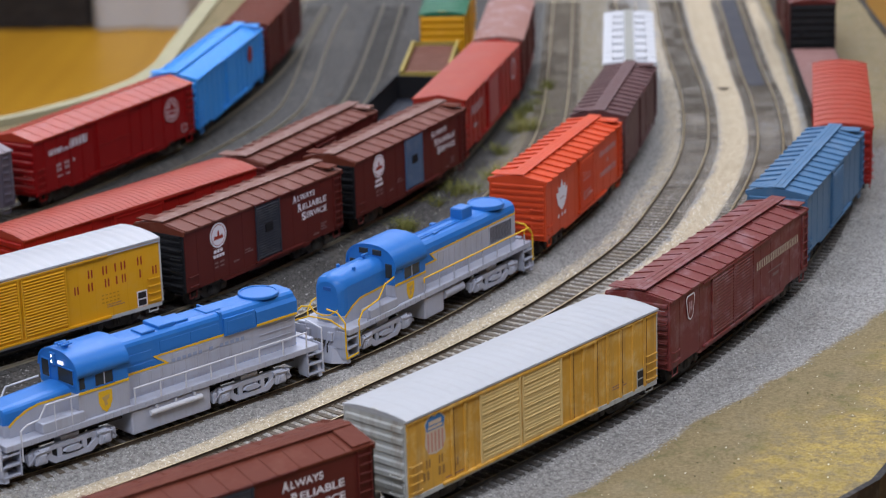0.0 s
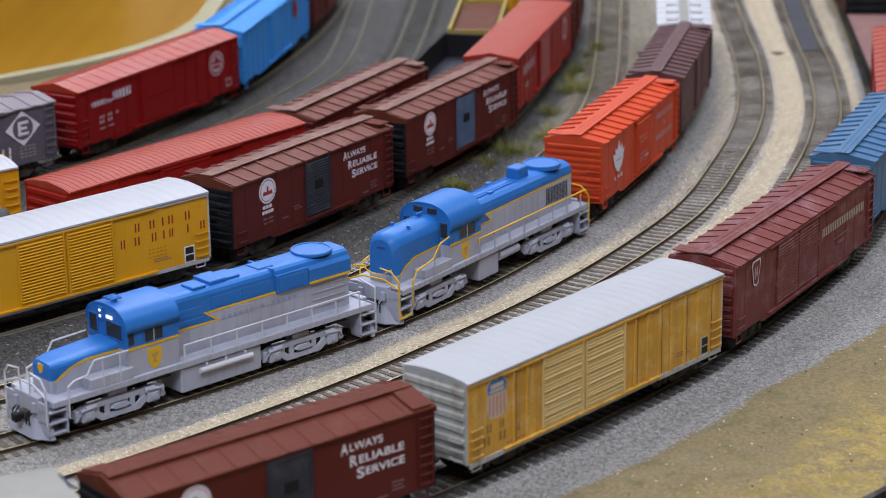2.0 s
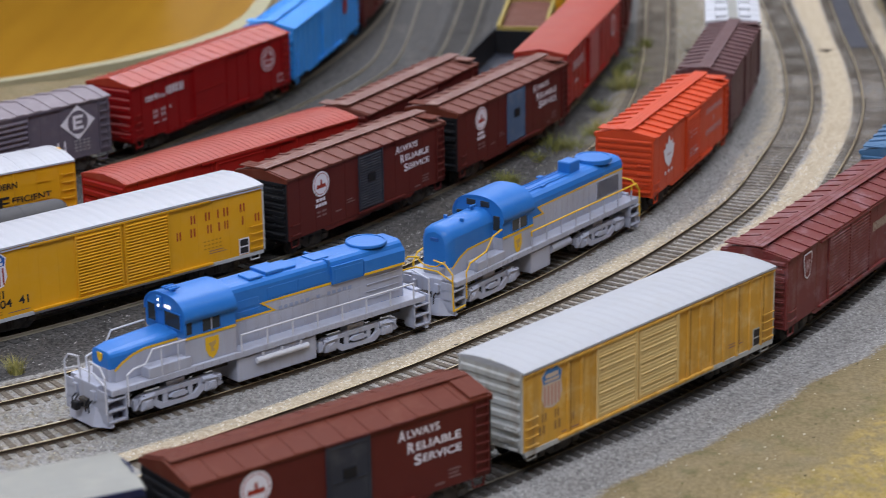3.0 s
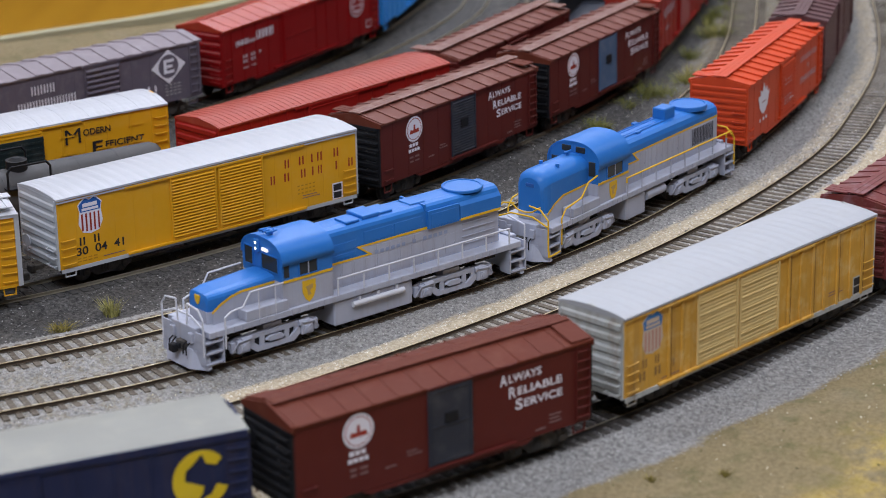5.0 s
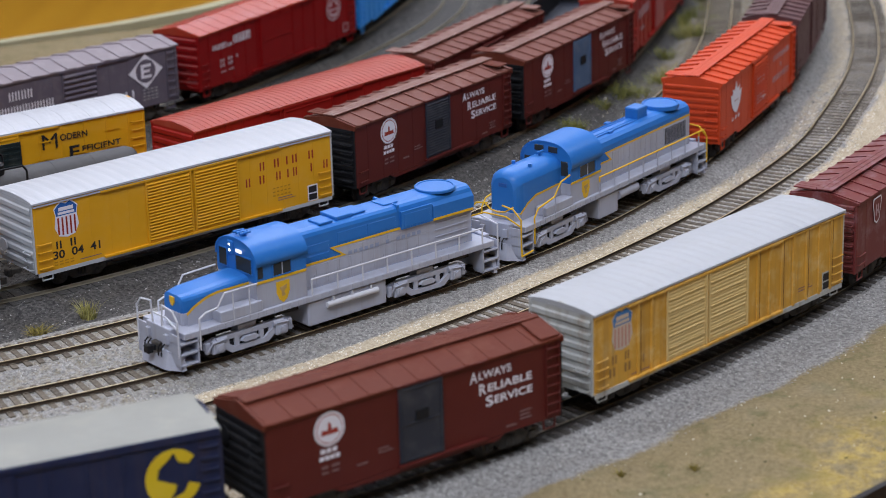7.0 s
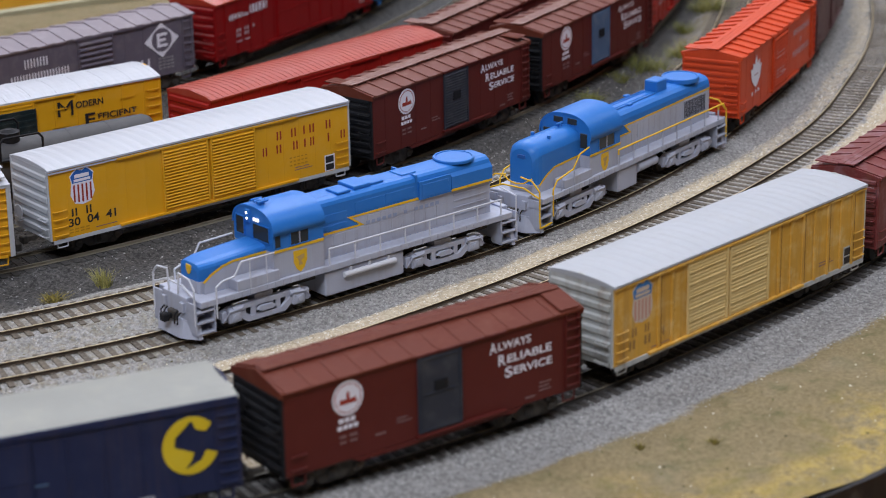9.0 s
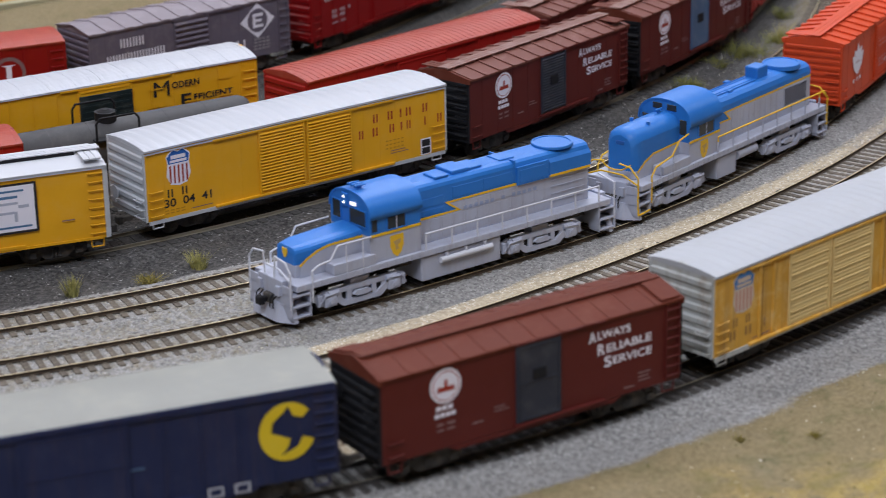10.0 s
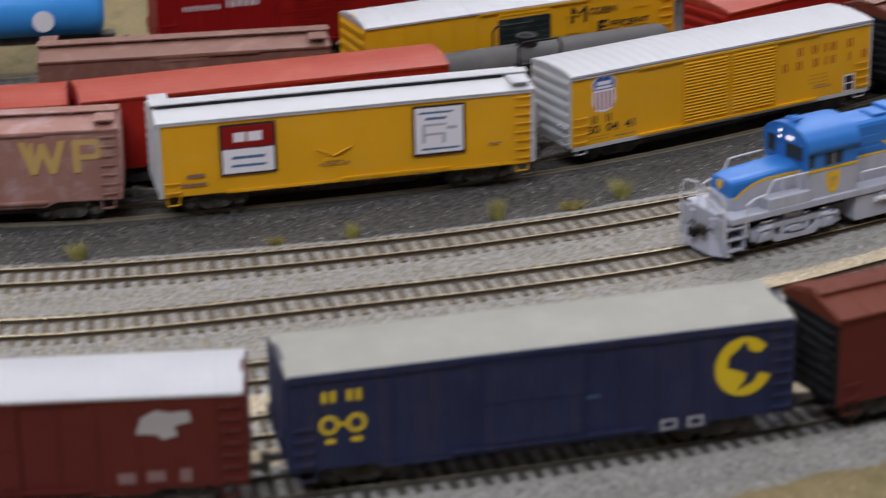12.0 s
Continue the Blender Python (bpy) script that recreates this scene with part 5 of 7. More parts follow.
steel_forty(-2.57, 115.29, 71.8, "bright orange-red boxcar with ribbed roof behind the engines", ORANGE, ORANGE, ORANGE, 14.0, leaf)
steel_forty(2.1, 130.2, 80.7, "plum brown boxcar with ribbed roof", PLUM_BROWN, PLUM_BROWN, PLUM_BROWN, 13.6, louvre=False)


def hatch_hopper(x, y, h, label):
    L, W, zb, zt = 17.0, 3.5, 1.0, 4.7
    car = freight("covered_hopper", x, y, h, label, "hopper car")
    bm = bmesh.new()
    box(bm, 0, L, 0, W, 1.9, zt, 0.05)
    for k in range(3):
        u = 2.6 + 4.3 * k
        prism(bm, [(u, 1.95), (u + 1.2, 0.75), (u + 2.0, 0.75), (u + 3.2, 1.95)], 0.3, W - 0.3, "y")
    part("body", bm, WHITE, car)
    roof_part(car, L, W, zt, 0.15, "arch", 10, WHITE, 0.02, 0.15)
    for k in range(7):
        for yy in (0.55, W - 1.35):
            bm = bmesh.new()
            box(bm, 0.7 + 2.3 * k, 2.2 + 2.3 * k, yy, yy + 0.8, zt + 0.08, zt + 0.30, 0.06)
            part("hatch", bm, WHITE, car)
    bm = bmesh.new()
    box(bm, 0, L, W / 2 - 0.3, W / 2 + 0.3, zt + 0.2, zt + 0.26)
    part("running_board", bm, ROOF_GREY, car)
    running_gear(car, L, W, 2.4)


hatch_hopper(4.3, 144.4, 89.5, "white covered hopper with rows of roof hatches")

# yard track with yellow and brown cars
double_door_fifty(-35.25, 92.63, 46.0, "clean yellow double-door boxcar with white roof and striped shield", YELLOW, YELLOW, SILVER, ROOF_WHITE, True)


def reefer_signs(car):
    for u0, u1 in ((2.75, 5.35), (11.7, 14.2)):
        bars([(u0, u1, 1.93, 4.36)], LETTER_BLACK, car, y=-0.10)
    bars([(2.87, 5.23, 3.22, 4.25)], DEEP_RED, car, "red sign panel", y=-0.106)
    bars([(2.87, 5.23, 2.02, 3.16)], LETTER, car, "white sign panel", y=-0.106)
    bars([(3.4, 3.95, 3.5, 3.95), (4.05, 4.7, 3.5, 3.95)], LETTER, car, y=-0.112)
    bars([(3.3, 4.8, 2.68, 2.82), (3.25, 4.85, 2.3, 2.42)], GREY_BLUE, car, y=-0.112)
    bars([(11.82, 14.08, 2.05, 4.25)], LETTER, car, "white sign panel", y=-0.106)
    bars([(12.0, 13.6, 3.95, 4.05), (12.3, 13.3, 3.65, 3.78), (12.1, 13.9, 2.2, 2.3)], GREY_BLUE, car, y=-0.112)
    bars([(12.15, 13.3, 3.35, 3.47), (12.15, 12.3, 2.55, 3.4), (12.3, 13.1, 2.9, 3.02), (13.1, 13.25, 2.5, 3.0), (13.3, 13.8, 3.15, 3.3)], GREY, car, y=-0.112)
    bars([(1.2, 2.0, 2.0, 2.15), (0.9, 2.1, 1.6, 1.72), (7.3, 8.7, 2.0, 2.06), (15.3, 15.9, 2.2, 2.26)], DIM, car, y=-0.1)


def reefer(x, y, h, label):
    L, W, zb, zt = 17.5, 3.5, 1.1, 4.68
    car = freight("refrigerator_car", x, y, h, label)
    box_body(car, L, W, zb, zt, YELLOW, None)
    roof_part(car, L, W, zt, 0.26, "gable", 1, WHITE, 0.0, 0.1)
    running_board(car, L, W, zt + 0.24, WHITE, 0.7, lift=0.13)
    # added black bar, stands in for the shadow line below the roof walk
    bm = bmesh.new()
    box(bm, 0.1, L - 1.1, W / 2 - 0.36, W / 2 + 0.34, zt + 0.2, zt + 0.345)
    part("walk_shadow_bar", bm, BLACK, car, "black bar that draws the shadow gap under the roof walk")
    bm = bmesh.new()
    box(bm, 0, L, -0.08, 0.0, zt - 0.16, zt - 0.04)
    part("eave_strip", bm, WHITE, car)
    end_panel(car, 0, -1, W, zb, zt, 8, SILVER)
    end_panel(car, L, 1, W, zb, zt, 8, SILVER)
    bm = bmesh.new()
    box(bm, 0.0, 0.12, -0.03, 0.05, zb, zt)
    box(bm, L - 0.14, L, -0.03, 0.05, zb, zt)
    pieces("corner_post", bm, SILVER, car)
    bm = bmesh.new()
    box(bm, 3.0, L - 0.3, -0.06, 0.02, zb - 0.02, zb + 0.10)
    box(bm, 8.3, 13.5, -0.10, 0.02, zb + 0.08, zb + 0.2)
    part("side_sill", bm, YELLOW, car)
    bm = bmesh.new()
    tube(bm, [(7.2, -0.05, 2.75), (8.0, -0.09, 2.4), (8.8, -0.05, 2.75)], 0.05, 5)
    box(bm, 7.6, 8.4, -0.06, 0.0, 2.15, 2.3)
    part("door_latch", bm, YELLOW, car)
    ladder(car, L - 0.85, L - 0.2, [1.4 + 0.42 * k for k in range(8)], YELLOW)
    ladder(car, 0.2, 0.85, [1.35, 1.8, 2.25][:2], YELLOW)
    stirrups(car, L, W, zb, YELLOW)
    reefer_signs(car)
    running_gear(car, L, W, 2.5)


reefer(-51.62, 81.62, 30.6, "golden yellow refrigerator car with sign panels and white roof")


def faded_marks(car):
    bars([(10.1, 10.3, 2.6, 4.05)], FADED_GOLD, car, y=-0.05)
    o = [(9.6, 4.1), (9.95, 4.1), (10.25, 3.2), (10.55, 4.0), (10.8, 4.0), (11.1, 3.2), (11.4, 4.1), (11.75, 4.1), (11.25, 2.55), (10.95, 2.55), (10.68, 3.35), (10.4, 2.55), (10.1, 2.55)]
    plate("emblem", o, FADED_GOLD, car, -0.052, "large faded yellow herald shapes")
    plate("emblem", [(12.0, 2.55), (12.0, 4.1), (13.1, 4.1), (13.4, 3.9), (13.4, 3.4), (13.1, 3.15), (12.35, 3.15), (12.35, 2.55)], FADED_GOLD, car, -0.052)
    plate("emblem_mark", [(12.35, 3.4), (12.35, 3.85), (12.95, 3.85), (13.05, 3.75), (13.05, 3.5), (12.95, 3.4)], MAUVE, car, -0.058)


steel_forty(-66.3, 75.7, 22.4, "faded pinkish brown boxcar with large worn lettering", MAUVE, MAUVE, MAUVE, 14.0, faded_marks, louvre=False, rib=1, rib_h=0.0)
brown_forty(-21.75, 106.65, 59.2, "brown boxcar with slatted grey door and black end", "slats")
brown_forty(-13.9, 120.3, 65.6, "brown boxcar with blue door and black end", "slats", DOOR_BLUE)


def red_far_marks(car):
    plate("emblem", ring_outline(14.6, 3.3, 0.75), LETTER_ROSE, car, -0.05, "round pale emblem")
    plate("emblem_field", ring_outline(14.6, 3.3, 0.5), RED, car, -0.056)
    glyphs([(1.6 + 0.42 * i, 1.92 + 0.42 * i, 3.1, 3.7) for i in range(8)], LETTER_ROSE, car, "pale lettering", y=-0.05)
    bars([(2.2, 2.6, 2.2, 2.4), (2.8, 3.2, 2.2, 2.4)], LETTER_ROSE, car, y=-0.05)
    bm = bmesh.new()
    box(bm, 6.6, 9.4, -0.15, -0.10, 1.3, 4.3, 0.02)
    part("door", bm, FADED_RED, car, "faded red door")


smooth_fifty(-8.19, 135.1, 79.8, "red boxcar with smooth red roof beyond the brown ones", RED, RED_ROOF, RED, 17.0, decor=red_far_marks, rib_h=0.0, rise=0.14)
smooth_fifty(-5.0, 153.0, 88.0, "dull brown boxcar far down the yard", BROWN, MAUVE, BROWN, 14.0)


# second yard track
def red_near_marks(car):
    bars([(14.2, 15.6, 3.6, 3.9)], DIM, car, y=-0.05)


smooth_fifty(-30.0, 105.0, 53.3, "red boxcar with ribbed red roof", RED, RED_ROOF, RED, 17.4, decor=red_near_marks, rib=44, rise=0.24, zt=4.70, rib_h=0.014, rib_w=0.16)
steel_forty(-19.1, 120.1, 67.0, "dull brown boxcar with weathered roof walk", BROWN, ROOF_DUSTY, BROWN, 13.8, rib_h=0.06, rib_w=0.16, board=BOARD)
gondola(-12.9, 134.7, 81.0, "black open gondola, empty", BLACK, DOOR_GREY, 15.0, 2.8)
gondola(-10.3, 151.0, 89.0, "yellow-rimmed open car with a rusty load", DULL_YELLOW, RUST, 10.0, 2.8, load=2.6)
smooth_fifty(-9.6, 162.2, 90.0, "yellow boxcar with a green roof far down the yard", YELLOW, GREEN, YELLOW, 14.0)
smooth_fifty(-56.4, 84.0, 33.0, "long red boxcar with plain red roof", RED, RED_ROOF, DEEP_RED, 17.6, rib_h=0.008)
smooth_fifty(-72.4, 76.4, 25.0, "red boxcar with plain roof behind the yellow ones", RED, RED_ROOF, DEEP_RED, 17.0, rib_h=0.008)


# third yard track
def modern(car):
    bm = bmesh.new()
    box(bm, 7.3, 10.3, -0.16, -0.10, 1.2, 4.25, 0.02)
    d = part("door", bm, DOOR_DARK, car, "dark green slatted door")
    bm = bmesh.new()
    for i in range(9):
        box(bm, 7.4, 10.2, -0.19, -0.155, 1.35 + 0.32 * i, 1.47 + 0.32 * i)
    pieces("door_slat", bm, DOOR_DARK, d)
    bars([(u, u + 0.9, z, z + 0.08) for u in (11.2, 13.3, 15.2) for z in (1.9, 2.95, 3.9) if (u, z) != (13.3, 3.9)], YELLOW, car, y=-0.07)
    lettering("M", 11.55, 3.5, 0.9, 0.82, LETTER_BLACK, car, -0.06)
    lettering("ODERN", 12.6, 3.82, 1.6, 0.36, LETTER_BLACK, car, -0.06)
    lettering("E", 13.1, 2.72, 0.6, 0.72, LETTER_BLACK, car, -0.06)
    lettering("FFICIENT", 13.85, 2.98, 2.3, 0.36, LETTER_BLACK, car, -0.06)


smooth_fifty(-47.2, 97.9, 40.6, "yellow boxcar with white roof, dark door and black slogan", YELLOW, ROOF_WHITE, YELLOW, 17.6, rise=0.26, rib=12, zt=4.78, decor=modern, door=(7.3, 10.3), rib_h=0.012)
steel_forty(-61.2, 89.5, 24.6, "pinkish brown boxcar with raised roof walk", PINK_BROWN, PINK_BROWN, PINK_BROWN, 14.2, louvre=False, rib=1, rib_h=0.0)


# outer yard track
def erie(car):
    plate("emblem", [(11.5, 4.42), (12.75, 3.38), (11.5, 2.3), (10.25, 3.38)], LETTER, car, -0.05, "white diamond emblem")
    plate("emblem_field", ring_outline(11.5, 3.38, 0.72, 20), PLUM, car, -0.056)
    bars([(11.15, 11.35, 2.95, 3.8), (11.35, 11.9, 3.62, 3.8), (11.35, 11.8, 3.29, 3.45), (11.35, 11.9, 2.95, 3.12)], LETTER, car, y=-0.062)
    glyphs([(1.95 + 0.42 * i, 2.24 + 0.42 * i, 3.42, 3.95) for i in range(4)] + [(1.0 + 0.40 * i, 1.29 + 0.40 * i, 2.62, 3.1) for i in range(10)], LETTER, car, "two rows of white letters", y=-0.05)
    glyphs([(9.95, 10.55, 1.55, 1.95), (9.95, 10.55, 1.98, 2.38)], LETTER, car, y=-0.05, stroke=0.2)
    bars([(11.2 + 0.3 * i, 11.4 + 0.3 * i, z, z + 0.07) for i in range(4) for z in (1.6, 1.8, 2.0, 2.2)], HERALD_GREY, car, y=-0.05)


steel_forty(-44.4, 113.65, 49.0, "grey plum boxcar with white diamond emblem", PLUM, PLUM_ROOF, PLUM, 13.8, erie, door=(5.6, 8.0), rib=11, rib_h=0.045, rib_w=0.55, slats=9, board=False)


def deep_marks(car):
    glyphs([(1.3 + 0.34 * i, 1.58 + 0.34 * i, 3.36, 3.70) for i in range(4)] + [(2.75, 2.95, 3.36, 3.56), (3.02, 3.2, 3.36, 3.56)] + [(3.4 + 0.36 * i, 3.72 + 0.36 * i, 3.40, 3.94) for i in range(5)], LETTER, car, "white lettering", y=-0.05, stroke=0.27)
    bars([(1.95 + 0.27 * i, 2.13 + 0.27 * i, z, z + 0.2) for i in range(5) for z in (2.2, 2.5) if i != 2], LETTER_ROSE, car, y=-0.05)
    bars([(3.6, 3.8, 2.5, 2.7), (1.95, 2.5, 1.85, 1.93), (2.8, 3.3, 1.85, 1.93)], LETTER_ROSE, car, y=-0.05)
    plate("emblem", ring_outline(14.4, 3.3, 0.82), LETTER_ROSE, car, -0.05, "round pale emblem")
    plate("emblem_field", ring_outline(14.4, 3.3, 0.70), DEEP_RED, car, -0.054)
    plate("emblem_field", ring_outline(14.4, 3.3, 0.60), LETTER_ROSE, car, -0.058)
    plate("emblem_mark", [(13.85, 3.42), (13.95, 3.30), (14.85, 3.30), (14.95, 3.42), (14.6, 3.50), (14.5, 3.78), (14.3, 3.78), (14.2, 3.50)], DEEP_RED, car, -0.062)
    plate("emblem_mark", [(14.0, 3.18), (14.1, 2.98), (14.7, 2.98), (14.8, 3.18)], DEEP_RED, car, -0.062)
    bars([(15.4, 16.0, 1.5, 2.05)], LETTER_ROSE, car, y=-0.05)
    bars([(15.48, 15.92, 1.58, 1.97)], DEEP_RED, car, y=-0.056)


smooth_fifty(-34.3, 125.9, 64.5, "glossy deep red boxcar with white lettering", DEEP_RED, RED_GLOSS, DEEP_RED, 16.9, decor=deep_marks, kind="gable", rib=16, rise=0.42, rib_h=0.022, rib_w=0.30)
def blue_marks(car):
    plate("emblem", ring_outline(12.6, 3.5, 0.62), DEEP_RED, car, -0.05, "small dark red emblem")


smooth_fifty(-26.8, 142.2, 82.0, "bright sky blue boxcar with ribbed roof", SKY_BLUE, SKY_BLUE, SKY_BLUE, 16.2, kind="gable", rise=0.40, rib=22, rib_h=0.03, decor=blue_marks, door=(7.0, 10.0), board=SKY_BLUE)
smooth_fifty(-24.3, 159.6, 87.0, "dull red boxcar far along the edge", BROWN, BROWN_ROOF, BROWN, 14.0)


def anchor(car):
    bars([(7.4, 10.6, 1.5 + 0.2 * i, 1.58 + 0.2 * i) for i in range(14)], DEEP_RED, car, "door slats", y=-0.15)
    plate("emblem", ring_outline(14.7, 3.1, 0.95, 28), DIM, car, -0.05, "pale ring emblem")
    plate("emblem_field", ring_outline(14.7, 3.1, 0.74, 28), DEEP_RED, car, -0.056)
    plate("emblem_mark", [(14.1, 2.4), (15.3, 2.4), (14.85, 2.75), (14.85, 3.5), (15.1, 3.6), (14.3, 3.6), (14.55, 3.5), (14.55, 2.75)], LETTER, car, -0.062)
    glyphs([(1.3 + 0.42 * i, 1.6 + 0.42 * i, 3.40, 3.68) for i in range(5)] + [(3.7 + 0.36 * i, 4.02 + 0.36 * i, 3.45, 3.92) for i in range(5)], LETTER, car, "white lettering", y=-0.05, stroke=0.27)


smooth_fifty(-60.5, 102.5, 33.0, "dark red boxcar with pale ring emblem", DEEP_RED, RED_ROOF, DEEP_RED, 17.9, decor=anchor, rib_h=0.01)


def tank_car(x, y, h, label, shell, dome, radius=1.55, mid=2.9, emblem=True, shift=0.0):
    L, W = 15.0, 3.3
    cu = L / 2 + shift
    car = freight("tank_car", x, y, h, label, "tank car")
    bm = bmesh.new()
    prof = [(0.5, radius * 0.35), (0.56, radius * 0.72), (0.72, radius * 0.92), (1.0, radius)]
    prof += [(L - a, r) for a, r in reversed(prof)]
    rings = [[bm.verts.new((a, W / 2 + r * math.cos(k * math.tau / 32), mid + r * math.sin(k * math.tau / 32))) for k in range(32)] for a, r in prof]
    for p, q in zip(rings, rings[1:]):
        for k in range(32):
            bm.faces.new((p[k], p[(k + 1) % 32], q[(k + 1) % 32], q[k])).smooth = True
    bm.faces.new(rings[0])
    bm.faces.new(rings[-1][::-1])
    bmesh.ops.recalc_face_normals(bm, faces=bm.faces)
    part("tank", bm, shell, car)
    bm = bmesh.new()
    for u in (3.2, 5.4, 9.6, 11.8):
        cyl(bm, (u - 0.04, W / 2, mid), (u + 0.04, W / 2, mid), radius + 0.012, 32)
    pieces("tank_band", bm, shell, car)
    bm = bmesh.new()
    cyl(bm, (cu, W / 2, mid + radius - 0.2), (cu, W / 2, mid + radius + 0.42), 0.55, 18)
    cyl(bm, (cu, W / 2, mid + radius + 0.42), (cu, W / 2, mid + radius + 0.55), 0.42, 18, 0.2)
    part("dome", bm, dome, car)
    for side in (-1, 1):
        bm = bmesh.new()
        box(bm, cu - 1.2, cu + 1.2, W / 2 + side * 1.25 - 0.35, W / 2 + side * 1.25 + 0.35, mid + 0.7, mid + 0.78)
        part("platform", bm, dome, car)
        y = W / 2 + side * 1.55
        rail_z = mid + radius + 0.55
        bm = bmesh.new()
        tube(bm, [(cu - 1.15, y, mid + 0.78), (cu - 1.15, y, rail_z - 0.25), (cu - 0.95, y, rail_z), (cu + 0.95, y, rail_z), (cu + 1.15, y, rail_z - 0.25), (cu + 1.15, y, mid + 0.78)], 0.06, 6)
        part("handrail", bm, dome, car)
    bm = bmesh.new()
    box(bm, 0, L, W / 2 - 0.5, W / 2 + 0.5, 1.0, 1.4)
    part("underframe", bm, GRIME, car)
    if emblem:
        plate("emblem", ring_outline(11.2, 2.6, 0.6, 16), LETTER, car, 0.02, "pale worn emblem")
    running_gear(car, L, W, 2.4)


tank_car(-77.6, 97.8, 24.0, "bright blue tank car with a pale emblem", SKY_BLUE, SKY_BLUE)
tank_car(-43.2, 94.16, 40.0, "grey tank car with black dome and handrail", COVER, BLACK, 1.35, 2.70, False, -1.0)


# loose sheets on the outer strip of the board
def paper_sheet(x, y, heading, w, d):
    bm = bmesh.new()
    rows = [[bm.verts.new((w * i / 8, d * j / 3, 0.05 * math.sin(i * 0.9 + j))) for j in range(4)] for i in range(9)]
    for a, b in zip(rows, rows[1:]):
        for j in range(3):
            bm.faces.new((a[j], b[j], b[j + 1], a[j + 1])).smooth = True
    bmesh.ops.solidify(bm, geom=bm.faces[:], thickness=0.06)
    ob = part("paper_sheet", bm, PAPER)
    ob.matrix_world = at_cm(x, y, 0.0, heading)
    tagged(ob, "white sheet lying on the edge of the board", "paper sheet", "sheets on the board edge")


paper_sheet(-72.3, 122.6, 27.0, 6.6, 4.0)
paper_sheet(-65.7, 126.6, 27.0, 6.2, 4.0)


# ---- the two diesel locomotives ----
def loco_truck_mesh():
    """Cast side frames with a drop equaliser, leaf springs and square journal boxes."""
    bm, dark = bmesh.new(), bmesh.new()
    plate_line = [(-2.45, 0.66), (-2.45, 1.0), (-2.0, 1.14), (2.0, 1.14), (2.45, 1.0), (2.45, 0.66), (1.25, 0.60), (0.92, 0.30), (-0.92, 0.30), (-1.25, 0.60)]
    for s in (-1, 1):
        prism(bm, plate_line, s * 1.27 - 0.06, s * 1.27 + 0.06, "y")
        box(bm, -2.0, 2.0, s * 1.38 - 0.07, s * 1.38 + 0.07, 0.90, 1.13, 0.02)
        prism(bm, [(-1.55, 0.66), (-1.02, 0.26), (1.02, 0.26), (1.55, 0.66), (1.30, 0.84), (0.84, 0.50), (-0.84, 0.50), (-1.30, 0.84)], s * 1.40 - 0.09, s * 1.40 + 0.09, "y")
        for x in (-1.22, -0.68, 0.68, 1.22):
            box(bm, x - 0.12, x + 0.12, s * 1.38 - 0.06, s * 1.38 + 0.06, 0.46, 1.0)
        prism(bm, [(-0.52, 0.70), (-0.3, 0.60), (0.3, 0.60), (0.52, 0.70), (0.3, 0.84), (-0.3, 0.84)], s * 1.45 - 0.10, s * 1.45 + 0.10, "y")
        for x in (-1.75, 1.75):
            e = 1 if x > 0 else -1
            box(bm, x - 0.34, x + 0.34, s * 1.46 - 0.12, s * 1.46 + 0.12, 0.42, 1.06, 0.05)
            box(bm, x - 0.22, x + 0.22, s * 1.60 - 0.03, s * 1.60 + 0.03, 0.50, 0.88, 0.02)
            cyl(bm, (x, s * 1.60, 0.70), (x, s * 1.68, 0.70), 0.13, 10)
            cyl(bm, (x - e * 0.45, s * 1.46, 1.02), (x + e * 0.1, s * 1.46, 1.02), 0.14, 10)
            box(bm, x + e * 0.52 - 0.12, x + e * 0.52 + 0.12, s * 1.40 - 0.10, s * 1.40 + 0.10, 0.50, 1.02, 0.03)
            tube(bm, [(x - e * 0.3, s * 1.62, 1.05), (x + e * 0.35, s * 1.62, 1.0), (x + e * 0.62, s * 1.56, 0.62)], 0.035, 5)
        # black plates on the solid frame, painted shade in place of open gaps
        for x0, x1 in ((-1.14, -0.76), (-0.60, -0.50), (0.50, 0.60), (0.76, 1.14)):
            box(dark, x0, x1, s * 1.335 - 0.01, s * 1.335 + 0.01, 0.52, 0.96)
        box(dark, -0.6, 0.6, s * 1.335 - 0.01, s * 1.335 + 0.01, 0.86, 0.97)
        box(dark, -0.6, 0.6, s * 1.335 - 0.01, s * 1.335 + 0.01, 0.46, 0.59)
    box(bm, -0.5, 0.5, -1.3, 1.3, 0.95, 1.35)
    made = []
    for name, b, mat in (("truck", bm, GREY), ("frame_gap_shade", dark, BLACK)):
        me = bpy.data.meshes.new(name)
        b.transform(Matrix.Scale(CM, 4))
        b.to_mesh(me)
        b.free()
        me.materials.append(mat)
        made.append(me)
    return made


LOCO_TRUCK, FRAME_GAP_SHADE = loco_truck_mesh()


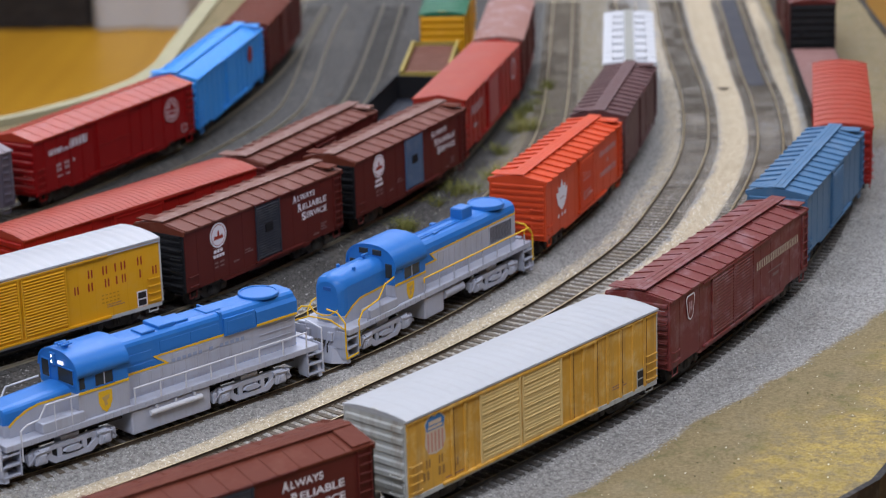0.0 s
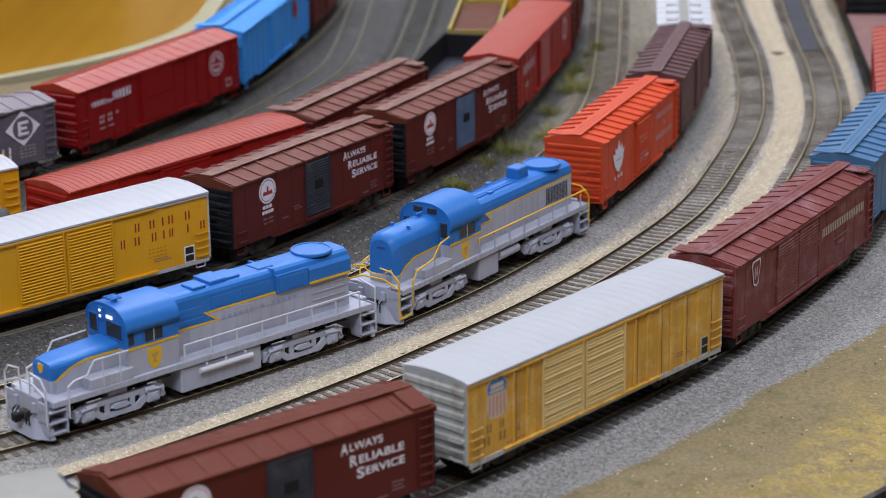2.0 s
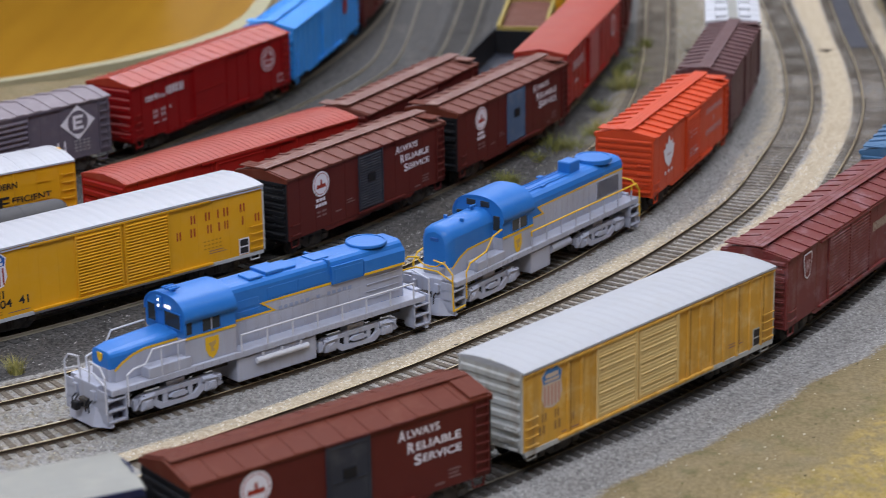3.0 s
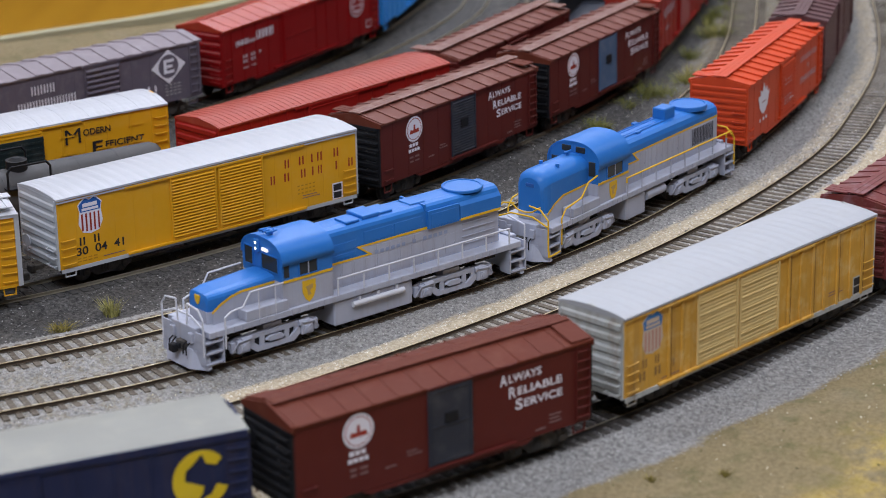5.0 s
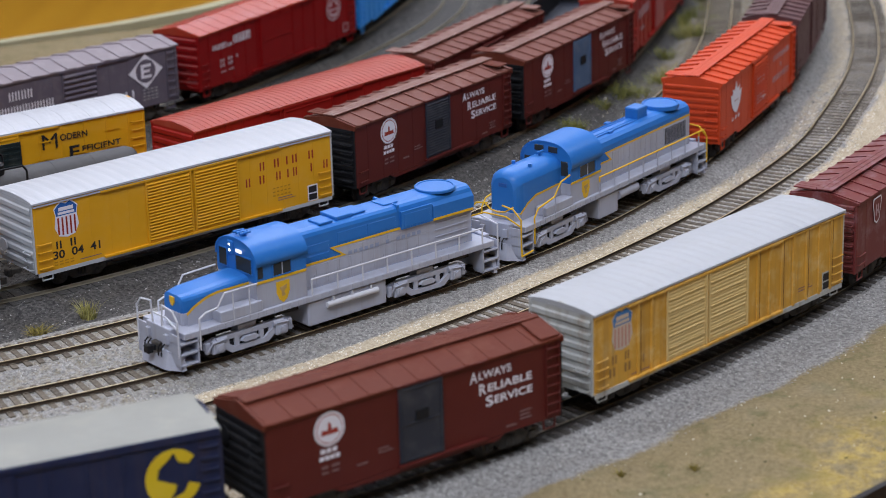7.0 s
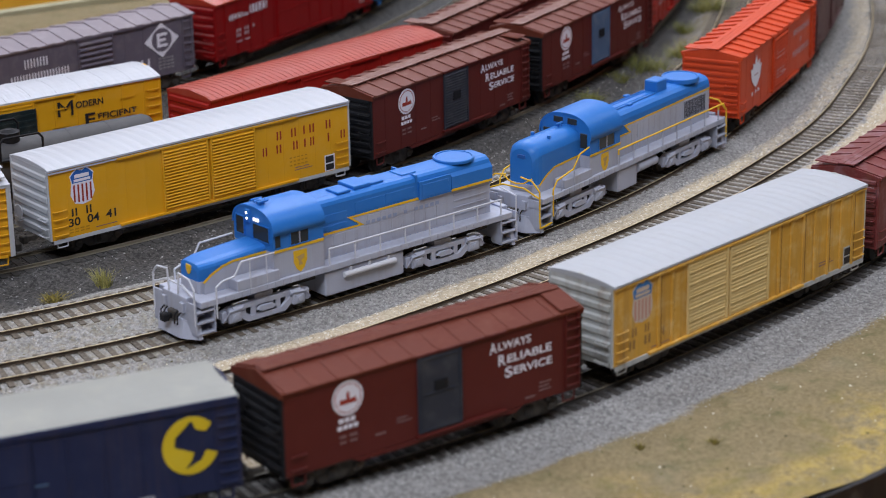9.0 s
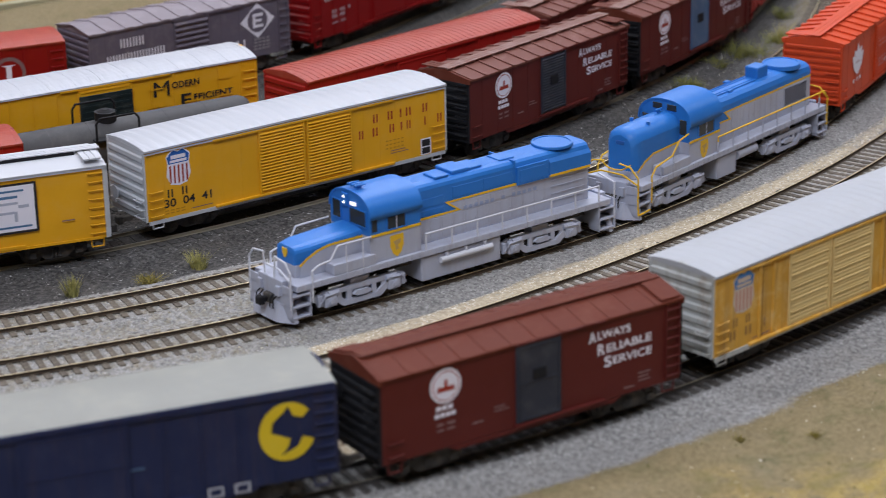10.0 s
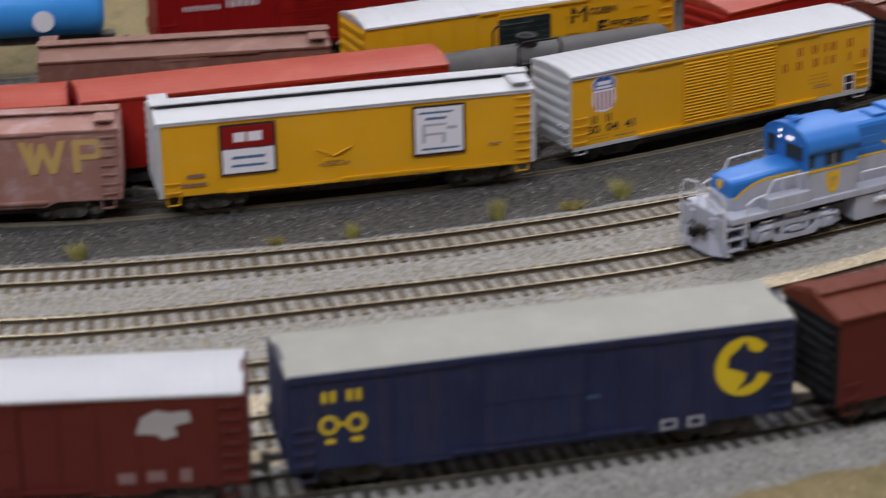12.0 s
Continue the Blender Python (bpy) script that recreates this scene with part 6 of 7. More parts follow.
def hood(name, u0, u1, zt, mat, loco, round_front=0.0, v0=0.75, v1=2.55, z0=1.85, drop=0.3):
    k = max(1.0, drop / 0.35)
    c = [(v0, z0), (v0, zt - drop), (v0 + 0.06 * k, zt - drop * 0.5), (v0 + 0.2 * k, zt - drop * 0.18), (v0 + 0.45 * k, zt), (v1 - 0.45 * k, zt), (v1 - 0.2 * k, zt - drop * 0.18), (v1 - 0.06 * k, zt - drop * 0.5), (v1, zt - drop), (v1, z0)]
    bm = bmesh.new()
    if round_front:
        # the outline draws in towards the end, for a rounded nose
        rows = []
        mid = (v0 + v1) / 2
        for du, k, kz in ((0.0, 0.72, round_front * 0.55), (0.10, 0.86, round_front * 0.25), (0.28, 0.96, round_front * 0.08), (0.5, 1.0, 0.0), (u1 - u0, 1.0, 0.0)) if round_front > 0.4 else ((0.0, 0.70, 0.42), (0.06, 0.78, 0.24), (0.75, 1.0, 0.16), (u1 - u0, 1.0, 0.0)):
            rows.append([bm.verts.new((u0 + du, mid + (v - mid) * k, z - (kz if z > z0 + 0.3 else 0))) for v, z in c])
        n = len(c)
        for cap in (bm.faces.new(rows[0]), bm.faces.new(rows[-1][::-1])):
            for e in cap.edges:
                e.smooth = False
        for a, b in zip(rows, rows[1:]):
            for i in range(n):
                f = bm.faces.new((a[i], b[i], b[(i + 1) % n], a[(i + 1) % n]))
                f.smooth = round_front > 0.4 and 1 <= i <= 7
        bmesh.ops.recalc_face_normals(bm, faces=bm.faces)
    else:
        prism(bm, c, u0, u1, "x")
    return part(name, bm, mat, loco)


def cab(loco, u0, u1, eave, top, belt, v0=0.15, v1=3.15):
    mid = (v0 + v1) / 2
    bm = bmesh.new()
    prism(bm, [(v0, 1.85), (v1, 1.85), (v1, belt), (v0, belt)], u0, u1, "x")
    body = part("cab_lower", bm, GREY, loco)
    def bow(t, dv, dz):
        c = math.cos(t)
        return (mid - math.copysign(abs(c) ** 0.85, c) * ((v1 - v0) / 2 + dv), eave + dz[0] + max(0.0, math.sin(t)) ** 0.82 * (top - eave + dz[1]))
    arcs = [bow(t, 0.0, (0.0, 0.0)) for t in np.linspace(0, math.pi, 17)]
    bm = bmesh.new()
    prism(bm, [(v0, belt), (v1, belt)] + arcs[::-1], u0, u1, "x")
    part("cab", bm, BLUE, loco)
    bm = bmesh.new()
    hi = [bow(t, 0.10, (-0.04, 0.10)) for t in np.linspace(0, math.pi, 21)]
    lo = [bow(t, 0.02, (-0.04, 0.02)) for t in np.linspace(math.pi, 0, 21)]
    prism(bm, hi + lo, u0 - 0.03, u1 + 0.06, "x", True)
    part("cab_roof", bm, BLUE, loco)
    return body


def window(loco, u0, u1, z0, z1, y, panes=1, frame=None):
    bm = bmesh.new()
    t = 0.05
    for a in (u0 - t, u1):
        box(bm, a, a + t, y - 0.04, y + 0.03, z0 - t, z1 + t)
    for a in (z0 - t, z1):
        box(bm, u0, u1, y - 0.04, y + 0.03, a, a + t)
    w = part("window_frame", bm, frame or BLUE, loco)
    step = (u1 - u0) / panes
    for k in range(panes):
        bm = bmesh.new()
        box(bm, u0 + step * k + 0.02, u0 + step * (k + 1) - 0.02, y - 0.012, y + 0.02, z0, z1)
        part("pane", bm, GLASS, w)
    if panes > 1:
        for k in range(1, panes):
            bm = bmesh.new()
            box(bm, u0 + step * k - 0.025, u0 + step * k + 0.025, y - 0.04, y + 0.02, z0, z1)
            part("mullion", bm, GREY, w)


def front_window(loco, u, v0, v1, z0, z1):
    bm = bmesh.new()
    box(bm, u - 0.02, u + 0.03, v0, v1, z0, z1, 0.01)
    part("windscreen", bm, GLASS, loco)


def rail(name, pts, mat, loco, r=0.045):
    bm = bmesh.new()
    tube(bm, pts, r, 6)
    return part(name, bm, mat, loco)


def steps(loco, u0, u1, v0, v1):
    bm = bmesh.new()
    for z in (0.35, 0.85, 1.35):
        box(bm, u0, u1, v0, v1, z, z + 0.07)
    for u in (u0, u1 - 0.06):
        box(bm, u, u + 0.06, v0, v1, 0.3, 1.8)
    inner = v1 if v0 < 1 else v0 - 0.05
    box(bm, u0, u1, inner, inner + 0.05, 0.35, 1.55)
    pieces("step", bm, GREY, loco)


def yellow_badge(loco, u, z, w, h, y):
    o = [(-0.5, 0.5), (0.5, 0.5), (0.5, 0.0), (0.3, -0.32), (0.0, -0.5), (-0.3, -0.32), (-0.5, 0.0)]
    plate("emblem", [(u + a * w, z + b * h) for a, b in o], GOLD, loco, y, "yellow shield emblem")
    plate("emblem_mark", [(u - w * 0.28, z + h * 0.22), (u + w * 0.30, z + h * 0.30), (u + w * 0.26, z + h * 0.12), (u + w * 0.05, z + h * 0.02), (u + w * 0.16, z - h * 0.16), (u - w * 0.10, z - h * 0.20), (u - w * 0.12, z + h * 0.04)], FADED_GOLD, loco, y - 0.006)


def band(loco, pts, w, y, mat=None):
    """A painted stripe along a line of (x, z) points on a side, with mitred corners."""
    bm = bmesh.new()
    p = [Vector(q) for q in pts]
    up, dn = [], []
    for i, q in enumerate(p):
        a = (p[i] - p[i - 1]).normalized() if i else (p[1] - p[0]).normalized()
        b = (p[i + 1] - p[i]).normalized() if i + 1 < len(p) else a
        n = Vector((-(a + b).y, (a + b).x)).normalized()
        k = w / 2 / max(0.45, n.dot(Vector((-a.y, a.x))))
        up.append(q + n * k)
        dn.append(q - n * k)
    for i in range(len(p) - 1):
        prism(bm, [tuple(dn[i]), tuple(dn[i + 1]), tuple(up[i + 1]), tuple(up[i])], y, y + 0.012, "y")
    return part("stripe", bm, mat or GOLD, loco, "yellow stripe")


def chassis(loco, L, tank, truck_us):
    bm = bmesh.new()
    box(bm, 0.3, L - 0.3, 0.0, 3.3, 1.55, 1.85, 0.03)
    part("walkway", bm, GREY, loco)
    bm = bmesh.new()
    for k in range(int((L - 3) / 0.45)):
        u = 1.6 + 0.45 * k
        box(bm, u, u + 0.03, -0.02, 0.0, 1.55, 1.85)
    part("walkway_edge", bm, GREY, loco)
    bm = bmesh.new()
    box(bm, 1.2, L - 1.2, 0.9, 2.4, 1.0, 1.56)
    part("frame", bm, GRIME, loco)
    u0, u1 = tank
    bm = bmesh.new()
    box(bm, u0, u1, 0.12, 3.18, 0.32, 1.5, 0.06)
    part("fuel_tank", bm, GREY, loco)
    for u in truck_us:
        t = add_truck(loco, u, 1.65, LOCO_TRUCK, 1.65)
        pocket = new("frame_gap_shade", FRAME_GAP_SHADE)
        pocket.parent = t
    for u0, u1, s in ((-0.12, 0.34, 1), (L - 0.34, L + 0.12, -1)):
        bm = bmesh.new()
        e, f = (u0, u1) if s > 0 else (u1, u0)
        box(bm, min(e + s * 0.12, f), max(e + s * 0.12, f), 0.72, 2.58, 0.8, 1.95, 0.03)
        part("end_sheet", bm, GREY, loco)
        # the plough: wide and forward at the foot, drawn in above
        bm = bmesh.new()
        foot = [(e + s * 0.25, 0.02), (e - s * 0.22, 0.75), (e - s * 0.22, 2.55), (e + s * 0.25, 3.28), (f, 3.28), (f, 0.02)]
        head = [(e + s * 0.22, 0.20), (e + s * 0.06, 0.85), (e + s * 0.06, 2.45), (e + s * 0.22, 3.10), (f, 3.10), (f, 0.20)]
        lo_v, hi_v = [bm.verts.new((a, b, 0.14)) for a, b in foot], [bm.verts.new((a, b, 0.92)) for a, b in head]
        for i in range(6):
            bm.faces.new((lo_v[i], lo_v[(i + 1) % 6], hi_v[(i + 1) % 6], hi_v[i]))
        bm.faces.new(lo_v)
        bm.faces.new(hi_v)
        bmesh.ops.recalc_face_normals(bm, faces=bm.faces)
        part("pilot", bm, GREY, loco)
        for v in (0.95, 2.35):
            bm = bmesh.new()
            box(bm, min(e - s * 0.02, e + s * 0.14), max(e - s * 0.02, e + s * 0.14), v - 0.14, v + 0.14, 1.25, 1.7, 0.02)
            part("receptacle", bm, GREY, loco)
        bm = bmesh.new()
        box(bm, min(e - s * 0.1, e + s * 0.2), max(e - s * 0.1, e + s * 0.2), 1.35, 1.95, 0.78, 1.22, 0.04)
        part("coupler_pocket", bm, GRIME, loco)
    for u0, u1 in ((0.0, 1.05), (L - 1.05, L)):
        steps(loco, u0, u1, 0.0, 0.7)
        steps(loco, u0, u1, 2.6, 3.3)
    add_couplers(loco, L, 1.65, 0.98, BLACK, 0.55)
    for v in (1.0, 1.25, 2.05, 2.3):
        rail("air_hose", [(-0.1, v, 1.25), (-0.3, v, 1.1), (-0.32, v, 0.7)], BLACK, loco, 0.035)


def side_rail(loco, us, z, v, mat, top=None):
    pts = [(u, v, z) for u in us]
    rail("handrail", [(us[0], v, z - 0.25)] + pts + [(us[-1], v, z - 0.25)], mat, loco, 0.045)
    for u in us:
        bm = bmesh.new()
        box(bm, u - 0.03, u + 0.03, v - 0.03, v + 0.03, 1.6, z)
        part("stanchion", bm, top or mat, loco)


def hood_doors(loco, u0, u1, n, z0, z1, y):
    w = (u1 - u0) / n
    plate("door_recess", [(u0, z0), (u1, z0), (u1, z1), (u0, z1)], SEAM, loco, y - 0.009)
    for k in range(n):
        bm = bmesh.new()
        box(bm, u0 + w * k + 0.012, u0 + w * (k + 1) - 0.012, y - 0.018, y, z0 + 0.012, z1 - 0.012)
        box(bm, u0 + w * (k + 1) - 0.12, u0 + w * (k + 1) - 0.08, y - 0.04, y, z0 + (z1 - z0) * 0.45, z0 + (z1 - z0) * 0.55)
        part("hood_door", bm, GREY, loco)


def fan_housing(loco, u, z0, z1, r):
    """A round roof fan: a low rim round a sunken grille of rings and spokes."""
    bm = bmesh.new()
    prof = [(r, z0), (r, z1 - 0.03), (r - 0.03, z1), (r - 0.11, z1), (r - 0.13, z1 - 0.07), (0.02, z1 - 0.07)]
    rows = [[bm.verts.new((u + a * math.cos(k * math.tau / 36), 1.65 + a * math.sin(k * math.tau / 36), z)) for k in range(36)] for a, z in prof]
    for p, q in zip(rows, rows[1:]):
        for k in range(36):
            bm.faces.new((p[k], p[(k + 1) % 36], q[(k + 1) % 36], q[k]))
    bmesh.ops.recalc_face_normals(bm, faces=bm.faces)
    fan = part("fan_housing", bm, BLUE, loco)
    bm = bmesh.new()
    cyl(bm, (u, 1.65, z0 + 0.02), (u, 1.65, z1 - 0.035), r - 0.14, 32)
    part("fan_grille", bm, BLUE, fan)
    return fan


def locomotive_low():
    L = 18.8
    lo = thing("locomotive", at_cm(-26.09, 82.9, 0, 46.9), "blue and grey diesel locomotive with low nose and lit headlights", "locomotive", "locomotives")
    chassis(lo, L, (7.2, 11.8), (3.9, 14.35))
    hood("short_hood", 0.85, 4.5, 3.42, BLUE, lo, 0.35, drop=0.22)
    for y in (0.738, 2.55):
        plate("hood_side", [(0.98, 1.86), (4.45, 1.86), (4.45, 3.02), (2.6, 3.02), (2.0, 2.90), (1.4, 2.66), (1.05, 2.42)], GREY, lo, y)
    band(lo, [(0.98, 2.40), (1.4, 2.68), (2.0, 2.93), (2.6, 3.05), (4.45, 3.05)], 0.11, 0.728)
    bm = bmesh.new()
    prism(bm, [(0.83, 1.01), (0.90, 0.935), (1.62, 0.738), (1.62, 2.562), (0.90, 2.365), (0.83, 2.29)], 1.86, 2.42, "z")
    part("nose_skirt", bm, GREY, lo)
    bm = bmesh.new()
    prism(bm, [(1.45, 3.08), (1.45, 2.86), (1.53, 2.72), (1.63, 2.64), (1.73, 2.72), (1.81, 2.86), (1.81, 3.08)], 0.805, 0.86, "x")
    part("emblem", bm, GOLD, lo, "small yellow nose badge")
    cab(lo, 4.4, 7.2, 3.95, 4.92, 3.12)
    bm = bmesh.new()
    for y in (0.125, 3.15):
        box(bm, 4.4, 7.2, y, y + 0.025, 3.08, 3.20)
    part("stripe", bm, GOLD, lo, "yellow stripe")
    window(lo, 5.35, 6.35, 3.28, 3.86, 0.15, 2)
    yellow_badge(lo, 5.85, 2.42, 0.75, 1.05, 0.135)
    for v0, v1, z0, z1 in ((0.42, 1.62, 3.50, 4.20), (2.32, 2.92, 3.48, 4.30)):
        front_window(lo, 4.385, v0, v1, z0, z1)
        bm = bmesh.new()
        t = 0.05
        for a, b, c, d in ((v0 - t, v0, z0 - t, z1 + t), (v1, v1 + t, z0 - t, z1 + t), (v0, v1, z0 - t, z0), (v0, v1, z1, z1 + t)):
            box(bm, 4.345, 4.40, a, b, c, d)
        part("window_frame", bm, BLUE, lo)
    bm = bmesh.new()
    box(bm, 4.50, 4.78, 0.135, 0.16, 3.32, 3.92)
    part("quarter_window", bm, GLASS, lo)
    bm = bmesh.new()
    box(bm, 4.30, 4.42, 1.78, 2.18, 4.15, 4.78, 0.04)
    part("headlight_housing", bm, BLUE, lo)
    for z in (4.34, 4.61):
        bm = bmesh.new()
        cyl(bm, (4.29, 1.98, z), (4.31, 1.98, z), 0.065, 14)
        part("headlight", bm, HEADLIGHT, lo, "glowing headlight")
    for v0 in (1.12,):
        bm = bmesh.new()
        box(bm, 4.32, 4.37, v0, v0 + 0.42, 4.34, 4.48)
        part("number_board", bm, NUMBER_LIT, lo, "lit number board")
    bm = bmesh.new()
    cyl(bm, (4.9, 1.65, 4.95), (4.9, 1.65, 5.2), 0.14, 8)
    for v in (1.4, 1.65, 1.9):
        cyl(bm, (4.5, v, 5.16), (5.1, v, 5.16), 0.07, 8, 0.05)
    part("air_horn", bm, BLUE, lo)
    hood("long_hood", 7.2, 17.7, 4.68, BLUE, lo, drop=0.30)
    for y in (0.738, 2.55):
        plate("hood_side", [(7.22, 1.86), (17.68, 1.86), (17.68, 3.5), (9.15, 3.5), (9.9, 3.05), (7.22, 3.05)], GREY, lo, y)
    band(lo, [(7.2, 3.06), (9.85, 3.06), (9.15, 3.54), (13.25, 3.54)], 0.12, 0.725)
    band(lo, [(15.2, 3.53), (17.7, 3.53)], 0.12, 0.588)
    bm = bmesh.new()
    prism(bm, [(13.25, 3.48), (15.15, 3.48), (15.15, 4.35), (13.25, 4.35)], 0.62, 0.76, "y")
    part("radiator_shutter", bm, BLUE, lo)
    bm = bmesh.new()
    for a, b, c, d in ((7.5, 9.0, 3.2, 3.42), (7.5, 9.0, 3.55, 3.95), (9.5, 11.2, 3.68, 4.2), (11.3, 13.0, 3.68, 4.2), (13.4, 15.0, 3.58, 4.2)):
        y = 0.60 if a > 13.3 else 0.735
        box(bm, a, b, y, y + 0.03, c, d, 0.01)
    pieces("side_panel", bm, BLUE, lo)
    hood_doors(lo, 7.5, 15.0, 11, 1.98, 2.95, 0.738)
    hood_doors(lo, 10.2, 13.2, 4, 3.05, 3.42, 0.738)
    bars([(10.1 + 0.32 * i, 10.1 + 0.32 * i + 0.2, 3.0, 3.17) for i in range(14) if i not in (6, 8)], FADED_BLUE, lo, "row of small blue letters", y=0.71)
    bm = bmesh.new()
    for z in (2.2, 2.55, 2.9, 3.2):
        box(bm, 15.4, 17.4, 0.70, 0.74, z, z + 0.05)
    part("louvre", bm, GREY, lo)
    bm = bmesh.new()
    fan = fan_housing(lo, 16.2, 4.66, 4.80, 1.0)
    bm = bmesh.new()
    wings = [(0.60, 3.56), (0.60, 4.18), (0.80, 4.42), (1.12, 4.66), (2.18, 4.66), (2.50, 4.42), (2.70, 4.18), (2.70, 3.56)]
    prism(bm, wings, 15.2, 17.74, "x")
    part("radiator_section", bm, BLUE, lo)
    for u0, u1, v0, v1, h in ((8.7, 9.5, 1.0, 1.9, 0.10), (9.7, 10.7, 1.05, 2.3, 0.16), (10.75, 11.5, 1.1, 2.2, 0.10), (12.6, 13.5, 1.15, 2.1, 0.06)):
        bm = bmesh.new()
        box(bm, u0, u1, v0, v1, 4.66, 4.68 + h, 0.03)
        part("roof_hatch", bm, BLUE, lo)
    bm = bmesh.new()
    box(bm, 13.1, 13.2, 0.73, 2.57, 4.36, 4.70)
    part("roof_seam", bm, BLUE, lo)
    bm = bmesh.new()
    box(bm, 2.3, 4.6, 0.02, 0.7, 1.85, 2.35, 0.03)
    part("battery_box", bm, GREY, lo)
    bm = bmesh.new()
    cyl(bm, (8.2, 0.03, 1.18), (11.2, 0.03, 1.18), 0.135, 12)
    for u in (8.6, 9.7, 10.8):
        box(bm, u - 0.04, u + 0.04, -0.02, 0.14, 1.1, 1.5)
    part("air_tank", bm, RAIL_PALE, lo)
    rail("handrail", [(1.15, 0.03, 0.9), (1.15, 0.03, 2.35), (1.5, 0.03, 2.55), (2.15, 0.03, 2.62), (2.55, 0.03, 3.2), (4.35, 0.03, 3.2)], RAIL_PALE, lo)
    rail("handrail", [(1.15, 3.27, 0.9), (1.15, 3.27, 2.35), (2.2, 3.27, 2.7), (2.55, 3.27, 3.25), (4.35, 3.27, 3.3)], RAIL_PALE, lo)
    for u in (3.0, 3.9):
        rail("stanchion", [(u, 0.03, 1.85), (u, 0.03, 3.2)], RAIL_PALE, lo, 0.03)
    rail("handrail", [(0.0, 0.05, 0.8), (0.0, 0.05, 2.5), (0.0, 0.4, 2.9), (0.0, 1.2, 3.0), (0.0, 1.3, 2.0)], RAIL_PALE, lo)
    rail("handrail", [(0.0, 3.25, 0.8), (0.0, 3.25, 2.5), (0.0, 2.9, 2.9), (0.0, 2.1, 3.0), (0.0, 2.0, 2.0)], RAIL_PALE, lo)
    rail("handrail", [(0.02, 0.1, 2.1), (0.05, 1.0, 2.45), (0.05, 2.3, 2.45), (0.02, 3.2, 2.1)], RAIL_PALE, lo)
    side_rail(lo, [7.4 + 1.48 * k for k in range(8)], 2.62, 0.04, RAIL_PALE)
    side_rail(lo, [7.4 + 1.48 * k for k in range(8)], 2.62, 3.26, RAIL_PALE)
    rail("handrail", [(18.75, 0.05, 0.8), (18.75, 0.05, 2.6), (18.7, 1.2, 2.8)], RAIL_PALE, lo)
    rail("handrail", [(18.75, 3.25, 0.8), (18.75, 3.25, 2.6), (18.7, 2.1, 2.8)], RAIL_PALE, lo)


def locomotive_high():
    L = 17.7
    lo = thing("locomotive", at_cm(-12.26, 98.1, 0, 59.5), "blue and grey diesel locomotive with tall hood and yellow handrails", "locomotive", "locomotives")
    chassis(lo, L, (7.1, 8.9), (3.6, 13.9))
    hood("short_hood", 0.75, 4.6, 4.36, BLUE, lo, 0.6, drop=0.62)
    for y in (0.738, 2.55):
        plate("hood_side", [(0.98, 1.86), (4.55, 1.86), (4.55, 2.88), (2.3, 2.84), (1.6, 2.6), (1.1, 2.3)], GREY, lo, y)
    band(lo, [(0.95, 2.22), (1.6, 2.62), (2.3, 2.87), (4.55, 2.92)], 0.10, 0.728)
    bm = bmesh.new()
    prism(bm, [(0.73, 0.99), (0.84, 0.865), (1.03, 0.775), (1.28, 0.738), (1.28, 2.562), (1.03, 2.525), (0.84, 2.435), (0.73, 2.31)], 1.86, 2.28, "z")
    part("nose_skirt", bm, GREY, lo)
    bm = bmesh.new()
    box(bm, 0.72, 0.78, 1.4, 1.9, 3.55, 3.75, 0.02)
    part("number_board", bm, SHIELD_BLUE, lo)
    for v in (1.15, 2.15):
        bm = bmesh.new()
        cyl(bm, (2.4, v, 4.25), (2.4, v, 4.42), 0.10, 8)
        part("lifting_lug", bm, BLUE, lo)
    cab(lo, 4.55, 7.3, 3.78, 4.92, 2.92)
    bm = bmesh.new()
    for y in (0.125, 3.15):
        box(bm, 4.55, 7.3, y, y + 0.025, 2.88, 2.99)
    part("stripe", bm, GOLD, lo, "yellow stripe")
    window(lo, 5.35, 6.75, 3.06, 3.66, 0.15, 2)
    yellow_badge(lo, 5.9, 2.28, 0.68, 1.0, 0.135)
    for v0, v1, z0, z1 in ((0.32, 0.72, 3.3, 4.05), (0.95, 1.5, 4.42, 4.72), (1.8, 2.35, 4.42, 4.72), (2.58, 2.98, 3.3, 4.05)):
        front_window(lo, 4.535, v0, v1, z0, z1)
    bm = bmesh.new()
    cyl(bm, (4.0, 1.65, 4.36), (4.0, 1.65, 4.55), 0.09, 8)
    cyl(bm, (3.7, 1.65, 4.55), (4.3, 1.65, 4.55), 0.08, 8, 0.05)
    part("air_horn", bm, BLUE, lo)
    hood("long_hood", 7.3, 17.0, 4.22, BLUE, lo, drop=0.46)
    for y in (0.738, 2.55):
        plate("hood_side", [(7.32, 1.86), (16.98, 1.86), (16.98, 3.46), (8.65, 3.40), (9.2, 2.95), (7.32, 2.95)], GREY, lo, y)
    band(lo, [(7.3, 2.97), (9.15, 2.97), (8.65, 3.42), (17.0, 3.50)], 0.10, 0.725)
    hood_doors(lo, 9.3, 14.1, 9, 2.0, 3.32, 0.738)
    bm = bmesh.new()
    box(bm, 14.3, 16.6, 0.70, 0.745, 2.35, 3.38)
    grille = part("radiator_grille", bm, GREY, lo)
    bm = bmesh.new()
    for k in range(14):
        box(bm, 14.4 + 0.155 * k, 14.46 + 0.155 * k, 0.675, 0.702, 2.42, 3.32)
    part("louvre", bm, DOOR_GREY, grille)
    bm = bmesh.new()
    box(bm, 12.5, 13.5, 1.25, 2.05, 4.15, 4.80, 0.05)
    part("exhaust_box", bm, BLUE, lo)
    fan_housing(lo, 15.45, 4.18, 4.42, 1.02)
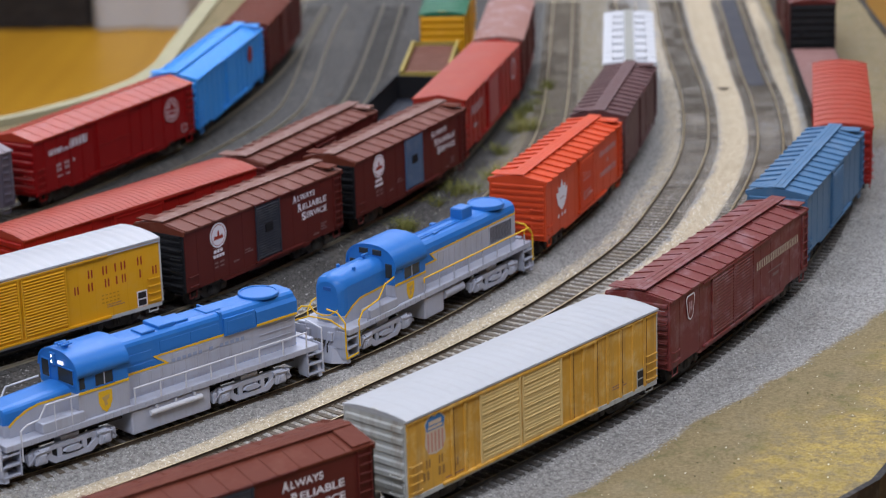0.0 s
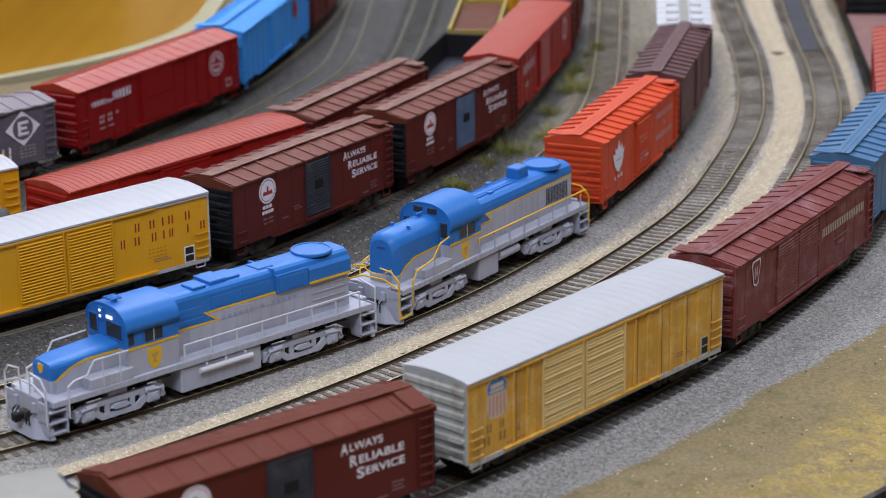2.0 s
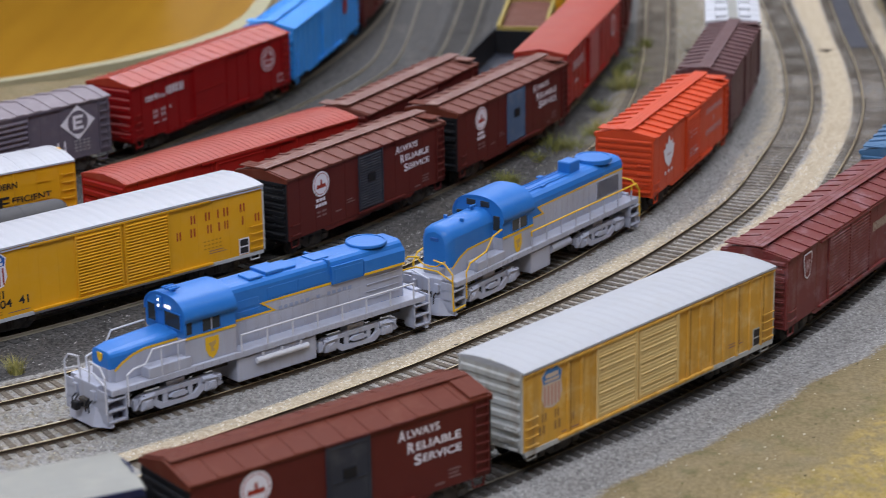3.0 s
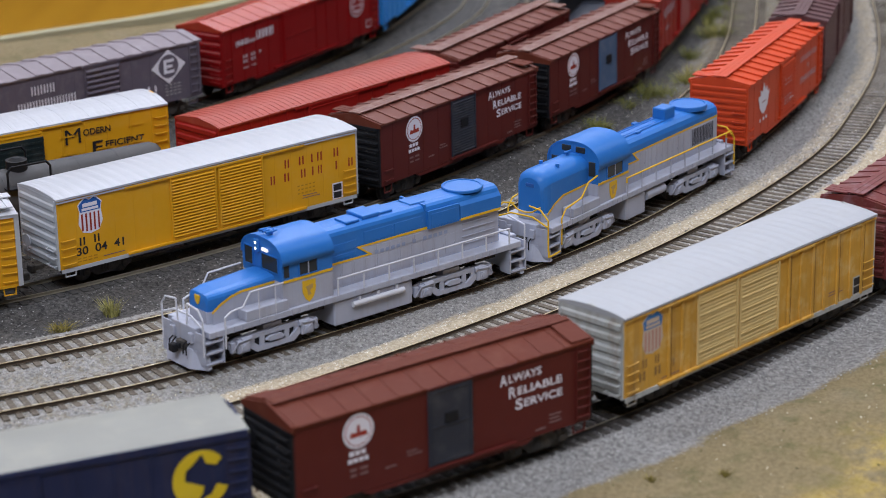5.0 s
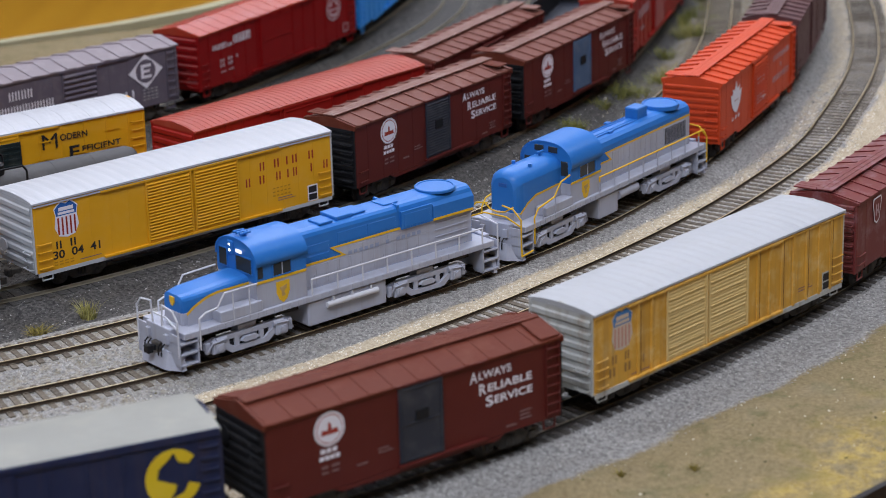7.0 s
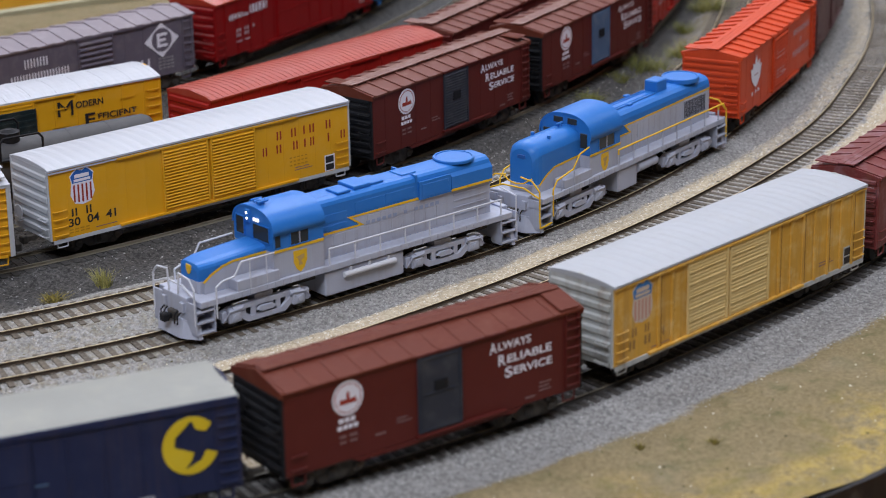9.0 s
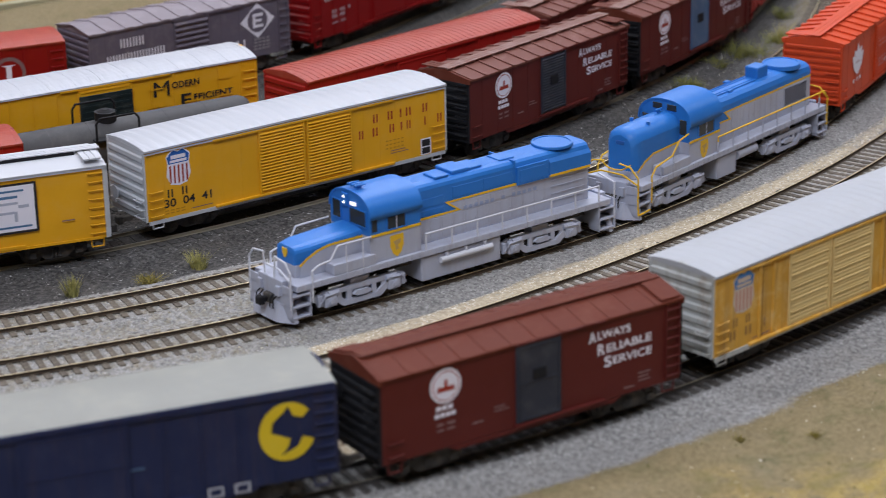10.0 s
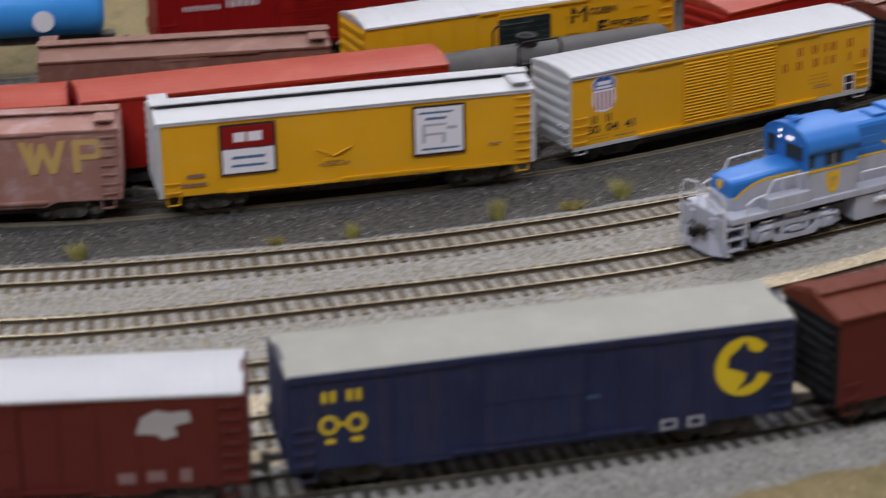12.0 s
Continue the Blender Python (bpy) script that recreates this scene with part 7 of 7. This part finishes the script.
    for u0, v in ((7.9, 1.1), (9.6, 1.1), (10.9, 2.1)):
        bm = bmesh.new()
        box(bm, u0, u0 + 0.35, v, v + 0.25, 4.18, 4.28, 0.02)
        part("roof_fitting", bm, BLUE, lo)
    for v in (1.25, 1.45, 1.85, 2.05):
        rail("roof_seam", [(7.4, v, 4.23), (12.4, v, 4.23)], BLUE, lo, 0.03)
    bm = bmesh.new()
    cyl(bm, (9.0, 0.3, 1.15), (10.8, 0.3, 1.15), 0.28, 14)
    part("air_tank", bm, GREY, lo)
    bm = bmesh.new()
    box(bm, 2.2, 4.6, 0.05, 0.7, 1.85, 2.3, 0.03)
    part("battery_box", bm, GREY, lo)
    for v in (0.03, 3.27):
        rail("handrail", [(1.15, v, 0.75), (1.15, v, 2.1), (1.5, v, 2.5), (2.9, v, 2.72), (3.5, v, 3.35), (4.3, v, 3.5)], GOLD, lo)
        rail("handrail", [(0.0, v, 0.7), (0.0, v, 2.3), (0.05, v + (0.5 if v < 1 else -0.5), 2.75), (0.05, 1.2 if v < 1 else 2.1, 2.85)], GOLD, lo)
        side_rail(lo, [7.0 + 1.40 * k for k in range(8)], 2.66, v, GOLD, GREY)
        rail("handrail", [(16.8, v, 2.66), (17.3, v, 2.66), (17.65, v, 2.2), (17.65, v, 0.7)], GOLD, lo)
        rail("handrail", [(17.65, v, 2.2), (17.65, v + (0.5 if v < 1 else -0.5), 2.7), (17.65, 1.65, 2.75)], GOLD, lo)
    rail("handrail", [(0.02, 0.1, 1.95), (0.05, 1.0, 2.3), (0.05, 2.3, 2.3), (0.02, 3.2, 1.95)], GOLD, lo)
    rail("handrail", [(0.35, 0.75, 2.75), (0.3, 1.2, 2.45), (0.28, 1.65, 2.38), (0.3, 2.1, 2.45), (0.35, 2.55, 2.75)], GOLD, lo, 0.04)
    rail("handrail", [(0.02, 0.02, 0.75), (0.02, 0.02, 0.42), (0.5, 0.02, 0.42), (1.0, 0.02, 0.46)], GOLD, lo, 0.05)
    rail("stanchion", [(1.9, 0.03, 1.85), (1.9, 0.03, 2.55)], GREY, lo, 0.03)
    rail("stanchion", [(3.0, 0.03, 1.85), (3.0, 0.03, 2.8)], GREY, lo, 0.03)


locomotive_low()
locomotive_high()

# ---- plants and litter on the scenery ----
TUFT = grain_mat("dry_grass", (0.20, 0.19, 0.05), (0.46, 0.42, 0.14))
MOSS = grain_mat("moss", (0.12, 0.10, 0.02), (0.30, 0.24, 0.05))


def grass_tuft(x, y, height, width, blades, mat, label, name="grass_tuft"):
    rng = random.Random(int(x * 131 + y * 17))
    bm = bmesh.new()
    for _ in range(blades):
        a, r = rng.random() * math.tau, width * 0.35 * rng.random() ** 0.5
        p = Vector((r * math.cos(a), r * math.sin(a), -0.15))
        lean = Vector((rng.gauss(0, 1), rng.gauss(0, 1), 0)) * width * 0.25 + Vector((p.x, p.y, 0)) * 0.5
        h = height * rng.uniform(0.5, 1.0)
        side = Vector((math.cos(a + 1.3), math.sin(a + 1.3), 0)) * 0.022
        mid = p + Vector((0, 0, h * 0.6)) + lean * 0.4
        tip = p + Vector((0, 0, h)) + lean
        v = [bm.verts.new(q) for q in (p - side, p + side, mid + side * 0.8, mid - side * 0.8, tip)]
        bm.faces.new((v[0], v[1], v[2], v[3]))
        bm.faces.new((v[3], v[2], v[4]))
    ob = part(name, bm, mat)
    ob.matrix_world = at_cm(x, y, -0.42)
    return tagged(ob, label, name.replace("_", " "), "tufts between the tracks")


for gx, gy, gh, gw in ((-37.3, 86.7, 1.25, 0.8), (-43.0, 82.9, 0.9, 0.8), (-32.4, 90.9, 1.1, 1.0), (-54.0, 77.6, 1.0, 1.0), (-7.6, 121.5, 1.4, 1.6), (-11.6, 102.6, 1.6, 1.2), (-6.0, 133.5, 1.6, 2.0), (-4.8, 146.0, 1.6, 2.2)):
    grass_tuft(gx, gy, gh, gw, 130, TUFT, "pale dry grass tuft on dark cinders")
OLIVE = grain_mat("olive_weeds", (0.09, 0.10, 0.02), (0.30, 0.30, 0.08))
weeds = random.Random(5)
for _ in range(16):
    wy = weeds.uniform(123, 160)
    k = int(np.argmin(np.abs(CURVE["yard_a"][:, 1] - wy)))
    grass_tuft(float(CURVE["yard_a"][k, 0]) + weeds.uniform(2.2, 4.0), wy, weeds.uniform(0.6, 1.3), weeds.uniform(1.0, 2.2), 140, OLIVE, "olive weeds along the yard track", "weed_clump")
for gx, gy, gw in ((-34.3, 88.9, 1.3), (-46.0, 81.2, 0.8), (-10.4, 117.0, 1.0), (-17.0, 104.2, 0.8)):
    grass_tuft(gx, gy, 0.45, gw, 160, MOSS, "low mossy clump beside the track", "moss_clump")
for gx, gy in ((-6.4, 74.5), (-3.5, 75.2)):
    grass_tuft(gx, gy, 0.40, 0.5, 60, MOSS, "small dry moss crumb on bare earth", "moss_clump")


def grains(name, count, size, a, b, label, pick, seed):
    """Loose ballast: thousands of little angular stones, as one object."""
    rng = np.random.default_rng(seed)
    P = np.stack([rng.uniform(-62, 24, count * 5), rng.uniform(50, 132, count * 5)], 1)
    P = P[(P[:, 0] > left_edge(P[:, 1]) + 1) & (P[:, 0] < right_edge(P[:, 1]) - 0.5)]
    cream, dark, earth, yellow, near = zones(P)
    keep = pick(cream, dark, earth, yellow, near) > rng.random(len(P))
    P, near, earth = P[keep][:count], near[keep][:count], earth[keep][:count]
    n = len(P)
    base = np.array([(1, 0, -0.3), (-0.5, 0.87, -0.3), (-0.5, -0.87, -0.3), (0.1, 0.1, 0.45)])
    z = ground_level(P, near, earth)
    s = size * rng.uniform(0.5, 1.3, n)
    ang = rng.uniform(0, math.tau, n)
    q = base[None] * (1 + rng.uniform(-0.35, 0.35, (n, 4, 3)))
    c, d = np.cos(ang)[:, None], np.sin(ang)[:, None]
    x = (q[..., 0] * c - q[..., 1] * d) * s[:, None] + P[:, :1]
    y = (q[..., 0] * d + q[..., 1] * c) * s[:, None] + P[:, 1:]
    h = q[..., 2] * s[:, None] + z[:, None]
    verts = np.stack([x, y, h], 2).reshape(-1, 3) * CM
    k = np.arange(n)[:, None] * 4
    faces = np.concatenate([k + np.array(f) for f in ((0, 1, 3), (1, 2, 3), (2, 0, 3))], 0)
    me = bpy.data.meshes.new(name)
    me.from_pydata(verts.tolist(), [], faces.tolist())
    me.materials.append(grain_mat(name, a, b))
    tagged(new(name, me), label, "ballast", kind="stuff")


grains("grey_ballast", 70000, 0.080, (0.14, 0.138, 0.135), (0.47, 0.46, 0.445), "grey model ballast stones", lambda c, d, e, y, n: (1 - c) * (1 - d) * (1 - e), 1)
grains("cream_ballast", 26000, 0.080, (0.37, 0.335, 0.27), (0.84, 0.80, 0.71), "cream-coloured sand grains along the empty track", lambda c, d, e, y, n: c * (1 - d), 2)
grains("dark_cinders", 36000, 0.080, (0.022, 0.021, 0.021), (0.15, 0.144, 0.138), "dark cinder grains in the yard and on the darkened front bed", lambda c, d, e, y, n: d, 3)
grains("earth_grit", 14000, 0.050, (0.15, 0.118, 0.062), (0.32, 0.26, 0.15), "fine grit on the dry earth", lambda c, d, e, y, n: e * 0.6, 4)
grains("pale_specks", 900, 0.075, (0.48, 0.42, 0.28), (0.82, 0.78, 0.66), "pale specks of grit strewn on earth and ballast", lambda c, d, e, y, n: 0.06 + e * 0.7, 6)
grains("olive_fringe", 7000, 0.075, (0.09, 0.10, 0.025), (0.25, 0.23, 0.08), "olive moss crumbs along the edge of the ballast", lambda c, d, e, y, n: 1.3 * e * (1 - e) * (n > 3.2), 8)
grains("leaf_litter", 420, 0.12, (0.05, 0.045, 0.018), (0.17, 0.15, 0.05), "dark scraps of leaf litter on the earth", lambda c, d, e, y, n: e * 0.6, 7)


# ---- ties, one by one ----
TIE_MESH, TIE_MESH_DARK = tie_mesh(TIE), tie_mesh(TIE_DARK)


def lay_ties(key, lo, hi, singly=True):
    p = CURVE[key]
    d, n = frames_along(p)
    run = np.arange(len(p)) * 0.5
    rng = random.Random(len(key))
    made = []
    for s in np.arange(0.3, run[-1], 0.62):
        x, y = np.interp(s, run, p[:, 0]), np.interp(s, run, p[:, 1])
        k = min(len(d) - 1, int(s / 0.5))
        made.append((x, y, math.degrees(math.atan2(d[k, 1], d[k, 0])) + rng.uniform(-1.2, 1.2)))
    near = [q for q in made if lo <= q[0] <= hi and q[1] < 150]
    single = near[:300] if singly else []
    chosen = set(single)
    for x, y, a in single:
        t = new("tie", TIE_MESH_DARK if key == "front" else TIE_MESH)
        t.parent = TRACKS[key]
        t.matrix_basis = at_cm(x, y, 0, a)
    rest = [q for q in made if q not in chosen]
    bm = bmesh.new()
    for x, y, a in rest:
        c, s = math.cos(math.radians(a)), math.sin(math.radians(a))
        v = []
        for z in (-0.32, -0.165):
            for u, w in ((-0.15, -1.5), (0.15, -1.5), (0.15, 1.5), (-0.15, 1.5)):
                v.append(bm.verts.new((x + u * c - w * s, y + u * s + w * c, z)))
        for f in ((4, 5, 6, 7), (0, 1, 5, 4), (1, 2, 6, 5), (2, 3, 7, 6), (3, 0, 4, 7)):
            bm.faces.new([v[i] for i in f])
    if rest:
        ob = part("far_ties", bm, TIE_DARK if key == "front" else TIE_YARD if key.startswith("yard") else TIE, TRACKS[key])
        ob["kind"] = "stuff"


for key in ("front", "third", "second", "main", "passing"):
    lay_ties(key, -60, 30)
for key in ("yard_a", "yard_b", "yard_c", "yard_d"):
    lay_ties(key, -60, 30, False)
